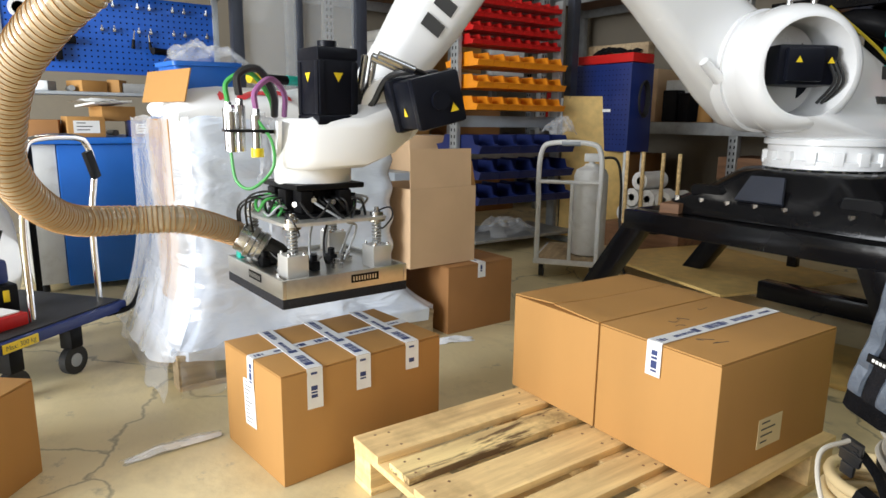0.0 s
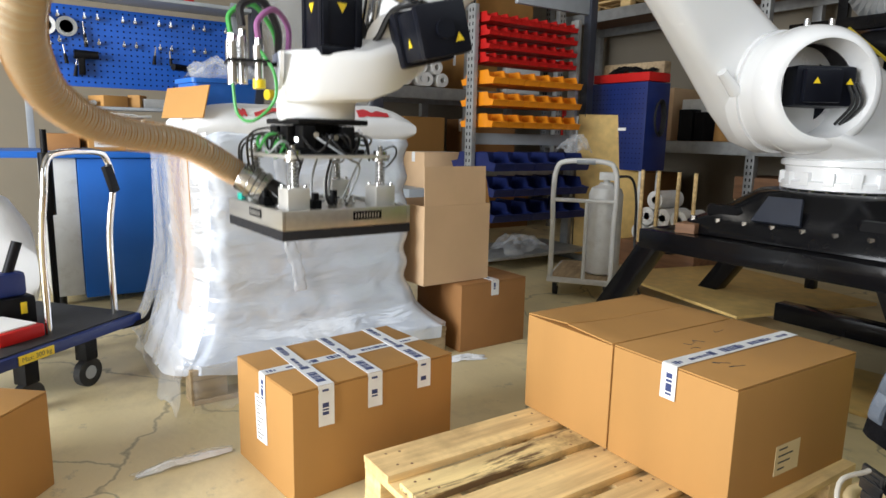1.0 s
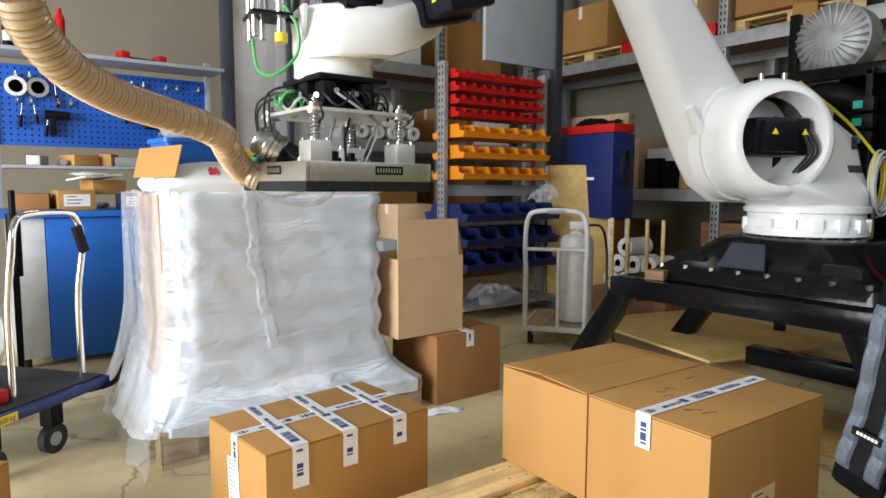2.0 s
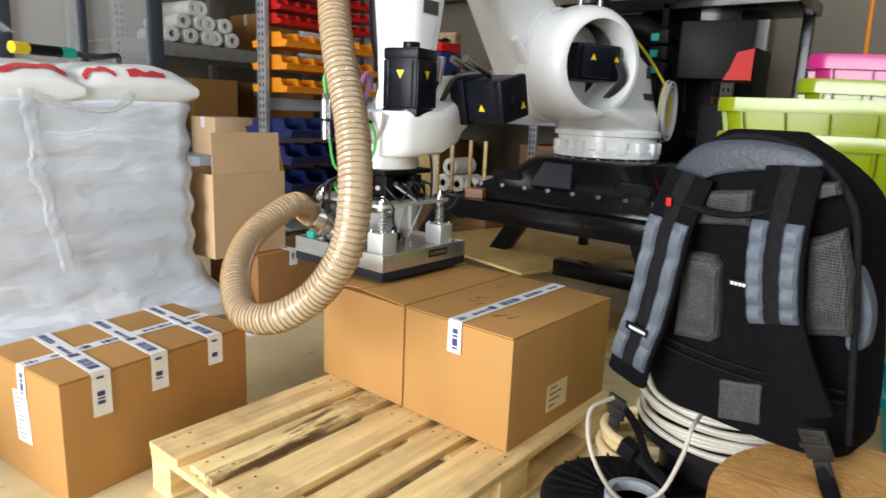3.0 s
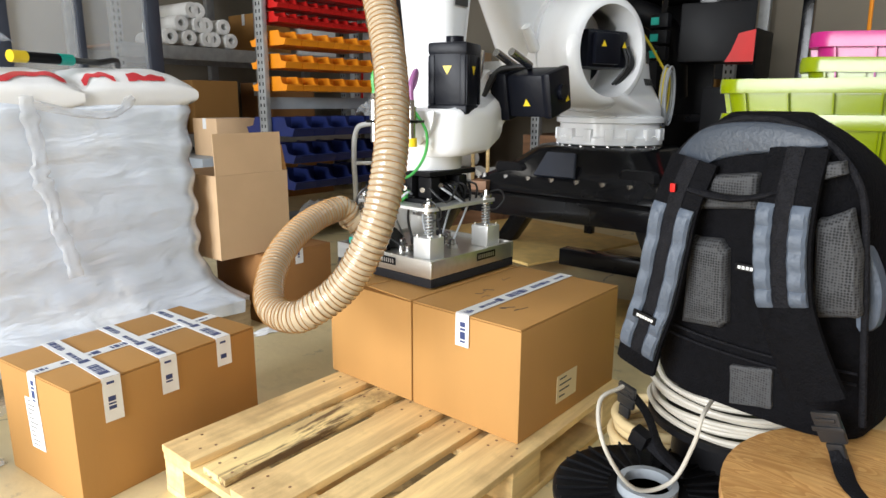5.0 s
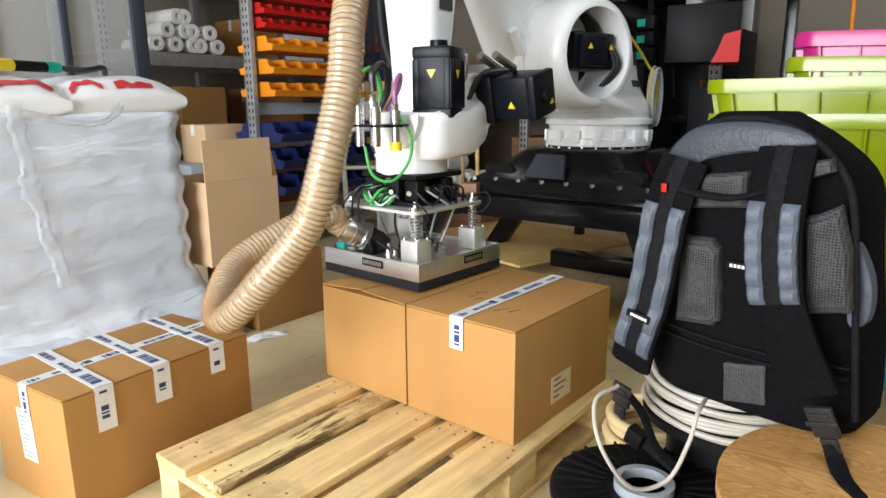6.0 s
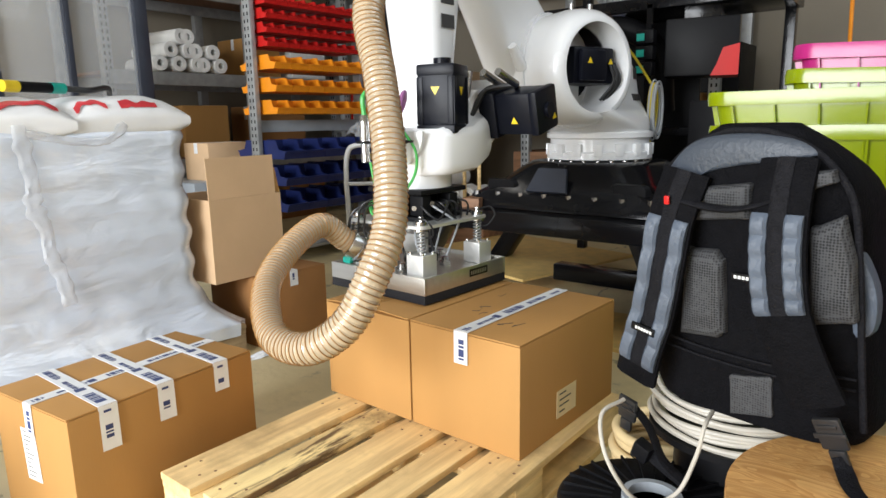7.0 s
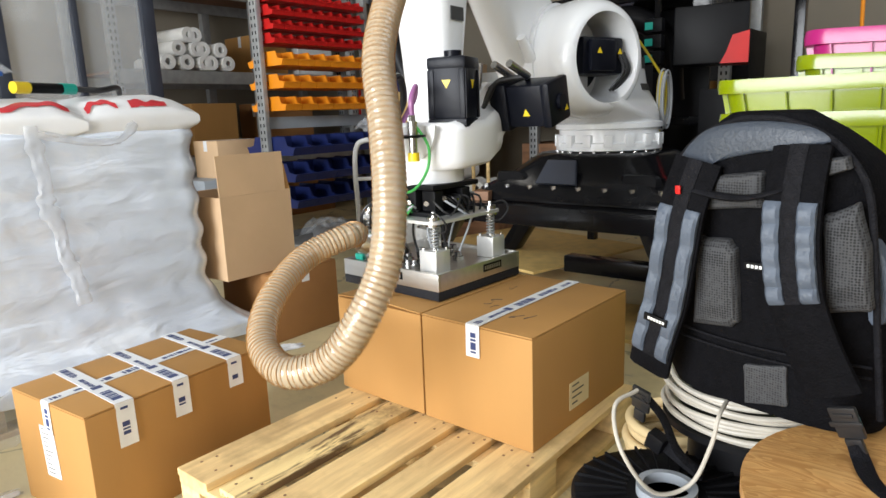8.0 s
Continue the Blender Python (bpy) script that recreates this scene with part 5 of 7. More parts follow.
# ---- workbench with tool panel ----
wb = thing("workbench", pose(-2.82, -0.02, 0), "blue and grey steel workbench with a drawer cabinet", "workbench")
part("cabinet_side", box(B(), -0.62, 0.0, -0.60, -0.43, 0.06, 0.885, 0.004), M["white_old"], wb, "grey cabinet side")
part("cabinet_door", box(B(), -0.60, 0.012, -0.425, 0.16, 0.04, 0.885, 0.008), M["blue"], wb, "bright blue cabinet door")
part("cabinet_body", box(B(), -0.62, -0.01, 0.165, 0.62, 0.06, 0.885, 0.004), M["white_old"], wb)
part("worktop", box(B(), -0.66, 0.04, -0.80, 0.66, 0.888, 0.925, 0.004), M["blue"], wb, "blue edged worktop")
for x, y in ((-0.55, -0.55), (-0.06, -0.55), (-0.55, 0.55), (-0.06, 0.55)):
    part("foot", cyl(B(), (x, y, 0), (x, y, 0.062), 0.025, seg=12), M["rubber"], wb)
part("tool_panel", box(B(), -0.60, -0.58, -0.60, 0.68, 1.33, 1.84, 0.003), M["blue_peg"], wb, "blue perforated tool panel")
bm = B()
for j in range(13):
    for i in range(33):
        box(bm, -0.5802, -0.5788, -0.58 + 0.038 * i, -0.57 + 0.038 * i, 1.355 + 0.038 * j, 1.365 + 0.038 * j)
tagged(part("perforation", bm, M["black_soft"], wb, "rows of square holes"), kind="stuff")
for y in (-0.62, 0.70):
    part("post", box(B(), -0.61, -0.57, y - 0.02, y + 0.02, 0.926, 1.98, 0.003), M["grey"], wb)
part("shelf", box(B(), -0.62, -0.30, -0.66, 0.74, 1.88, 1.905, 0.004), M["grey"], wb, "grey steel shelf over the tool panel")
part("low_shelf", box(B(), -0.60, -0.34, -0.60, 0.66, 1.18, 1.20, 0.003), M["grey"], wb)
hk = B()
for i in range(16):
    y = -0.5 + 0.075 * i
    for z in (1.755, 1.60):
        if (i + int(z * 100)) % 3:
            box(hk, -0.579, -0.545, y - 0.010, y + 0.010, z, z + 0.022, 0.002)
            box(hk, -0.550, -0.542, y - 0.004, y + 0.004, z + 0.01, z + 0.04)
tagged(part("hooks", hk, M["chrome"], wb, "small chrome tool hooks"), kind="stuff")


def at_panel(y, z, dx=0.0):
    return (-3.385 + dx, y, z)


for y, z in ((-0.52, 1.70), (-0.40, 1.70)):
    bm = B()
    spin(bm, [(0.040, 0), (0.062, 0), (0.062, 0.022), (0.040, 0.022), (0.040, 0)], 28)
    solid("tape_roll", bm, M["tape"] if y < -0.45 else M["galv"], "roll of tape hanging on the tool panel", "tape roll", m=pose(*at_panel(y, z), 0, 90, 0))
for y, z, l in ((-0.50, 1.52, 0.15), (-0.42, 1.53, 0.12), (-0.36, 1.46, 0.14), (-0.3, 1.66, 0.16), (0.12, 1.56, 0.12), (0.22, 1.55, 0.10)):
    t_ = thing("hand_tool", pose(*at_panel(y, z, 0.01), 8 * math.sin(y * 40), 0, 0), "dark hand tool hanging on the tool panel", "tool", "hanging tools")
    part("handle", cyl(B(), (0, 0, -l / 2), (0, 0, 0.0), 0.013, 0.010, 10), M["black_soft"], t_)
    part("blade", cyl(B(), (0, 0, 0.0), (0, 0, l / 2), 0.006, 0.004, 8), M["steel"], t_)
dr = thing("power_drill", pose(*at_panel(-0.30, 1.53, 0.03), 0, 0, 0), "black cordless power drill hanging on the panel", "drill")
part("body", cyl(B(), (0, -0.07, 0.0), (0, 0.07, 0.0), 0.03, 0.026, 14), M["black_soft"], dr)
part("grip", box(B(), -0.018, 0.018, -0.05, -0.01, -0.13, -0.02, 0.006), M["black_soft"], dr)
dr = thing("power_drill", pose(*at_panel(0.30, 1.49, 0.03), 0, 0, 30), "dark angle tool lying in hooks of the panel", "drill")
part("body", cyl(B(), (0, -0.09, 0.0), (0, 0.06, 0.0), 0.024, 0.02, 14), M["black_soft"], dr)
part("head", cyl(B(), (0, 0.06, 0.0), (0, 0.10, 0.0), 0.018, 0.012, 14), M["chrome"], dr)
solid("paper_sheets", box(B(), -0.15, 0.15, -0.11, 0.11, 0, 0.012, 0.001), M["paper"], "loose white paper on cartons on the bench", "paper", m=pose(-2.95, -0.16, 1.118, 3, -4, 14))
solid("paper_sheets", crumple(0.30, 0.22, 0.04, 31), M["paper"], "curled white paper sheets on the bench", "paper", m=pose(-2.92, -0.20, 1.132, 0, 0, 20))
for (x, y, z, w, l, h, k, c) in ((-2.95, -0.28, 0.926, 0.22, 0.20, 0.12, 3, "card"), (-2.93, 0.05, 0.926, 0.2, 0.17, 0.10, 0, "blue_navy"), (-3.0, -0.5, 0.926, 0.25, 0.2, 0.10, -8, "card_dark"),
                                 (-3.05, -0.10, 1.02, 0.22, 0.2, 0.09, 12, "card"), (-3.05, 0.36, 0.926, 0.26, 0.24, 0.30, 5, "card"), (-3.28, -0.20, 1.201, 0.2, 0.16, 0.07, 20, "card"),
                                 (-3.28, 0.15, 1.201, 0.14, 0.3, 0.06, 4, "galv"), (-3.28, 0.42, 1.201, 0.16, 0.2, 0.10, -6, "card")):
    t_ = thing("small_carton", pose(x, y, z, 0, 0, k), "small carton standing on the workbench", "box", "bench cartons")
    part("body", box(B(), -w / 2, w / 2, -l / 2, l / 2, 0, h, 0.003), M[c], t_)
    if c == "card" and z < 1.0 or c == "blue_navy":
        label_sheet(t_, Matrix.Translation((w / 2 + 0.0005, 0, h * 0.5)) @ pose(0, 0, 0, 90, 0, 90), l * 0.7, h * 0.6, M["paper"], 3)
rnd = random.Random(8)
for i in range(6):
    y = -0.62 + 0.07 * i
    bm = B()
    r_ = 0.03
    h_ = 0.17 + 0.03 * (i % 3)
    spin(bm, [(r_, 0), (r_, h_), (r_ * 0.7, h_ + 0.02), (r_ * 0.45, h_ + 0.03), (r_ * 0.45, h_ + 0.06), (0.002, h_ + 0.062)], 18)
    bt = thing("spray_can", pose(-3.28, y, 1.906), "spray can standing on the steel shelf", "can", "spray cans")
    part("can", bm, M[("red", "black_soft", "paper", "teal", "black_soft", "red")[i]], bt)
    part("band", cyl(B(), (0, 0, 0.05), (0, 0, 0.11), r_ + 0.001, seg=18), M["paper"], bt)
mc = thing("clamp_tool", pose(-3.28, 0.25, 1.906, 0, 0, 12), "red and black clamp lying on the steel shelf", "tool")
part("bar", box(B(), -0.02, 0.02, -0.2, 0.2, 0, 0.03, 0.004), M["black_soft"], mc)
part("jaw", box(B(), -0.05, 0.05, -0.2, -0.14, 0.0, 0.06, 0.008), M["red"], mc)
part("jaw", box(B(), -0.05, 0.05, 0.05, 0.11, 0.0, 0.06, 0.008), M["red"], mc)
# blue tote on the sacks
tb = thing("blue_tote", pose(-1.45, 0.02, 1.155, 2, 0, 8), "blue plastic tote with film scraps on the sacks", "tote")
bm = B()
loft(bm, [[(x, y, z) for x, y in rrect(w, d, 0.02, 4)] for w, d, z in ((0.18, 0.26, 0), (0.2, 0.29, 0.11), (0.22, 0.31, 0.112), (0.22, 0.31, 0.13), (0.19, 0.28, 0.13), (0.17, 0.25, 0.01))])
part("tub", bm, M["blue"], tb)
solid("film_scrap", crumple(0.3, 0.34, 0.15, 41), M["film_clear"], "crumpled clear film in the blue tote", "film", m=pose(-1.47, 0.06, 1.28))
tl = thing("cable_tool", pose(-1.2, 0.30, 1.195, 0, 0, 20), "turquoise and yellow connectors lying on the sacks", "connector")
part("body", cyl(B(), (0, -0.12, 0.02), (0, 0.02, 0.02), 0.02, seg=12), M["black_soft"], tl)
part("plug", cyl(B(), (0, 0.02, 0.02), (0, 0.08, 0.02), 0.022, seg=12), M["turq"], tl)
part("plug", cyl(B(), (0, -0.18, 0.02), (0, -0.12, 0.02), 0.022, seg=12), M["yellow"], tl)
part("wire", pipe(B(), [(0, 0.08, 0.02), (0.05, 0.16, 0.015), (0.02, 0.28, 0.03), (-0.05, 0.36, 0.01)], 0.012, 8), M["black_wire"], tl)

# ---- platform trolley ----
tr = thing("platform_trolley", pose(-1.506, -0.88, 0, 0, 0, 40), "blue platform trolley with a folding chrome handle", "trolley")
part("deck", box(B(), -0.25, 0.34, -0.42, 0.42, 0.205, 0.25, 0.01), M["blue_navy"], tr, "dark blue deck")
part("mat", box(B(), -0.23, 0.32, -0.40, 0.40, 0.2505, 0.256), M["rubber"], tr, "black ribbed mat")
for x, y in ((0.29, -0.13), (0.29, 0.15), (-0.18, -0.3), (-0.18, 0.34)):
    w_ = part("wheel", cyl(B(), (x - 0.016, y, 0.06), (x + 0.016, y, 0.06), 0.06, seg=24), M["rubber"], tr)
    part("hub", cyl(B(), (x - 0.018, y, 0.06), (x + 0.018, y, 0.06), 0.028, seg=16), M["grey"], w_)
    part("caster", box(B(), x - 0.03, x + 0.03, y - 0.03, y + 0.03, 0.115, 0.204, 0.005), M["black_soft"], tr)
part("brake_pedal", pipe(B(), [(0.30, 0.34, 0.20), (0.36, 0.42, 0.22), (0.36, 0.50, 0.30)], 0.012, 8), M["black_soft"], tr)
hb = B()
pipe(hb, [(0.25, 0.02, 0.25), (0.25, 0.02, 0.60), (0.27, 0.03, 0.82), (0.26, 0.06, 0.93), (0.26, 0.12, 0.965), (0.26, 0.30, 0.965), (0.26, 0.36, 0.93), (0.27, 0.375, 0.82), (0.25, 0.36, 0.60), (0.25, 0.36, 0.25)], 0.0135, 12)
part("handle", hb, M["chrome"], tr, "bent chrome push handle")
part("latch", box(B(), -0.012, 0.012, -0.02, 0.02, -0.06, 0.06, 0.004), M["black_soft"], tr, m=pose(0.275, 0.36, 0.85, 20, 0, 0))
lb = part("load_plate", box(B(), -0.075, 0.075, -0.004, 0, 0, 0.034), M["yellow"], tr, "yellow plate reading Max: 300 kg", m=pose(0.3405, -0.125, 0.211, 0, 0, 90))
cu = bpy.data.curves.new("text", "FONT")
cu.body, cu.size, cu.align_x = "Max: 300 kg", 0.026, "CENTER"
tx = new("text", cu)
dg = bpy.context.evaluated_depsgraph_get()
me = bpy.data.meshes.new_from_object(tx.evaluated_get(dg))
bpy.data.objects.remove(tx)
me.materials.clear()
me.materials.append(M["ink"])
shared("lettering", me, lb, pose(0, -0.0045, 0.009, 90, 0, 0))
rt = thing("red_tray", pose(-1.36, -0.86, 0.257, 0, 0, 35), "red plastic tray with paper on the trolley", "tray")
part("tray", box(B(), -0.12, 0.12, -0.09, 0.09, 0, 0.05, 0.008), M["red"], rt)
part("paper", box(B(), -0.10, 0.10, -0.07, 0.07, 0.051, 0.056), M["paper"], rt)
dv = thing("power_tool", pose(-1.55, -0.83, 0.257, 0, 0, 20), "black and yellow power tool standing on the trolley", "tool")
part("base", box(B(), -0.06, 0.06, -0.08, 0.08, 0, 0.12, 0.012), M["black_soft"], dv)
part("body", box(B(), -0.04, 0.04, -0.09, 0.06, 0.12, 0.22, 0.02), M["blue_navy"], dv)
part("grip", cyl(B(), (0, 0.0, 0.2), (0, 0.05, 0.34), 0.02, seg=12), M["black_soft"], dv)
part("band", box(B(), -0.062, 0.062, 0.02, 0.045, 0.05, 0.10, 0.004), M["yellow"], dv)
solid("film_sack", sack(0.55, 0.7, 0.75, 7), M["bag"], "large white sack of foam beside the workbench", "sack", m=pose(-2.35, -1.05, 0.37))
st = thing("floor_pole", pose(-2.45, -0.62, 0), "black upright pole stand by the workbench", "stand")
part("pole", cyl(B(), (0, 0, 0.02), (0, 0, 1.05), 0.016, seg=12), M["black_soft"], st)
part("sleeve", cyl(B(), (0, 0, 0.60), (0, 0, 0.93), 0.034, seg=16), M["black_soft"], st)
part("base", cyl(B(), (0, 0, 0), (0, 0, 0.025), 0.14, seg=24), M["black_soft"], st)

# ---- white cart with a gas bottle ----
ct = thing("push_cart", pose(-1.43, 2.35, 0, 0, 0, 37), "white enamelled steel push cart with a plywood deck", "cart")
part("deck", box(B(), -0.22, 0.22, -0.02, 0.62, 0.10, 0.135, 0.006), M["white_old"], ct)
part("deck_board", box(B(), -0.20, 0.20, 0.0, 0.60, 0.1355, 0.142), M["pine_dirty"], ct)
for x in (-0.17, 0.17):
    for y in (0.06, 0.54):
        w_ = part("wheel", cyl(B(), (x - 0.014, y, 0.045), (x + 0.014, y, 0.045), 0.045, seg=20), M["rubber"], ct)
        part("fork", box(B(), x - 0.02, x + 0.02, y - 0.02, y + 0.02, 0.06, 0.0995, 0.003), M["steel"], ct)
part("handle", pipe(B(), [(-0.20, 0.0, 0.13), (-0.20, 0.0, 0.5), (-0.205, 0.0, 0.68), (-0.19, 0.0, 0.86), (-0.12, 0.0, 0.915), (0.12, 0.0, 0.915), (0.19, 0.0, 0.86), (0.205, 0.0, 0.68), (0.20, 0.0, 0.5), (0.20, 0.0, 0.13)], 0.017, 12), M["white_old"], ct, "white tube handle")
part("cross_bar", cyl(B(), (-0.20, 0, 0.66), (0.20, 0, 0.66), 0.013, seg=12), M["white_old"], ct)
part("cross_bar", cyl(B(), (0.02, 0, 0.135), (0.02, 0, 0.66), 0.013, seg=12), M["white_old"], ct)
part("grip_sleeve", cyl(B(), (-0.06, 0, 0.916), (0.06, 0, 0.916), 0.019, seg=12), M["grey"], ct)
gb = thing("gas_bottle", pose(-1.43, 2.35, 0, 0, 0, 37) @ pose(0.12, 0.22, 0.143), "white gas bottle standing on the push cart", "gas bottle")
bm = B()
spin(bm, [(0.10, 0), (0.115, 0.01), (0.115, 0.55), (0.10, 0.59), (0.05, 0.615), (0.045, 0.63)], 32)
part("bottle", bm, M["white_old"], gb)
bm = B()
cyl(bm, (0, 0, 0.63), (0, 0, 0.70), 0.022, seg=14)
box(bm, -0.05, 0.05, -0.03, 0.03, 0.645, 0.70, 0.006)
part("valve", bm, M["white_old"], gb)
part("gas_hose", pipe(B(), [(0.05, 0, 0.67), (0.16, 0.02, 0.66), (0.2, 0.03, 0.5), (0.21, 0.02, 0.2), (0.26, -0.05, -0.1), (0.35, -0.2, -0.125)], 0.009, 8), M["black_wire"], gb)

# ---- navy perforated cabinet, behind the cart ----
nc = thing("tool_cabinet", pose(-2.30, 3.95, 0), "dark blue perforated steel tool cabinet on tube legs", "cabinet")
part("cabinet_body", box(B(), -0.44, 0.20, -0.22, 0.08, 0.80, 1.55, 0.006), M["blue_navy"], nc)
bm = B()
for i in range(15):
    for j in range(16):
        box(bm, -0.40 + 0.04 * i, -0.392 + 0.04 * i, -0.2216, -0.2205, 0.86 + 0.042 * j, 0.868 + 0.042 * j)
tagged(part("perforation", bm, M["black_soft"], nc, "rows of square holes"), kind="stuff")
for x in (-0.40, 0.16):
    for y in (-0.18, 0.05):
        part("leg", cyl(B(), (x, y, 0), (x, y, 0.80), 0.018, seg=10), M["white_old"], nc)
part("label", box(B(), -0.12, 0.0, -0.2235, -0.2225, 1.14, 1.165), M["paper"], nc)
rbx = thing("red_toolbox", pose(-2.30, 3.9, 1.556), "low red toolbox with tools lying on the cabinet", "toolbox")
part("tray", box(B(), -0.42, 0.20, -0.16, 0.12, 0, 0.075, 0.006), M["red"], rbx)
part("contents", crumple(0.5, 0.2, 0.12, 51), M["black_soft"], rbx, m=pose(-0.1, 0, 0.076))
solid("timber_pack", box(B(), -0.32, 0.32, -0.05, 0.05, 0, 0.10, 0.01), M["pine_dirty"], "film-wrapped timber on the cabinet", "timber", m=pose(-2.42, 3.95, 1.632, 0, 0, 4))
cc = thing("cable_coil", pose(-2.10, 3.86, 1.25), "black cable coil hanging on the cabinet's side", "cable")
bm = B()
for k in range(4):
    pipe(bm, [(0.03 + 0.008 * k, (0.05 + 0.006 * k) * math.cos(a), (0.13 + 0.008 * k) * math.sin(a)) for a in (2 * math.pi * i / 12 for i in range(13))], 0.007, 6, 2)
part("cable", bm, M["black_wire"], cc)


# ---- pallet racking ----
def racking(name, m, length, levels, uprights, label):
    r = thing(name, m, label, "pallet rack")
    for x in uprights:
        for y in (0.0, 0.9):
            bm = B()
            box(bm, x - 0.045, x + 0.045, y - 0.035, y + 0.035, 0, 4.0, 0.004)
            u = part("upright", bm, M["galv"], r)
            if y == 0.0:
                bm = B()
                for k in range(60):
                    for s in (-0.02, 0.02):
                        box(bm, x + s - 0.007, x + s + 0.007, -0.0365, -0.0345, 0.1 + 0.06 * k, 0.13 + 0.06 * k)
                part("slots", bm, M["black_soft"], u)
    for z in levels:
        for y in (0.0, 0.9):
            part("beam", box(B(), uprights[0], uprights[-1], y - 0.025 - 0.02, y - 0.02 + 0.005, z - 0.12, z, 0.004), M["galv"], r)
        part("shelf_deck", box(B(), uprights[0] + 0.05, uprights[-1] - 0.05, 0.03, 0.87, z - 0.02, z + 0.003), M["wood_brown"], r)
    return r


racking("north_rack", pose(0, 5.0, 0), 6, (1.06, 2.50), (-4.7, -1.87, -0.05), "galvanised pallet racking loaded with pallets and cartons")
racking("west_rack", pose(-4.2, 0, 0, 0, 0, 90), 3, (0.75, 1.55, 2.35), (1.95, 3.4, 4.7), "galvanised racking with rolls and cartons")


def load(name, x, y, z, w, d, h, key, label, rz=0, group=""):
    t = thing(name, pose(x, y, z, 0, 0, rz), label, "box", group)
    part("body", box(B(), -w / 2, w / 2, -d / 2, d / 2, 0, h, 0.006), M[key], t)
    if key.startswith("card"):
        part("tape", box(B(), -0.025, 0.025, -d / 2 - 0.001, d / 2 + 0.001, h * 0.72, h + 0.001), M["tape"], t)
    return t


for x, y, z, w, d, h, k in ((-1.35, 5.4, 2.654, 0.9, 0.7, 0.5, "card_dark"), (-0.45, 5.4, 2.654, 0.7, 0.7, 0.45, "card"), (-2.6, 5.4, 2.654, 0.8, 0.7, 0.6, "card_pale"), (-3.7, 5.4, 2.654, 0.8, 0.7, 0.5, "card"),
                            (-2.5, 5.35, 1.066, 0.5, 0.5, 0.42, "white_old"), (-3.2, 5.4, 1.066, 0.6, 0.5, 0.55, "card_pale"), (-3.9, 5.4, 1.066, 0.6, 0.5, 0.4, "card_dark"), (-1.0, 5.4, 1.066, 0.8, 0.5, 0.45, "card_dark"),
                            (-0.2, 5.4, 1.066, 0.6, 0.5, 0.6, "black_soft"), (-1.55, 5.3, 0.145, 0.95, 0.6, 0.22, "wood_brown"), (-1.55, 5.3, 0.52, 0.95, 0.6, 0.22, "wood_brown"), (-0.3, 5.4, 0.0, 0.9, 0.7, 0.6, "black_soft"),
                            (-3.6, 5.4, 0.0, 0.9, 0.7, 0.7, "card_dark")):
    load("stored_carton", x, y, z, w, d, h, k, "carton stored on the galvanised pallet racking", group="racked cartons")
for x, z in ((-1.35, 2.506), (-0.45, 2.506), (-2.6, 2.506), (-3.7, 2.506), (-1.55, 0.0), (-1.55, 0.37)):
    p_ = copy_thing(main_pallet, pose(x - 0.55, 5.95, z, 0, 0, -90))
    tagged(p_, "pine pallet stored on the galvanised racking")
for row, n in ((0, 5), (1, 4), (2, 2)):
    for i in range(n):
        bm = B()
        spin(bm, [(0.030, 0), (0.068, 0), (0.070, 0.005), (0.070, 0.60), (0.068, 0.605), (0.030, 0.605), (0.030, 0)], 22)
        solid("film_roll", bm, M["paper"], "white roll of stretch film lying on the rack", "roll", group="film rolls",
              m=pose(-4.75, 2.45 + 0.145 * i + 0.072 * row, 1.625 + 0.124 * row, 0, 90, 4 * ((i * 7 + row) % 3 - 1)))
for y, z, w, h, k in ((2.3, 0.755, 0.5, 0.4, "card_dark"), (2.95, 0.755, 0.5, 0.5, "card"), (3.9, 0.755, 0.6, 0.5, "card_dark"), (3.7, 1.555, 0.4, 0.4, "card"), (4.3, 1.555, 0.5, 0.5, "white_old"), (2.3, 2.355, 0.6, 0.5, "card_pale"),
                      (3.0, 2.355, 0.5, 0.45, "white_old"), (4.0, 2.355, 0.8, 0.6, "card"), (2.6, 0.0, 0.9, 0.6, "grey"), (4.0, 0.0, 0.9, 0.55, "card_dark")):
    load("stored_carton", -4.62, y, z, 0.55, w, h, k, "carton stored on the galvanised racking", group="racked cartons")
load("stored_carton", -3.25, 2.35, 0.62, 0.35, 0.42, 0.30, "card_pale", "pale carton beside the bin rack")
load("stored_crate", -3.3, 2.3, 0.0, 0.6, 0.7, 0.62, "grey", "grey crate behind the wrapped sacks")
for i in range(7):
    bm = B()
    spin(bm, [(0.03, 0), (0.075, 0), (0.075, 0.28), (0.03, 0.28), (0.03, 0)], 20)
    solid("paper_roll", bm, M["paper"], "white paper roll stacked under the tool cabinet", "roll", group="paper rolls", m=pose(-1.98 + 0.155 * (i % 3) + 0.07 * (i // 3), 3.60, 0.30 + 0.14 * (i // 3), -90, 0, 0))
rs_ = thing("roll_stand", pose(-1.8, 3.6, 0), "wooden stand with upright dowels for paper rolls", "stand")
part("base", box(B(), -0.35, 0.4, -0.05, 0.35, 0.0, 0.22, 0.005), M["wood_brown"], rs_)
for x in (-0.16, 0.0, 0.19, 0.34):
    part("dowel", cyl(B(), (x, -0.02, 0.2), (x, -0.02, 0.82), 0.016, seg=10), M["pine"], rs_)

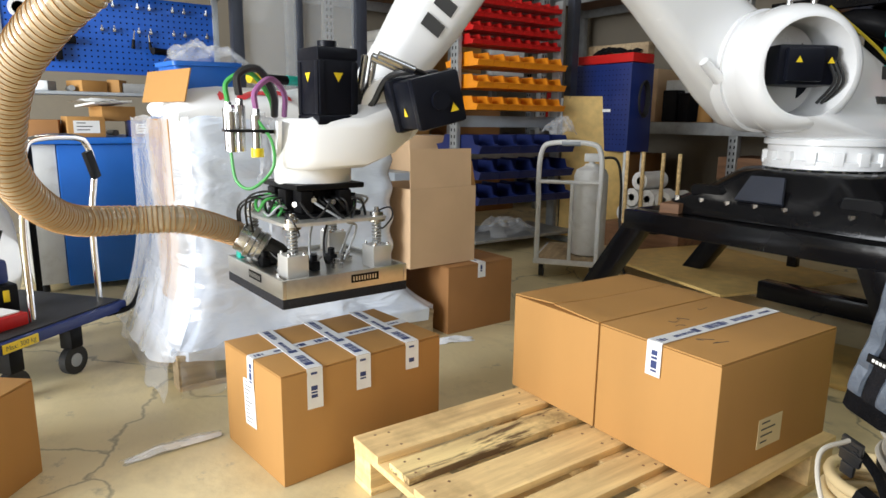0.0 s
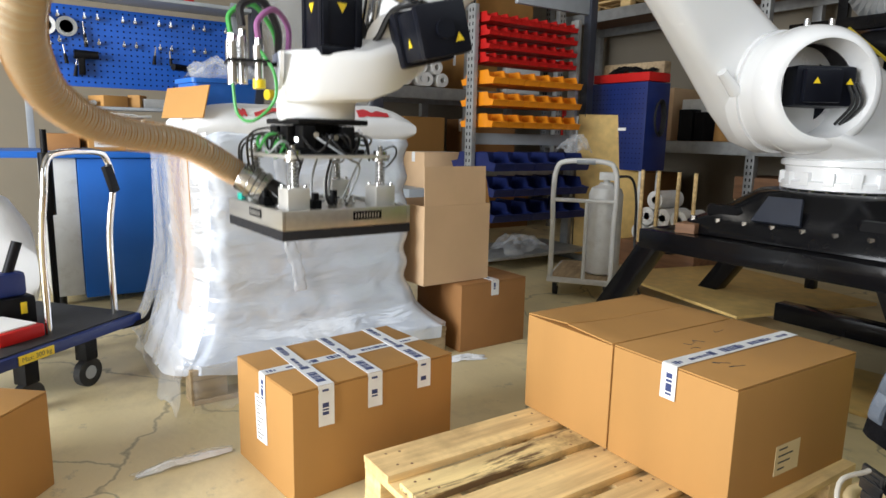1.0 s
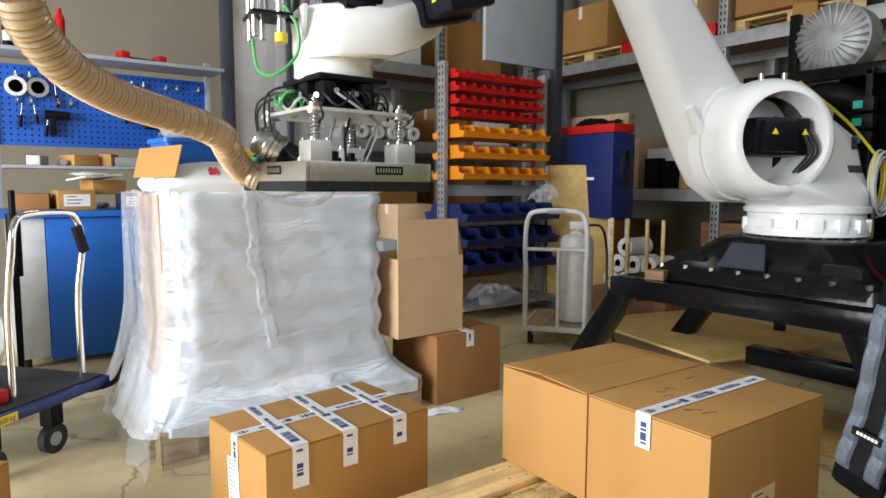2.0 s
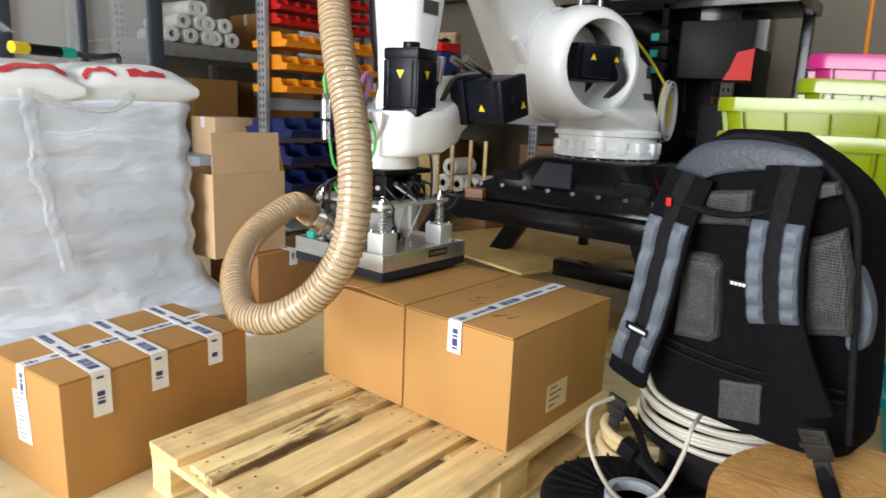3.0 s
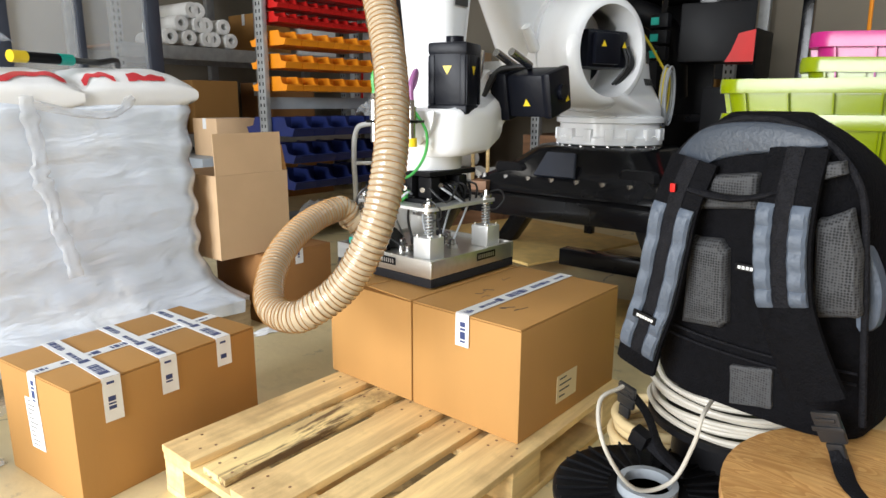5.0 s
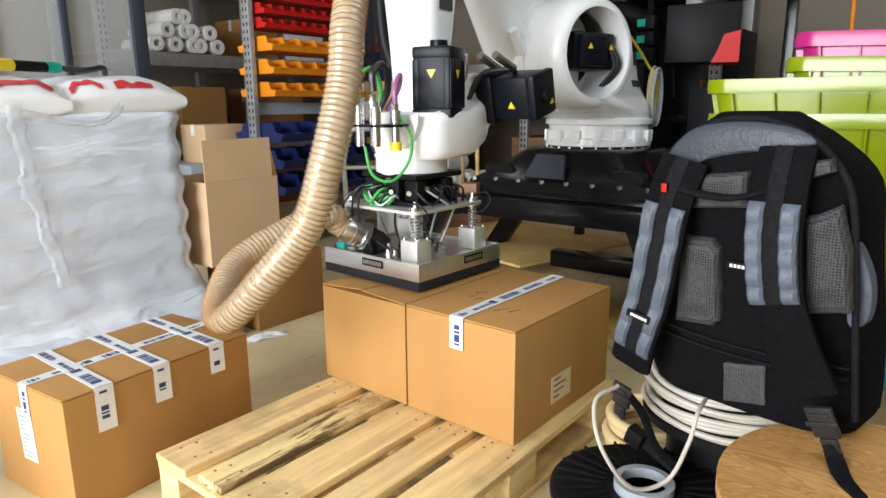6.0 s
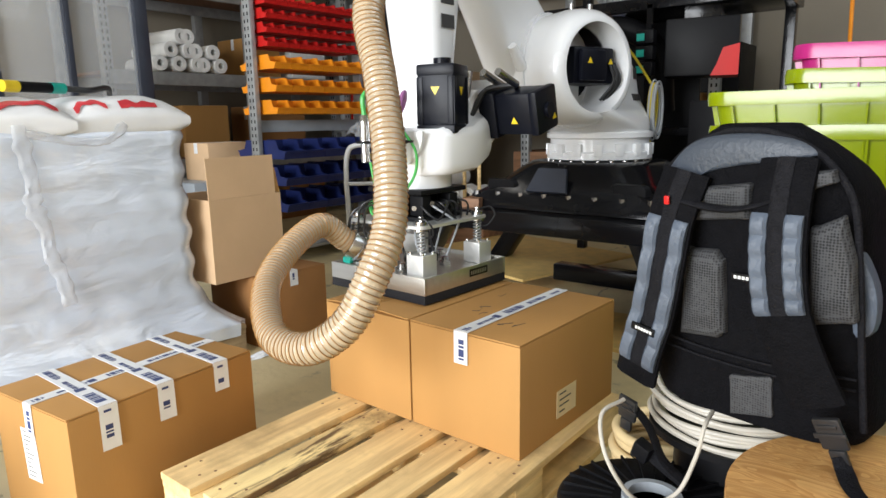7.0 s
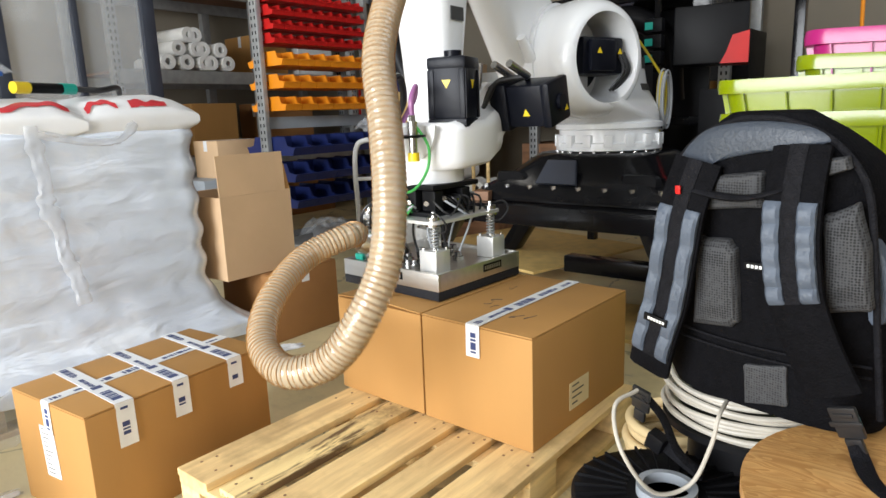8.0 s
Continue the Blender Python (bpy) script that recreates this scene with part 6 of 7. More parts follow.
# ---- glazed partition west of the sacks ----
gp = thing("glass_partition", pose(-3.3, 0, 0), "dark framed glass partition behind the sacks", "partition", kind="")
for y, w in ((0.80, 0.04), (1.28, 0.02), (1.80, 0.05)):
    part("post", box(B(), -0.04, 0.04, y - w, y + w, 0, 4.0, 0.004), M["dark_frame"], gp)
for y0, y1 in ((0.84, 1.26), (1.30, 1.75)):
    pn = part("pane", box(B(), -0.004, 0.004, y0, y1, 0.10, 3.0), M["glass"], gp)
    pn.visible_shadow = False
gq = thing("dark_post", pose(-2.62, 3.55, 0), "black steel post beside the bin rack", "post")
part("post", box(B(), -0.04, 0.04, -0.04, 0.04, 0, 4.0, 0.004), M["dark_frame"], gq)
part("panel", box(B(), -0.02, 0.02, -0.85, -0.04, 2.12, 3.4, 0.004), M["grey"], gq, "grey panel above the bins")

# ---- equipment behind the robot ----
eq = thing("equipment_rack", pose(0.0, 3.35, 0), "black steel rack with control gear behind the robot", "rack")
for x in (-0.55, 0.75):
    part("post", box(B(), x - 0.03, x + 0.03, 0.25, 0.31, 0, 2.2, 0.004), M["black"], eq)
part("top_shelf", box(B(), -0.60, 0.80, -0.25, 0.35, 1.68, 1.75, 0.006), M["black"], eq)
part("mid_shelf", box(B(), -0.60, 0.80, -0.15, 0.35, 0.95, 1.0, 0.006), M["black"], eq)
part("back_panel", box(B(), -0.30, 0.24, 0.30, 0.33, 0.40, 1.68, 0.004), M["black_soft"], eq, "black sheet steel back panel")
part("duct", pipe(B(), [(-0.45, -0.1, 1.55), (-0.1, -0.2, 1.6), (0.1, -0.1, 1.45), (0.12, 0.0, 1.1)], 0.07, 14), M["black_soft"], eq, "thick black duct")
cx_ = thing("control_box", pose(0.36, 3.25, 1.29, 0, 0, 15), "black control box with a red corner", "control box")
part("body", box(B(), -0.19, 0.20, -0.14, 0.14, 0, 0.32, 0.012), M["black_soft"], cx_)
bm = B()
prism(bm, [(0.06, 0.0), (0.205, 0.0), (0.205, 0.17), (0.12, 0.15), (0.09, 0.06)], 0.29, Matrix.Translation((0, 0.145, -0.002)) @ pose(0, 0, 0, 90, 0, 0))
part("corner", bm, M["red"], cx_, "red moulded corner")
part("bracket", box(B(), -0.1, 0.1, -0.05, 0.05, 0.32, 0.41, 0.005), M["black"], cx_)
vb = thing("valve_block", pose(0.12, 3.02, 1.30), "turquoise and black valve block behind the robot", "valve")
for z in (0.0, 0.09, 0.18):
    part("valve", box(B(), -0.05, 0.05, -0.03, 0.03, z, z + 0.075, 0.006), M["black_soft"], vb)
    part("connector", box(B(), -0.045, 0.0, -0.036, -0.03, z + 0.015, z + 0.055), M["turq"], vb)
part("rail", box(B(), -0.015, 0.015, 0.03, 0.05, -0.2, 0.40), M["black"], vb)
part("bracket", box(B(), -0.02, 0.02, 0.03, 0.10, 0.38, 0.41), M["black"], vb)
bl = thing("side_channel_blower", pose(-0.28, 3.75, 1.751), "grey finned blower motor on the equipment rack", "blower")
bm = B()
spin(bm, [(0.0, 0), (0.06, 0.0), (0.07, 0.02), (0.20, 0.03), (0.215, 0.05), (0.215, 0.22), (0.15, 0.26), (0, 0.26)], 40, pose(0, 0, 0.24, 90, 0, 0))
part("casing", bm, M["galv"], bl)
for k in range(26):
    a = 360 * k / 26
    part("fin", box(B(), 0.075, 0.205, -0.004, 0.004, 0.0, 0.03), M["galv"], bl, m=pose(0, -0.235, 0.24, 90, 0, 0) @ pose(0, 0, 0, 0, 0, a) @ pose(0, 0, 0.0, 25, 0, 0))
part("foot", box(B(), -0.15, 0.15, -0.22, 0.0, 0.0, 0.04, 0.004), M["galv"], bl)
bc = thing("dark_cabinet", pose(0.55, 3.2, 0), "dark navy plastic cabinet behind the robot stand", "cabinet")
part("cabinet_body", box(B(), -0.16, 0.20, -0.2, 0.2, 0, 1.15, 0.01), M["black_soft"], bc)
cb_ = thing("orange_cord", pose(0.98, 4.4, 0), "orange cord hanging from the ceiling", "cord")
part("cord", cyl(B(), (0, 0, 0.9), (-0.1, 0, 4.4), 0.013, seg=8), M["orange"], cb_)
part("weight", cyl(B(), (0, 0, 0.86), (0, 0, 0.9), 0.03, seg=8), M["black_soft"], cb_)
ld = thing("ladder", pose(1.55, 4.9, 0, -12, 0, 0), "pale wooden ladder leaning on the wall", "ladder")
for x in (0.0, 0.42):
    part("rail", box(B(), x - 0.025, x + 0.025, -0.015, 0.015, 0.02, 3.2, 0.004), M["pine"], ld)
for k in range(9):
    part("rung", cyl(B(), (0.02, 0, 0.35 + 0.3 * k), (0.40, 0, 0.35 + 0.3 * k), 0.016, seg=10), M["pine"], ld)
load("stored_carton", 0.95, 4.6, 0, 0.5, 0.4, 1.15, "card_pale", "tall pale carton by the wall")
load("stored_crate", 2.2, 4.4, 1.3, 0.9, 0.4, 0.35, "grey", "grey steel crate on a shelf")
load("stored_crate", 2.2, 4.5, 0.0, 1.0, 0.5, 1.298, "dark_frame", "dark steel cabinet by the wall")

solid("white_sheet", box(B(), -0.004, 0.004, -0.13, 0.13, 0, 0.75, 0.002), M["paper"], "white plastic sheet hanging beside the tool panel", "sheet", m=pose(-3.38, -0.80, 1.45, 0, 0, 0))
sp_ = thing("steel_post", pose(-3.40, -0.98, 0), "dark steel post beside the workbench", "post")
part("post", box(B(), -0.04, 0.04, -0.04, 0.04, 0, 4.0, 0.004), M["dark_frame"], sp_)
part("arm", box(B(), 0.04, 0.1, 0.0, 0.32, 2.2, 2.23), M["dark_frame"], sp_)
part("hanger", box(B(), 0.0, 0.03, 0.04, 0.32, 2.19, 2.215), M["dark_frame"], sp_)

rnd = random.Random(77)
for i in range(16):
    y, z = -0.50 + 0.068 * i, 1.201 if i % 2 else 0.926
    x = -3.27 + (0.0 if i % 2 else 0.12)
    w, h = rnd.uniform(0.03, 0.06), rnd.uniform(0.04, 0.11)
    key = rnd.choice(("black_soft", "card", "paper", "galv", "orange", "red", "blue_dark", "steel"))
    t_ = thing("small_part", pose(x, y, z, 0, 0, rnd.uniform(-40, 40)), "small tool or spare part lying on the workbench", "part", "bench clutter")
    if i % 3:
        part("body", box(B(), -w, w, -w * 0.7, w * 0.7, 0, h, 0.004), M[key], t_)
    else:
        part("body", cyl(B(), (-w * 1.5, 0, 0.02), (w * 1.5, 0, 0.02), 0.018, seg=12), M[key], t_)
for i in range(26):
    lvl = rnd.choice((1.066, 1.066, 2.654))
    x = -4.4 + 0.18 * i
    if -1.95 < x < -1.78:
        continue
    w, h = rnd.uniform(0.06, 0.13), rnd.uniform(0.12, 0.34)
    key = rnd.choice(("black_soft", "card_dark", "white_old", "wood_brown", "blue_dark", "galv", "card", "red"))
    t_ = thing("stored_part", pose(x, 5.06 if lvl < 2 else 5.04, lvl if lvl < 2 else 2.5035, 0, 0, rnd.uniform(-12, 12)), "machine part stored on the pallet racking", "part", "racked parts")
    if lvl > 2:
        part("body", box(B(), -w, w, -0.03, 0.03, 0, 0.14, 0.006), M[key], t_)
    elif i % 3:
        part("body", box(B(), -w, w, -0.1, 0.08, 0, h, 0.008), M[key], t_)
    else:
        part("body", cyl(B(), (0, 0, 0), (0, 0, h), w * 0.8, w * 0.7, 18), M[key], t_)


# ---- the near corner: drums, backpack, tubs ----
dk = thing("cable_drum", pose(1.645, 0.335, -0.03), "wooden cable drum with a plywood flange", "cable drum")
part("flange", cyl(B(), (0, 0, 0.478), (0, 0, 0.50), 0.292, seg=64), M["ply"], dk, "varnished round plywood top")
part("core", cyl(B(), (0, 0, 0.022), (0, 0, 0.478), 0.16, seg=32), M["card_dark"], dk)
part("flange", cyl(B(), (0, 0, 0.03), (0, 0, 0.052), 0.292, seg=64), M["ply"], dk)
sp = thing("plastic_reel", pose(1.175, 0.46, 0), "black plastic cable reel with ribbed flanges", "reel")
bm = B()
spin(bm, [(0.058, 0.262), (0.075, 0.266), (0.19, 0.262), (0.197, 0.258), (0.197, 0.246), (0.19, 0.242), (0.058, 0.246), (0.058, 0.262)], 56)
part("flange", bm, M["black_soft"], sp)
for k in range(30):
    part("rib", box(B(), 0.082, 0.19, -0.0022, 0.0022, 0.262, 0.270), M["black_soft"], sp, m=pose(0, 0, 0, 0, 0, 12 * k))
bm = B()
spin(bm, [(0.048, 0.0), (0.058, 0.0), (0.062, 0.27), (0.062, 0.285), (0.048, 0.285), (0.044, 0.02)], 36)
part("hub", bm, M["grey"], sp, "grey hollow hub")
bm = B()
spin(bm, [(0.058, 0.0), (0.197, 0.0), (0.197, 0.016), (0.058, 0.016), (0.058, 0.0)], 56)
part("flange", bm, M["black_soft"], sp)
bm = B()
spin(bm, [(0.06, 0.017), (0.15, 0.017), (0.15, 0.24), (0.06, 0.24), (0.06, 0.017)], 40)
part("winding", bm, M["black_wire"], sp)
cl = thing("cable_spool", pose(1.26, 0.745, 0), "spool of white cable on a black core", "cable spool")
bm = B()
spin(bm, [(0.0, 0.0), (0.19, 0.0), (0.19, 0.03), (0.13, 0.035), (0.13, 0.34), (0.19, 0.345), (0.19, 0.36), (0.0, 0.36)], 44)
part("core", bm, M["black_soft"], cl)
for k in range(10):
    bm = B()
    r_ = 0.175 + 0.010 * math.sin(k * 2.1)
    pts = [(r_ * math.cos(a) + 0.006 * math.sin(3 * a + k), r_ * math.sin(a), 0.366 + 0.0095 * k + 0.004 * math.sin(2 * a + k)) for a in (2 * math.pi * i / 20 for i in range(21))]
    pipe(bm, pts, 0.0065, 8, 3)
    part("cable_turn", bm, M["white_wire"], cl)
hs = thing("beige_hose_coil", pose(1.03, 0.93, 0), "beige hose coiled on the floor behind the pallet", "hose")
for k in range(8):
    bm = B()
    r_ = 0.115 + 0.008 * (k % 3)
    pipe(bm, [(r_ * math.cos(a), r_ * math.sin(a), 0.014 + 0.026 * k) for a in (2 * math.pi * i / 20 for i in range(21))], 0.0145, 10, 3)
    part("hose_turn", bm, M["beige_wire"], hs)
lw = thing("loose_wire", pose(1.08, 0.66, 0), "tangle of thin dark wires beside the reel", "wire")
bm = B()
rnd = random.Random(17)
for k in range(9):
    pts = [(0.06 * rnd.uniform(-1, 1), 0.08 * rnd.uniform(-1, 1), 0.02 + 0.03 * i + rnd.uniform(0, 0.02)) for i in range(7)]
    pipe(bm, pts, 0.0018, 5, 6)
tagged(part("wires", bm, M["black_wire"], lw), kind="stuff")
part("ground", cyl(B(), (0, 0, 0), (0, 0, 0.02), 0.05, seg=16), M["black_wire"], lw)
lp = thing("charging_cable", pose(0, 0, 0), "white cord looped from the backpack over the reel", "cord")
part("cord", pipe(B(), [(1.11, 0.45, 0.485), (1.091, 0.382, 0.47), (1.126, 0.34, 0.40), (1.172, 0.394, 0.30), (1.224, 0.457, 0.305), (1.259, 0.461, 0.40), (1.268, 0.47, 0.46), (1.265, 0.54, 0.47)], 0.0045, 8), M["white_wire"], lp)

# backpack: its straps face the camera
BP = pose(1.318, 0.52, 0.472, 6, 0, -12)
bk = thing("backpack", BP, "black and grey nylon backpack standing on the cable drum", "backpack")


def bp_half(z):
    """Half width of the pack at a height."""
    k = max(0.0, min(1.0, z / 0.56))
    return 0.216 - 0.045 * k - 0.085 * max(0, (k - 0.74) / 0.26) ** 2.0


def superring(hw, y0, y1, z, n=36, e=3.2, dz=0.0):
    pts = []
    for i in range(n):
        a = 2 * math.pi * i / n
        c, s = math.cos(a), math.sin(a)
        x = hw * math.copysign(abs(c) ** (2 / e), c)
        y = (y0 + y1) / 2 + (y1 - y0) / 2 * math.copysign(abs(s) ** (2 / e), s)
        pts.append((x, y, z + dz * (y - y0)))
    return pts


bm = B()
secs = []
for i in range(25):
    k = i / 24
    z = 0.56 * k
    hw = bp_half(z) * (0.93 if i == 0 else 1)
    dep = 0.20 + 0.05 * math.sin(math.pi * min(1, k * 1.1)) - 0.11 * max(0, (k - 0.75) / 0.25) ** 2
    secs.append(superring(hw + 0.004 * math.sin(9 * k), 0.0 + 0.02 * max(0, (k - 0.85) / 0.15) ** 2, dep, z))
secs.append(superring(bp_half(0.56) * 0.8, 0.03, 0.08, 0.572))
loft(bm, secs)
part("body", bm, M["nylon"], bk)


def panel(name, outline, thick, key, y=-0.004, label="", puff=0.0):
    """A padded patch on the back of the pack, outline in x, z."""
    bm = B()
    cx = sum(p[0] for p in outline) / len(outline)
    cz = sum(p[1] for p in outline) / len(outline)
    ring = [smooth_line([(x, 0, z) for x, z in outline + outline[:1]], 4)][0][:-1]
    def rings(f, yy):
        return [(cx + (p.x - cx) * f, yy, cz + (p.z - cz) * f) for p in ring]
    loft(bm, [rings(1.0, y + 0.006), rings(1.0, y - thick * 0.4), rings(0.95, y - thick * 0.85), rings(0.8, y - thick - puff * 0.6), rings(0.4, y - thick - puff), rings(0.05, y - thick - puff)])
    return part(name, bm, M[key], bk, label)


def quad(pts, n=4):
    """A patch outline with square corners, as close points along its sides."""
    return [(a[0] + (b[0] - a[0]) * k / n, a[1] + (b[1] - a[1]) * k / n) for a, b in zip(pts, pts[1:] + pts[:1]) for k in range(n)]


panel("back_pad", quad([(-0.118, 0.160), (-0.040, 0.168), (-0.024, 0.185), (-0.030, 0.325), (-0.045, 0.345), (-0.105, 0.340)]), 0.014, "meshnet", label="grey mesh back pad", puff=0.008)
panel("back_pad", quad([(0.125, 0.235), (0.196, 0.255), (0.188, 0.36), (0.168, 0.432), (0.118, 0.405)]), 0.014, "meshnet", label="grey mesh back pad", puff=0.008)
panel("top_pad", quad([(-0.092, 0.398), (0.017, 0.412), (0.016, 0.476), (-0.090, 0.462)]), 0.010, "meshnet", label="grey mesh upper pad", puff=0.005)
panel("top_pad", quad([(0.114, 0.470), (0.154, 0.486), (0.150, 0.506), (0.114, 0.500)]), 0.010, "meshnet", puff=0.004)
panel("mesh_window", quad([(-0.014, 0.012), (0.066, 0.032), (0.062, 0.112), (-0.016, 0.094)]), 0.004, "meshnet", label="small speckled mesh patch")
panel("crown", [(-0.168, 0.440), (-0.155, 0.485), (-0.122, 0.528), (-0.08, 0.553), (0.0, 0.562), (0.08, 0.553), (0.118, 0.53), (0.09, 0.518), (0.0, 0.506), (-0.07, 0.488), (-0.13, 0.452)], 0.010, "pad_grey_shaded", y=0.010, label="padded grey blue crown", puff=0.008)
part("piping", pipe(B(), [(bp_half(z) * s * 1.0, 0.012, z) for s, z in [(-1, 0.05), (-1, 0.2), (-1, 0.35), (-1, 0.46), (-0.97, 0.53), (-0.5, 0.562), (0, 0.566), (0.5, 0.562), (0.97, 0.53), (1, 0.46), (1, 0.35), (1, 0.2), (1, 0.05)]], 0.006, 8), M["webbing"], bk)
part("haul_loop", pipe(B(), [(-0.15, -0.012, 0.455), (-0.09, -0.035, 0.44), (0.0, -0.045, 0.435), (0.08, -0.04, 0.46), (0.11, -0.015, 0.49)], 0.014, 8, flat=0.4), M["webbing"], bk, "black webbing haul loop")
panel("side_pocket", [(0.165, 0.20), (0.205, 0.22), (0.205, 0.30), (0.168, 0.36)], 0.02, "pad_grey", y=0.06, label="grey side pocket")
bm = B()
for z in (0.15, 0.13):
    pipe(bm, [(-0.2, -0.002, z), (-0.07, -0.006, z - 0.012), (0.07, -0.006, z - 0.012), (0.2, -0.002, z)], 0.0025, 6)
part("seam", bm, M["webbing"], bk)


def strap(xs, name, ends):
    """A shoulder strap: black band, grey quilted pads either side, webbing down the middle."""
    st_ = new(name)
    st_.parent = bk
    st_["label"] = "padded shoulder strap with grey quilting"
    line = smooth_line(xs, 10)
    half = 0.046

    def band(u0, u1, y_off, thick, key, nm, s0, s1, quilt=0.0, lab=""):
        bm, secs = B(), []
        a, b = int(s0 * (len(line) - 1)), int(s1 * (len(line) - 1))
        for i in range(a, b + 1):
            p = line[i]
            d = (line[min(i + 1, len(line) - 1)] - line[max(i - 1, 0)]).normalized()
            sx = Vector((-d.z, 0, d.x)).normalized()
            if sx.x < 0:
                sx = -sx
            nrm = Vector((0, -1, 0))
            nrm = (nrm - d * nrm.dot(d)).normalized()
            q = thick * (1 + quilt * abs(math.sin(math.pi * (i - a) / max(1, (b - a)) * 5)) ** 0.5 - quilt * 0.5)
            e = 0.16 * (u1 - u0)
            secs.append([tuple(p + sx * u + nrm * (y_off + h)) for u, h in ((u0, 0), (u0, q * 0.6), (u0 + e, q), (u1 - e, q), (u1, q * 0.6), (u1, 0))])
        loft(bm, secs)
        return part(nm, bm, M[key], st_, lab)

    band(-half, half, 0.0, 0.016, "nylon", "band", 0.0, 1.0)
    for u0, u1 in ((-half + 0.004, -0.0135), (0.0135, half - 0.004)):
        band(u0, u1, 0.014, 0.010, "pad_grey", "quilting", 0.22, ends, 0.9, "grey blue quilted pad")
    band(-0.0145, 0.0145, 0.0145, 0.006, "webbing", "webbing", 0.0, ends)
    return st_


s1 = strap([(-0.100, -0.010, 0.492), (-0.117, -0.035, 0.415), (-0.130, -0.048, 0.32), (-0.150, -0.050, 0.217), (-0.177, -0.050, 0.133), (-0.200, -0.045, 0.05)], "shoulder_strap", 0.90)
s2 = strap([(0.082, -0.006, 0.520), (0.084, -0.035, 0.455), (0.086, -0.050, 0.385), (0.092, -0.055, 0.32), (0.102, -0.055, 0.26), (0.130, -0.055, 0.185), (0.163, -0.050, 0.112)], "shoulder_strap", 0.66)
tg = part("tag", box(B(), -0.026, 0.026, -0.004, 0, -0.008, 0.008, 0.001), M["black_soft"], bk, "small black maker tag", m=pose(-0.160, -0.079, 0.180, 0, 10, 0))
bm = B()
for k in range(6):
    box(bm, -0.016 + 0.0065 * k, -0.0115 + 0.0065 * k, -0.0048, -0.004, -0.003, 0.003)
part("maker_mark", bm, M["paper"], tg)
tg = part("tag", box(B(), -0.02, 0.02, -0.004, 0, -0.007, 0.007, 0.001), M["black_soft"], bk, "small black maker tag", m=pose(0.008, -0.014, 0.302))
bm = B()
for k in range(4):
    box(bm, -0.014 + 0.0075 * k, -0.009 + 0.0075 * k, -0.0048, -0.004, -0.003, 0.003)
part("maker_mark", bm, M["paper"], tg)
part("red_tab", box(B(), -0.005, 0.005, -0.004, 0, -0.008, 0.008, 0.001), M["red"], bk, "small red tab", m=pose(-0.118, -0.056, 0.445))
for x, z, y in ((-0.219, -0.03, -0.05), (0.184, 0.068, -0.05)):
    b_ = B()
    box(b_, -0.022, 0.022, -0.010, 0.0, -0.03, 0.03, 0.004)
    box(b_, -0.026, 0.026, -0.013, -0.009, -0.006, 0.004, 0.002)
    box(b_, -0.016, 0.016, -0.013, -0.009, 0.012, 0.020, 0.002)
    bolt = box(b_, -0.014, 0.014, -0.012, -0.002, -0.062, -0.030, 0.004)
    part("buckle", b_, M["buckle"], bk, "black plastic strap buckle", m=pose(x, y, z, 10, 12 if x < 0 else -18, 0))
part("strap_tail", pipe(B(), [(-0.215, -0.05, -0.02), (-0.17, -0.05, -0.06), (-0.13, -0.06, -0.12), (-0.08, -0.05, -0.16), (-0.12, -0.03, -0.17), (-0.19, -0.02, -0.15)], 0.013, 8, flat=0.15), M["webbing"], bk, "loose black webbing tail")
part("strap_tail", pipe(B(), [(0.200, -0.055, 0.03), (0.212, -0.065, 0.012), (0.25, -0.12, 0.012), (0.33, -0.17, 0.01)], 0.016, 8, flat=0.15), M["webbing"], bk, "loose black webbing tail")
part("strap_end", box(B(), -0.02, 0.02, -0.015, 0.015, -0.02, 0.02, 0.004), M["black_soft"], bk, "black strap adjuster", m=pose(-0.20, -0.03, -0.14, 0, 20, 0))


# ---- plastic tubs ----
def tub(name, m, w, d, h, key, label, ribs=7, taper=0.86, open_top=True):
    t = thing(name, m, label, "tub", "stacked tubs")
    bm = B()
    k = taper
    prof = [(k, 0.0), (0.5 * (1 + k), h * 0.5), (1.0, h - 0.05), (1.0, h - 0.045)]
    secs = [[(x * f, y * f, z) for x, y in rrect(w, d, 0.06, 6)] for f, z in prof]
    secs += [[(x, y, z) for x, y in rrect(w + e, d + e, 0.07, 6)] for e, z in ((0.05, h - 0.045), (0.055, h - 0.02), (0.05, h), (0.02, h), (-0.01, h - 0.02))]
    secs += [[(x * f, y * f, z) for x, y in rrect(w - 0.012, d - 0.012, 0.06, 6)] for f, z in ((1.0, h - 0.05), (k, 0.008))]
    loft(bm, secs)
    part("shell", bm, M[key], t)
    for i in range(ribs):
        x = -w / 2 + w * (i + 0.5) / ribs
        bm = B()
        loft(bm, [[(x * f + u, -d / 2 * f - v, z) for u, v in ((-0.0035, -0.01), (0.0035, -0.01), (0.0025, 0.020), (-0.0025, 0.020))] for f, z in ((k + (1 - k) * 0.45, h * 0.45), (1.0, h - 0.046))])
        part("rib", bm, M[key], t)
        if i < 4:
            y = -d / 2 + d * (i + 0.5) / 4
            bm = B()
            loft(bm, [[(-w / 2 * f - v, y * f + u, z) for u, v in ((-0.0035, -0.01), (0.0035, -0.01), (0.0025, 0.020), (-0.0025, 0.020))] for f, z in ((k + (1 - k) * 0.45, h * 0.45), (1.0, h - 0.046))])
            part("rib", bm, M[key], t)
    return t


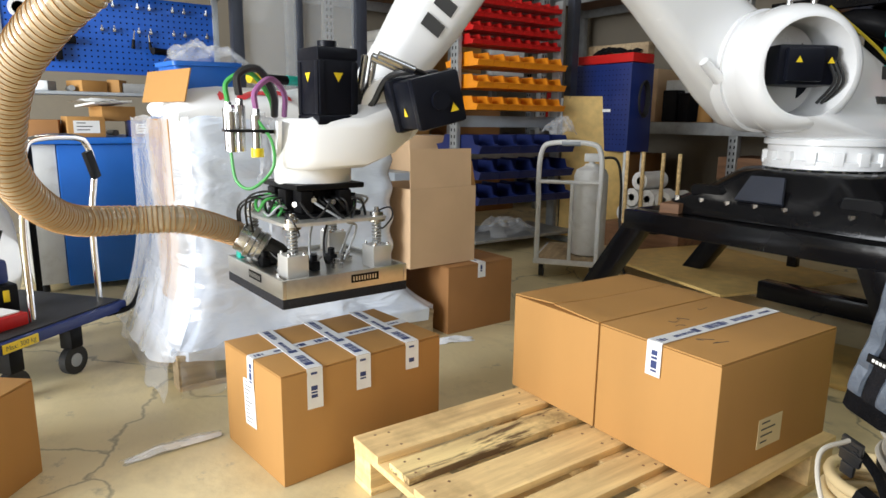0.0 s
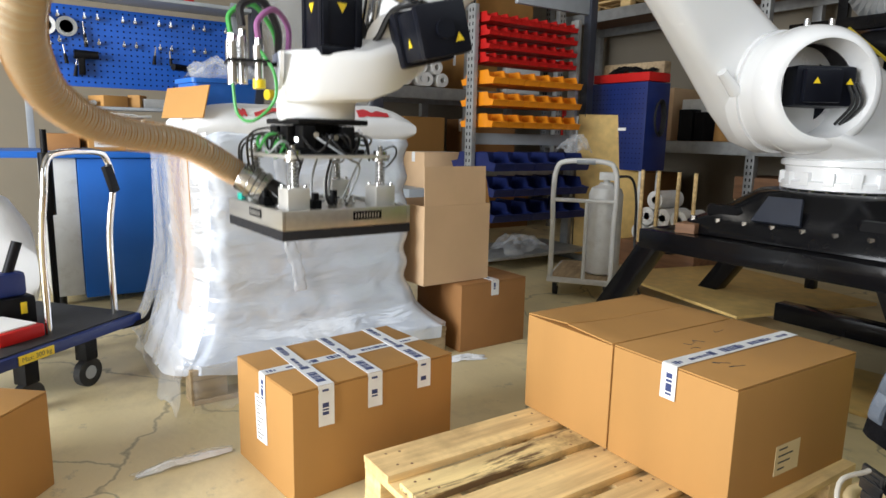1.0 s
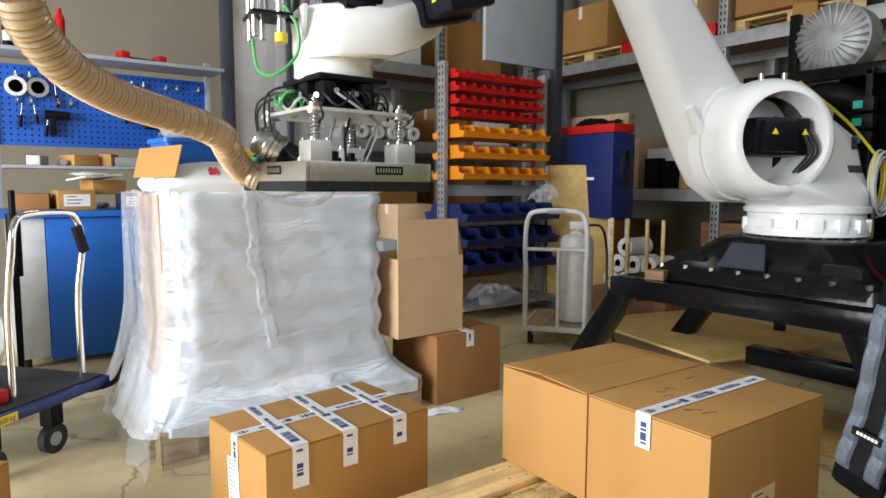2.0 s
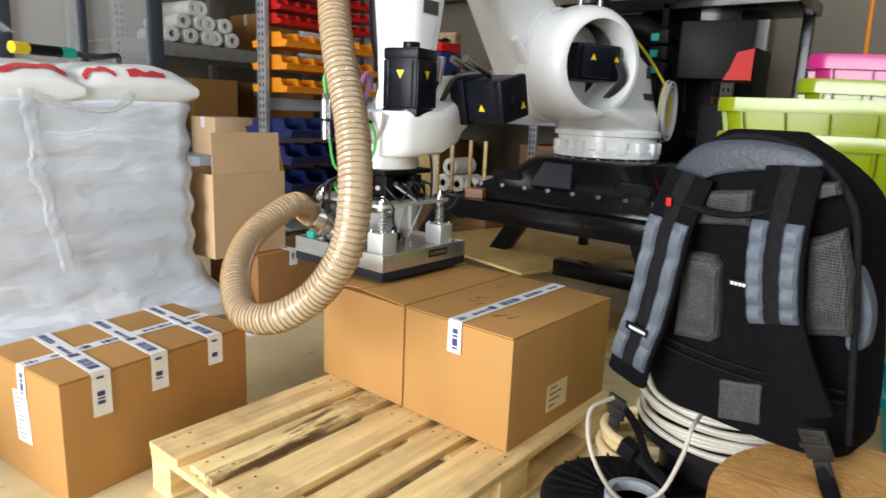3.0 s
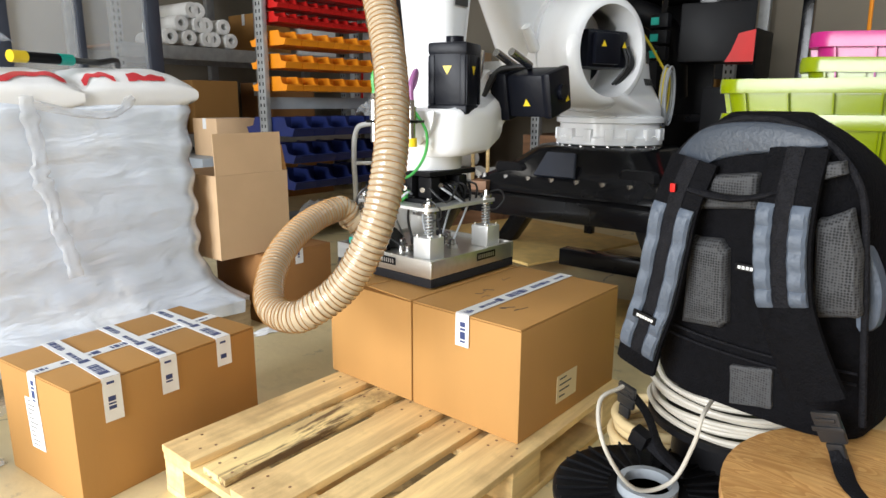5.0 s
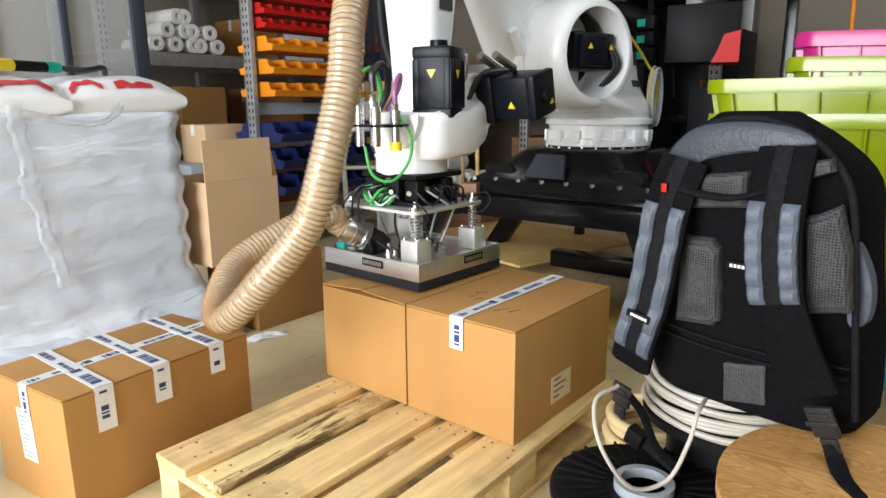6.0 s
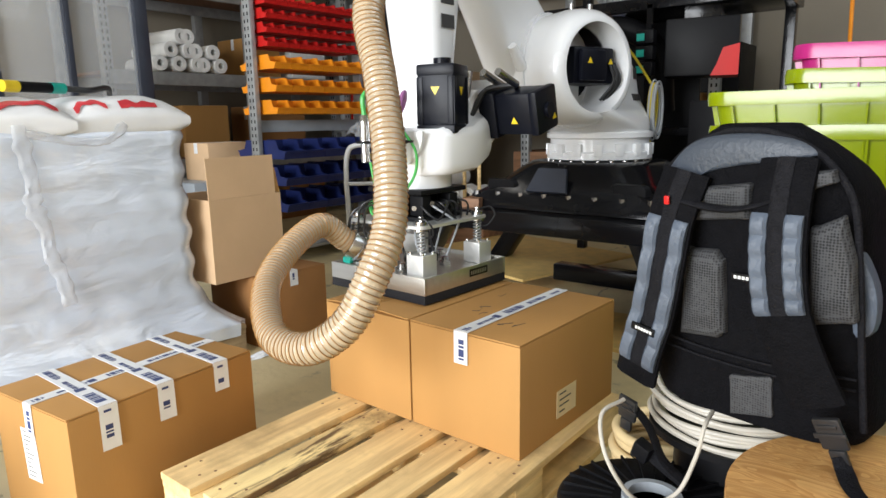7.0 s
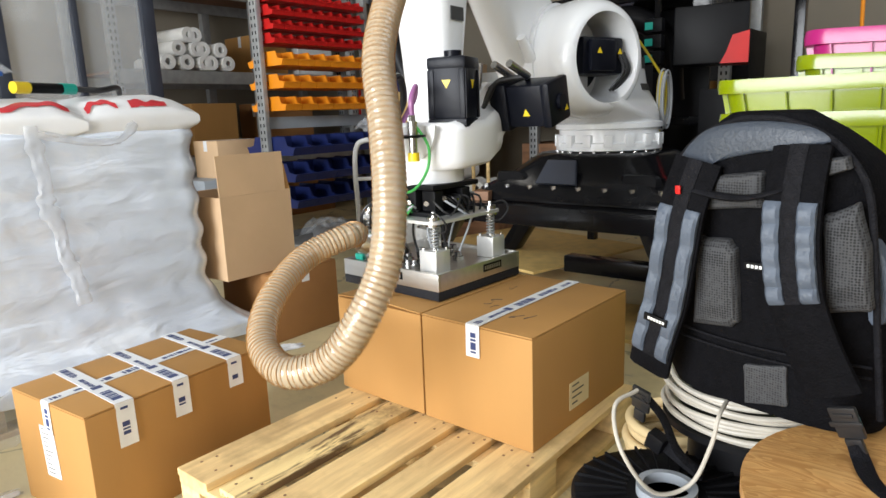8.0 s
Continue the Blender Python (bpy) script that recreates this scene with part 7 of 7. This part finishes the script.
TX, TY = 1.25, 1.88
tub("purple_tub", pose(TX + 0.62, TY + 0.15, 0.0, 0, 0, 2), 0.70, 0.62, 0.95, "purple", "purple plastic tub under the lime tubs")
tub("lime_tub", pose(TX + 0.12, TY, 0.0, 0, 0, 3), 0.88, 0.62, 1.03, "lime", "lime green plastic tub nested in the stack", taper=0.60)
tub("lime_tub", pose(TX + 0.11, TY, 0.12, 0, 0, 3), 0.88, 0.62, 1.02, "lime", "lime green plastic tub with a ribbed rim", taper=0.60)
tub("lime_tub", pose(TX + 0.30, TY + 0.02, 0.74, -3, 2, 4), 0.86, 0.50, 0.44, "lime", "translucent lime tub tilted in the stack", ribs=8)
tub("magenta_tub", pose(TX + 0.32, TY + 0.02, 0.835, -3, 2, 4), 0.86, 0.50, 0.42, "magenta", "magenta plastic tub on top of the stack", ribs=8)
sg = thing("number_sign", pose(TX + 0.42, TY - 0.325, 1.16, 0, 0, 3), "white sign with the number 6 on the tub rim", "sign")
part("card", box(B(), -0.06, 0.06, -0.002, 0.0, -0.05, 0.05), M["paper"], sg)
cu = bpy.data.curves.new("text", "FONT")
cu.body, cu.size, cu.align_x = "6", 0.07, "CENTER"
tx = new("text", cu)
dg = bpy.context.evaluated_depsgraph_get()
me = bpy.data.meshes.new_from_object(tx.evaluated_get(dg))
bpy.data.objects.remove(tx)
me.materials.clear()
me.materials.append(M["ink"])
shared("lettering", me, sg, pose(0, -0.0026, -0.024, 90, 0, 0))
wc = carton(pose(1.80, 1.03, 0, 0, 0, 8), 0.62, 0.52, 0.30, M["card_pale"], "pale carton with handwritten marks beside the drum")
bm = B()
for k in range(9):
    u, v = -0.22 + 0.05 * (k % 5), -0.18 + 0.09 * (k // 5)
    box(bm, u, u + 0.03, v, v + 0.008, 0, 0.001, 0, pose(0, 0, 0, 0, 0, 7 * (k % 3) - 7))
    box(bm, u, u + 0.006, v, v + 0.035, 0, 0.001, 0, pose(0, 0, 0, 0, 0, 7 * (k % 3) - 7))
part("handwriting", bm, M["ink"], wc, "dark handwritten marks", m=pose(0, 0, 0.2995))
tt = thing("teal_tub", pose(1.76, 1.13, 0.301, 0, 0, 6), "teal plastic tub standing on a carton", "tub")
bm = B()
loft(bm, [[(x, y, z) for x, y in rrect(w, d, 0.05, 6)] for w, d, z in ((0.42, 0.26, 0), (0.47, 0.31, 0.13), (0.455, 0.295, 0.13), (0.40, 0.24, 0.01))])
part("rim", loft(B(), [[(x, y, z) for x, y in rrect(w, d, 0.05, 6)] for w, d, z in ((0.472, 0.312, 0.127), (0.50, 0.34, 0.130), (0.50, 0.34, 0.155), (0.46, 0.30, 0.155), (0.46, 0.30, 0.130), (0.472, 0.312, 0.127))], cap=False), M["teal"], tt)
part("shell", bm, M["teal"], tt)


# ---- what moves ----
GRIP_ROWS = (
    (0.0, -0.436, 0.090, 0.496, 2.0), (0.70, -0.440, 0.088, 0.498, 2.0), (0.80, -0.443, 0.082, 0.545, 2.1), (0.90, -0.447, 0.073, 0.640, 2.2), (1.0, -0.452, 0.058, 0.750, 2.4),
    (1.2, -0.450, 0.060, 0.990, 2.6), (1.5, -0.425, 0.090, 1.130, 2.4), (1.9, -0.360, 0.165, 1.090, 2.0),
) + (
    (2.3, -0.272, 0.284, 0.888, 1.5), (2.4, -0.234, 0.383, 0.791, 1.0), (2.5, -0.190, 0.485, 0.700, 0.2), (2.6, -0.150, 0.605, 0.620, -0.4),
    (2.7, -0.108, 0.712, 0.567, -1.0), (2.8, -0.090, 0.820, 0.533, -1.0), (2.9, -0.078, 0.905, 0.506, -1.0), (3.0, -0.062, 0.950, 0.491, -1.0),
) + (
    (3.3, -0.050, 0.955, 0.488, -1.4), (3.5, -0.052, 0.980, 0.486, -1.4), (3.8, -0.005, 1.000, 0.486, -1.0), (4.0, 0.060, 0.997, 0.485, -1.0),
    (4.5, 0.130, 0.985, 0.482, -2.6), (4.7, 0.125, 0.980, 0.482, -2.6), (6.0, 0.100, 0.965, 0.482, -2.4), (6.5, 0.094, 0.978, 0.481, -2.4),
) + (
    (7.0, 0.092, 0.988, 0.480, -2.6), (7.5, 0.112, 0.978, 0.479, -2.4), (8.0, 0.115, 0.975, 0.479, -2.8),
)


def grip_pose(row):
    return pose(row[1], row[2], row[3], 0, 0, row[4])


def grip_at(t):
    for a, b in zip(GRIP_ROWS, GRIP_ROWS[1:]):
        if a[0] <= t <= b[0]:
            k = (t - a[0]) / (b[0] - a[0])
            return grip_pose([u + (v - u) * k for u, v in zip(a, b)])


def arm_poses(row):
    """The robot's joints that bring its flange over the gripper."""
    _, gx, gy, gz, _ = row
    dx, dy = gx - CX, gy - CY
    yaw, reach = math.degrees(math.atan2(dy, dx)), math.hypot(dx, dy)
    wr, wz = reach - WRIST_BACK, gz + WRIST_UP
    ex, ez = wr - SHOULDER_X, wz - SHOULDER_Z
    d = min(math.hypot(ex, ez), L1 + L2 - 0.001)
    a = math.acos((L1 * L1 + d * d - L2 * L2) / (2 * L1 * d))
    th = math.atan2(ez, ex) + a
    bx, bz = SHOULDER_X + L1 * math.cos(th), SHOULDER_Z + L1 * math.sin(th)
    up = math.atan2(wz - bz, wr - bx)
    turn = pose(0, 0, 0, 0, 0, yaw)
    return (turn, turn @ pose(SHOULDER_X, ARM_Y, SHOULDER_Z, 0, 90 - math.degrees(th), 0),
            turn @ pose(bx, UPPER_Y, bz, 0, 90 - math.degrees(up), 0), turn @ pose(wr, 0, wz))


def hose_line(t, ctrl):
    """The rings' poses along a line that leaves the gripper's connector through the points."""
    g = grip_at(t) @ CON
    start, way = g @ Vector((0, 0, 0.05)), (g.to_3x3() @ Vector((0, 0, 1))).normalized()
    pts = [start, start + way * 0.05] + [Vector(p) for p in ctrl]
    line = smooth_line(pts, 24)
    last = (line[-1] - line[-2]).normalized()
    line += [line[-1] + last * 0.02 * k for k in range(1, 90)]
    run, out, k, side = 0.0, [], 0, Vector((0, 0, 1))
    for p, q in zip(line, line[1:]):
        L = (q - p).length
        while k < HOSE_N and run + L >= k * HOSE_STEP:
            f = (k * HOSE_STEP - run) / L
            d = (q - p).normalized()
            side = side - d * side.dot(d)
            side = side.normalized() if side.length > 1e-4 else d.orthogonal().normalized()
            m = Matrix((side, d.cross(side), d)).transposed().to_4x4()
            m.translation = p + (q - p) * f
            out.append(m)
            k += 1
        run += L
    return out


def motions():
    walk(grip, [(r[0], grip_pose(r)) for r in GRIP_ROWS])
    joints = [(r[0], arm_poses(r)) for r in GRIP_ROWS]
    for i, ob in enumerate((column, lower, upper, wrist)):
        walk(ob, [(t, p[i]) for t, p in joints])
    lines = []

    def swing(t, *ctrl):
        lines.append((t, hose_line(t, ctrl)))

    swing(0.0, (-0.44, -0.32, 0.75), (-0.45, -0.47, 0.76), (-0.39, -0.62, 0.78), (-0.23, -0.71, 0.85), (-0.12, -0.76, 0.94), (-0.05, -0.76, 1.03), (0.07, -0.74, 1.13), (0.20, -0.69, 1.21), (0.29, -0.63, 1.27), (0.33, -0.56, 1.33))
    swing(0.75, (-0.44, -0.32, 0.75), (-0.45, -0.47, 0.76), (-0.39, -0.62, 0.78), (-0.23, -0.71, 0.85), (-0.12, -0.76, 0.94), (-0.05, -0.76, 1.03), (0.07, -0.74, 1.13), (0.20, -0.69, 1.21), (0.29, -0.63, 1.27), (0.33, -0.56, 1.33))
    swing(1, (-0.45, -0.35, 1.02), (-0.35, -0.52, 1.05), (-0.20, -0.63, 1.08), (-0.05, -0.71, 1.13), (0.12, -0.75, 1.19), (0.23, -0.76, 1.25), (0.29, -0.74, 1.32), (0.30, -0.71, 1.38))
    swing(1.2, (-0.38, -0.32, 1.27), (-0.31, -0.44, 1.31), (-0.19, -0.56, 1.33), (-0.05, -0.66, 1.35), (0.07, -0.72, 1.38), (0.15, -0.75, 1.42), (0.20, -0.74, 1.48))
    swing(2.3, (-0.28, -0.12, 1.15), (-0.20, -0.30, 1.18), (-0.08, -0.45, 1.21), (0.01, -0.56, 1.27), (0.06, -0.61, 1.34), (0.10, -0.64, 1.42), (0.09, -0.63, 1.51), (0.11, -0.60, 1.60))
    swing(2.4, (-0.28, -0.05, 1.05), (-0.29, -0.25, 1.07), (-0.18, -0.40, 1.10), (-0.13, -0.50, 1.18), (-0.02, -0.57, 1.25), (0.01, -0.58, 1.34), (0.01, -0.57, 1.43), (0.03, -0.53, 1.52), (0.06, -0.48, 1.61))
    swing(2.5, (-0.33, 0.09, 0.94), (-0.35, -0.08, 0.93), (-0.31, -0.26, 0.98), (-0.20, -0.41, 1.06), (-0.13, -0.47, 1.17), (-0.09, -0.48, 1.27), (-0.07, -0.43, 1.37), (-0.02, -0.36, 1.48), (0.04, -0.27, 1.55))
    swing(2.6, (-0.29, 0.22, 0.85), (-0.29, 0.03, 0.84), (-0.25, -0.16, 0.87), (-0.14, -0.30, 0.95), (-0.06, -0.36, 1.06), (-0.06, -0.33, 1.16), (-0.04, -0.28, 1.28), (-0.01, -0.22, 1.39), (0.05, -0.14, 1.47), (0.11, -0.05, 1.54))
    swing(2.7, (-0.26, 0.37, 0.78), (-0.22, 0.14, 0.75), (-0.17, -0.04, 0.74), (-0.07, -0.15, 0.81), (0.04, -0.19, 0.94), (0.10, -0.18, 1.07), (0.11, -0.12, 1.20), (0.15, -0.06, 1.30), (0.20, 0.02, 1.39), (0.21, 0.12, 1.48))
    swing(2.8, (-0.19, 0.47, 0.74), (-0.25, 0.33, 0.66), (-0.15, 0.17, 0.61), (0.00, 0.02, 0.62), (0.15, -0.04, 0.76), (0.23, -0.03, 0.91), (0.24, 0.02, 1.05), (0.27, 0.09, 1.19), (0.31, 0.16, 1.32), (0.32, 0.26, 1.44))
    swing(2.9, (-0.18, 0.57, 0.71), (-0.18, 0.41, 0.63), (-0.08, 0.25, 0.56), (0.05, 0.16, 0.54), (0.21, 0.14, 0.59), (0.32, 0.16, 0.73), (0.38, 0.19, 0.90), (0.37, 0.23, 1.07), (0.35, 0.25, 1.20), (0.30, 0.31, 1.33), (0.24, 0.37, 1.46))
    swing(3, (-0.16, 0.62, 0.72), (-0.13, 0.44, 0.65), (-0.01, 0.29, 0.57), (0.14, 0.21, 0.50), (0.29, 0.21, 0.52), (0.40, 0.25, 0.60), (0.48, 0.27, 0.72), (0.49, 0.29, 0.86), (0.42, 0.34, 1.02), (0.33, 0.38, 1.18), (0.24, 0.44, 1.33), (0.20, 0.48, 1.47))
    swing(3.3, (-0.16, 0.66, 0.71), (-0.13, 0.48, 0.65), (-0.02, 0.33, 0.58), (0.12, 0.23, 0.51), (0.28, 0.19, 0.50), (0.40, 0.22, 0.55), (0.48, 0.25, 0.67), (0.53, 0.27, 0.82), (0.44, 0.34, 0.98), (0.32, 0.41, 1.14), (0.24, 0.47, 1.29), (0.20, 0.51, 1.43))
    swing(3.4, (-0.17, 0.66, 0.71), (-0.18, 0.50, 0.63), (-0.09, 0.32, 0.55), (0.02, 0.21, 0.52), (0.20, 0.16, 0.59), (0.32, 0.18, 0.73), (0.38, 0.21, 0.87), (0.35, 0.29, 1.01), (0.30, 0.36, 1.15), (0.25, 0.40, 1.27), (0.20, 0.44, 1.40))
    swing(3.5, (-0.18, 0.66, 0.74), (-0.24, 0.54, 0.70), (-0.25, 0.39, 0.61), (-0.17, 0.22, 0.55), (-0.01, 0.09, 0.58), (0.17, 0.08, 0.72), (0.24, 0.13, 0.84), (0.25, 0.22, 0.99), (0.25, 0.30, 1.12), (0.28, 0.35, 1.26), (0.30, 0.41, 1.38))
    swing(3.6, (-0.21, 0.62, 0.72), (-0.28, 0.49, 0.68), (-0.30, 0.34, 0.63), (-0.23, 0.17, 0.61), (-0.05, 0.03, 0.67), (0.07, 0.02, 0.81), (0.13, 0.07, 0.96), (0.13, 0.15, 1.09), (0.16, 0.24, 1.21), (0.21, 0.31, 1.32))
    swing(3.8, (-0.15, 0.63, 0.70), (-0.15, 0.42, 0.66), (-0.13, 0.21, 0.61), (-0.10, 0.04, 0.59), (-0.05, -0.03, 0.63), (0.06, -0.04, 0.77), (0.11, 0.02, 0.92), (0.16, 0.09, 1.05), (0.22, 0.18, 1.17), (0.30, 0.28, 1.27), (0.33, 0.40, 1.37))
    swing(4, (-0.09, 0.68, 0.72), (-0.16, 0.54, 0.68), (-0.18, 0.37, 0.59), (-0.11, 0.18, 0.51), (0.02, 0.07, 0.55), (0.20, 0.07, 0.72), (0.30, 0.13, 0.86), (0.35, 0.22, 1.01), (0.38, 0.30, 1.17), (0.38, 0.40, 1.29), (0.37, 0.51, 1.42))
    swing(4.2, (-0.04, 0.71, 0.69), (-0.02, 0.51, 0.63), (0.06, 0.33, 0.55), (0.19, 0.24, 0.51), (0.33, 0.25, 0.57), (0.45, 0.29, 0.72), (0.50, 0.33, 0.85), (0.48, 0.40, 1.02), (0.42, 0.48, 1.19), (0.36, 0.54, 1.31), (0.32, 0.59, 1.45))
    swing(4.5, (0.04, 0.71, 0.72), (0.08, 0.55, 0.68), (0.22, 0.39, 0.60), (0.42, 0.28, 0.54), (0.56, 0.26, 0.54), (0.67, 0.30, 0.59), (0.75, 0.34, 0.70), (0.76, 0.39, 0.83), (0.68, 0.49, 0.98), (0.55, 0.57, 1.16), (0.40, 0.61, 1.29), (0.31, 0.61, 1.42))
    swing(4.7, (-0.05, 0.70, 0.71), (-0.02, 0.53, 0.67), (0.07, 0.36, 0.59), (0.20, 0.25, 0.52), (0.35, 0.22, 0.53), (0.46, 0.26, 0.60), (0.53, 0.29, 0.73), (0.54, 0.34, 0.88), (0.49, 0.41, 1.03), (0.42, 0.47, 1.19), (0.34, 0.52, 1.32), (0.28, 0.56, 1.46))
    swing(5.8, (-0.03, 0.72, 0.70), (-0.01, 0.54, 0.67), (0.06, 0.37, 0.62), (0.17, 0.25, 0.56), (0.28, 0.21, 0.53), (0.39, 0.23, 0.56), (0.49, 0.28, 0.67), (0.55, 0.32, 0.80), (0.53, 0.38, 0.95), (0.47, 0.45, 1.11), (0.39, 0.50, 1.26), (0.33, 0.53, 1.39))
    swing(6, (-0.05, 0.70, 0.70), (-0.09, 0.54, 0.66), (-0.12, 0.37, 0.58), (-0.01, 0.23, 0.50), (0.13, 0.17, 0.51), (0.27, 0.19, 0.63), (0.38, 0.25, 0.78), (0.44, 0.27, 0.94), (0.44, 0.33, 1.11), (0.43, 0.36, 1.24), (0.39, 0.42, 1.34), (0.34, 0.49, 1.46))
    swing(6.3, (-0.09, 0.68, 0.71), (-0.14, 0.50, 0.68), (-0.14, 0.31, 0.64), (-0.10, 0.14, 0.59), (-0.02, 0.04, 0.62), (0.12, 0.04, 0.76), (0.22, 0.09, 0.90), (0.28, 0.17, 1.05), (0.33, 0.26, 1.18), (0.35, 0.37, 1.30), (0.34, 0.46, 1.41))
    swing(6.5, (-0.07, 0.69, 0.72), (-0.10, 0.52, 0.65), (-0.13, 0.36, 0.55), (-0.06, 0.19, 0.50), (0.06, 0.12, 0.51), (0.22, 0.13, 0.66), (0.30, 0.19, 0.80), (0.38, 0.24, 0.97), (0.37, 0.34, 1.13), (0.40, 0.40, 1.27), (0.38, 0.48, 1.37), (0.38, 0.55, 1.49))
    swing(6.6, (-0.06, 0.70, 0.71), (-0.08, 0.54, 0.66), (-0.10, 0.38, 0.55), (-0.01, 0.22, 0.49), (0.12, 0.16, 0.50), (0.26, 0.18, 0.62), (0.36, 0.24, 0.79), (0.44, 0.28, 0.98), (0.42, 0.38, 1.14), (0.41, 0.44, 1.28), (0.39, 0.49, 1.40))
    swing(7, (-0.08, 0.68, 0.72), (-0.04, 0.51, 0.67), (0.05, 0.35, 0.59), (0.24, 0.22, 0.52), (0.40, 0.20, 0.52), (0.51, 0.23, 0.59), (0.56, 0.27, 0.70), (0.56, 0.34, 0.82), (0.51, 0.40, 0.99), (0.43, 0.46, 1.18), (0.35, 0.51, 1.33), (0.33, 0.56, 1.46))
    swing(7.2, (-0.06, 0.69, 0.72), (-0.06, 0.49, 0.65), (-0.00, 0.30, 0.56), (0.10, 0.18, 0.50), (0.23, 0.17, 0.52), (0.35, 0.22, 0.65), (0.44, 0.26, 0.79), (0.47, 0.30, 0.95), (0.44, 0.38, 1.12), (0.40, 0.46, 1.28), (0.35, 0.53, 1.42))
    swing(7.5, (0.00, 0.67, 0.68), (-0.02, 0.52, 0.66), (-0.09, 0.38, 0.56), (-0.02, 0.21, 0.49), (0.06, 0.10, 0.47), (0.18, 0.10, 0.56), (0.28, 0.14, 0.71), (0.37, 0.18, 0.84), (0.40, 0.25, 0.99), (0.44, 0.32, 1.16), (0.47, 0.38, 1.29), (0.46, 0.46, 1.38), (0.47, 0.57, 1.49))
    swing(7.8, (0.01, 0.67, 0.70), (-0.03, 0.50, 0.63), (0.03, 0.31, 0.54), (0.13, 0.19, 0.49), (0.26, 0.18, 0.51), (0.39, 0.24, 0.64), (0.46, 0.28, 0.80), (0.50, 0.31, 0.95), (0.47, 0.39, 1.10), (0.43, 0.48, 1.26), (0.39, 0.56, 1.39))
    swing(8, (0.02, 0.67, 0.68), (-0.02, 0.51, 0.63), (0.05, 0.32, 0.55), (0.16, 0.20, 0.47), (0.31, 0.16, 0.44), (0.43, 0.20, 0.48), (0.52, 0.23, 0.59), (0.55, 0.29, 0.72), (0.54, 0.33, 0.87), (0.48, 0.39, 1.04), (0.41, 0.45, 1.20), (0.37, 0.53, 1.33), (0.37, 0.60, 1.46))
    for k, ring in enumerate(hose_rings):
        walk(ring, [(t, line[k]) for t, line in lines])


motions()
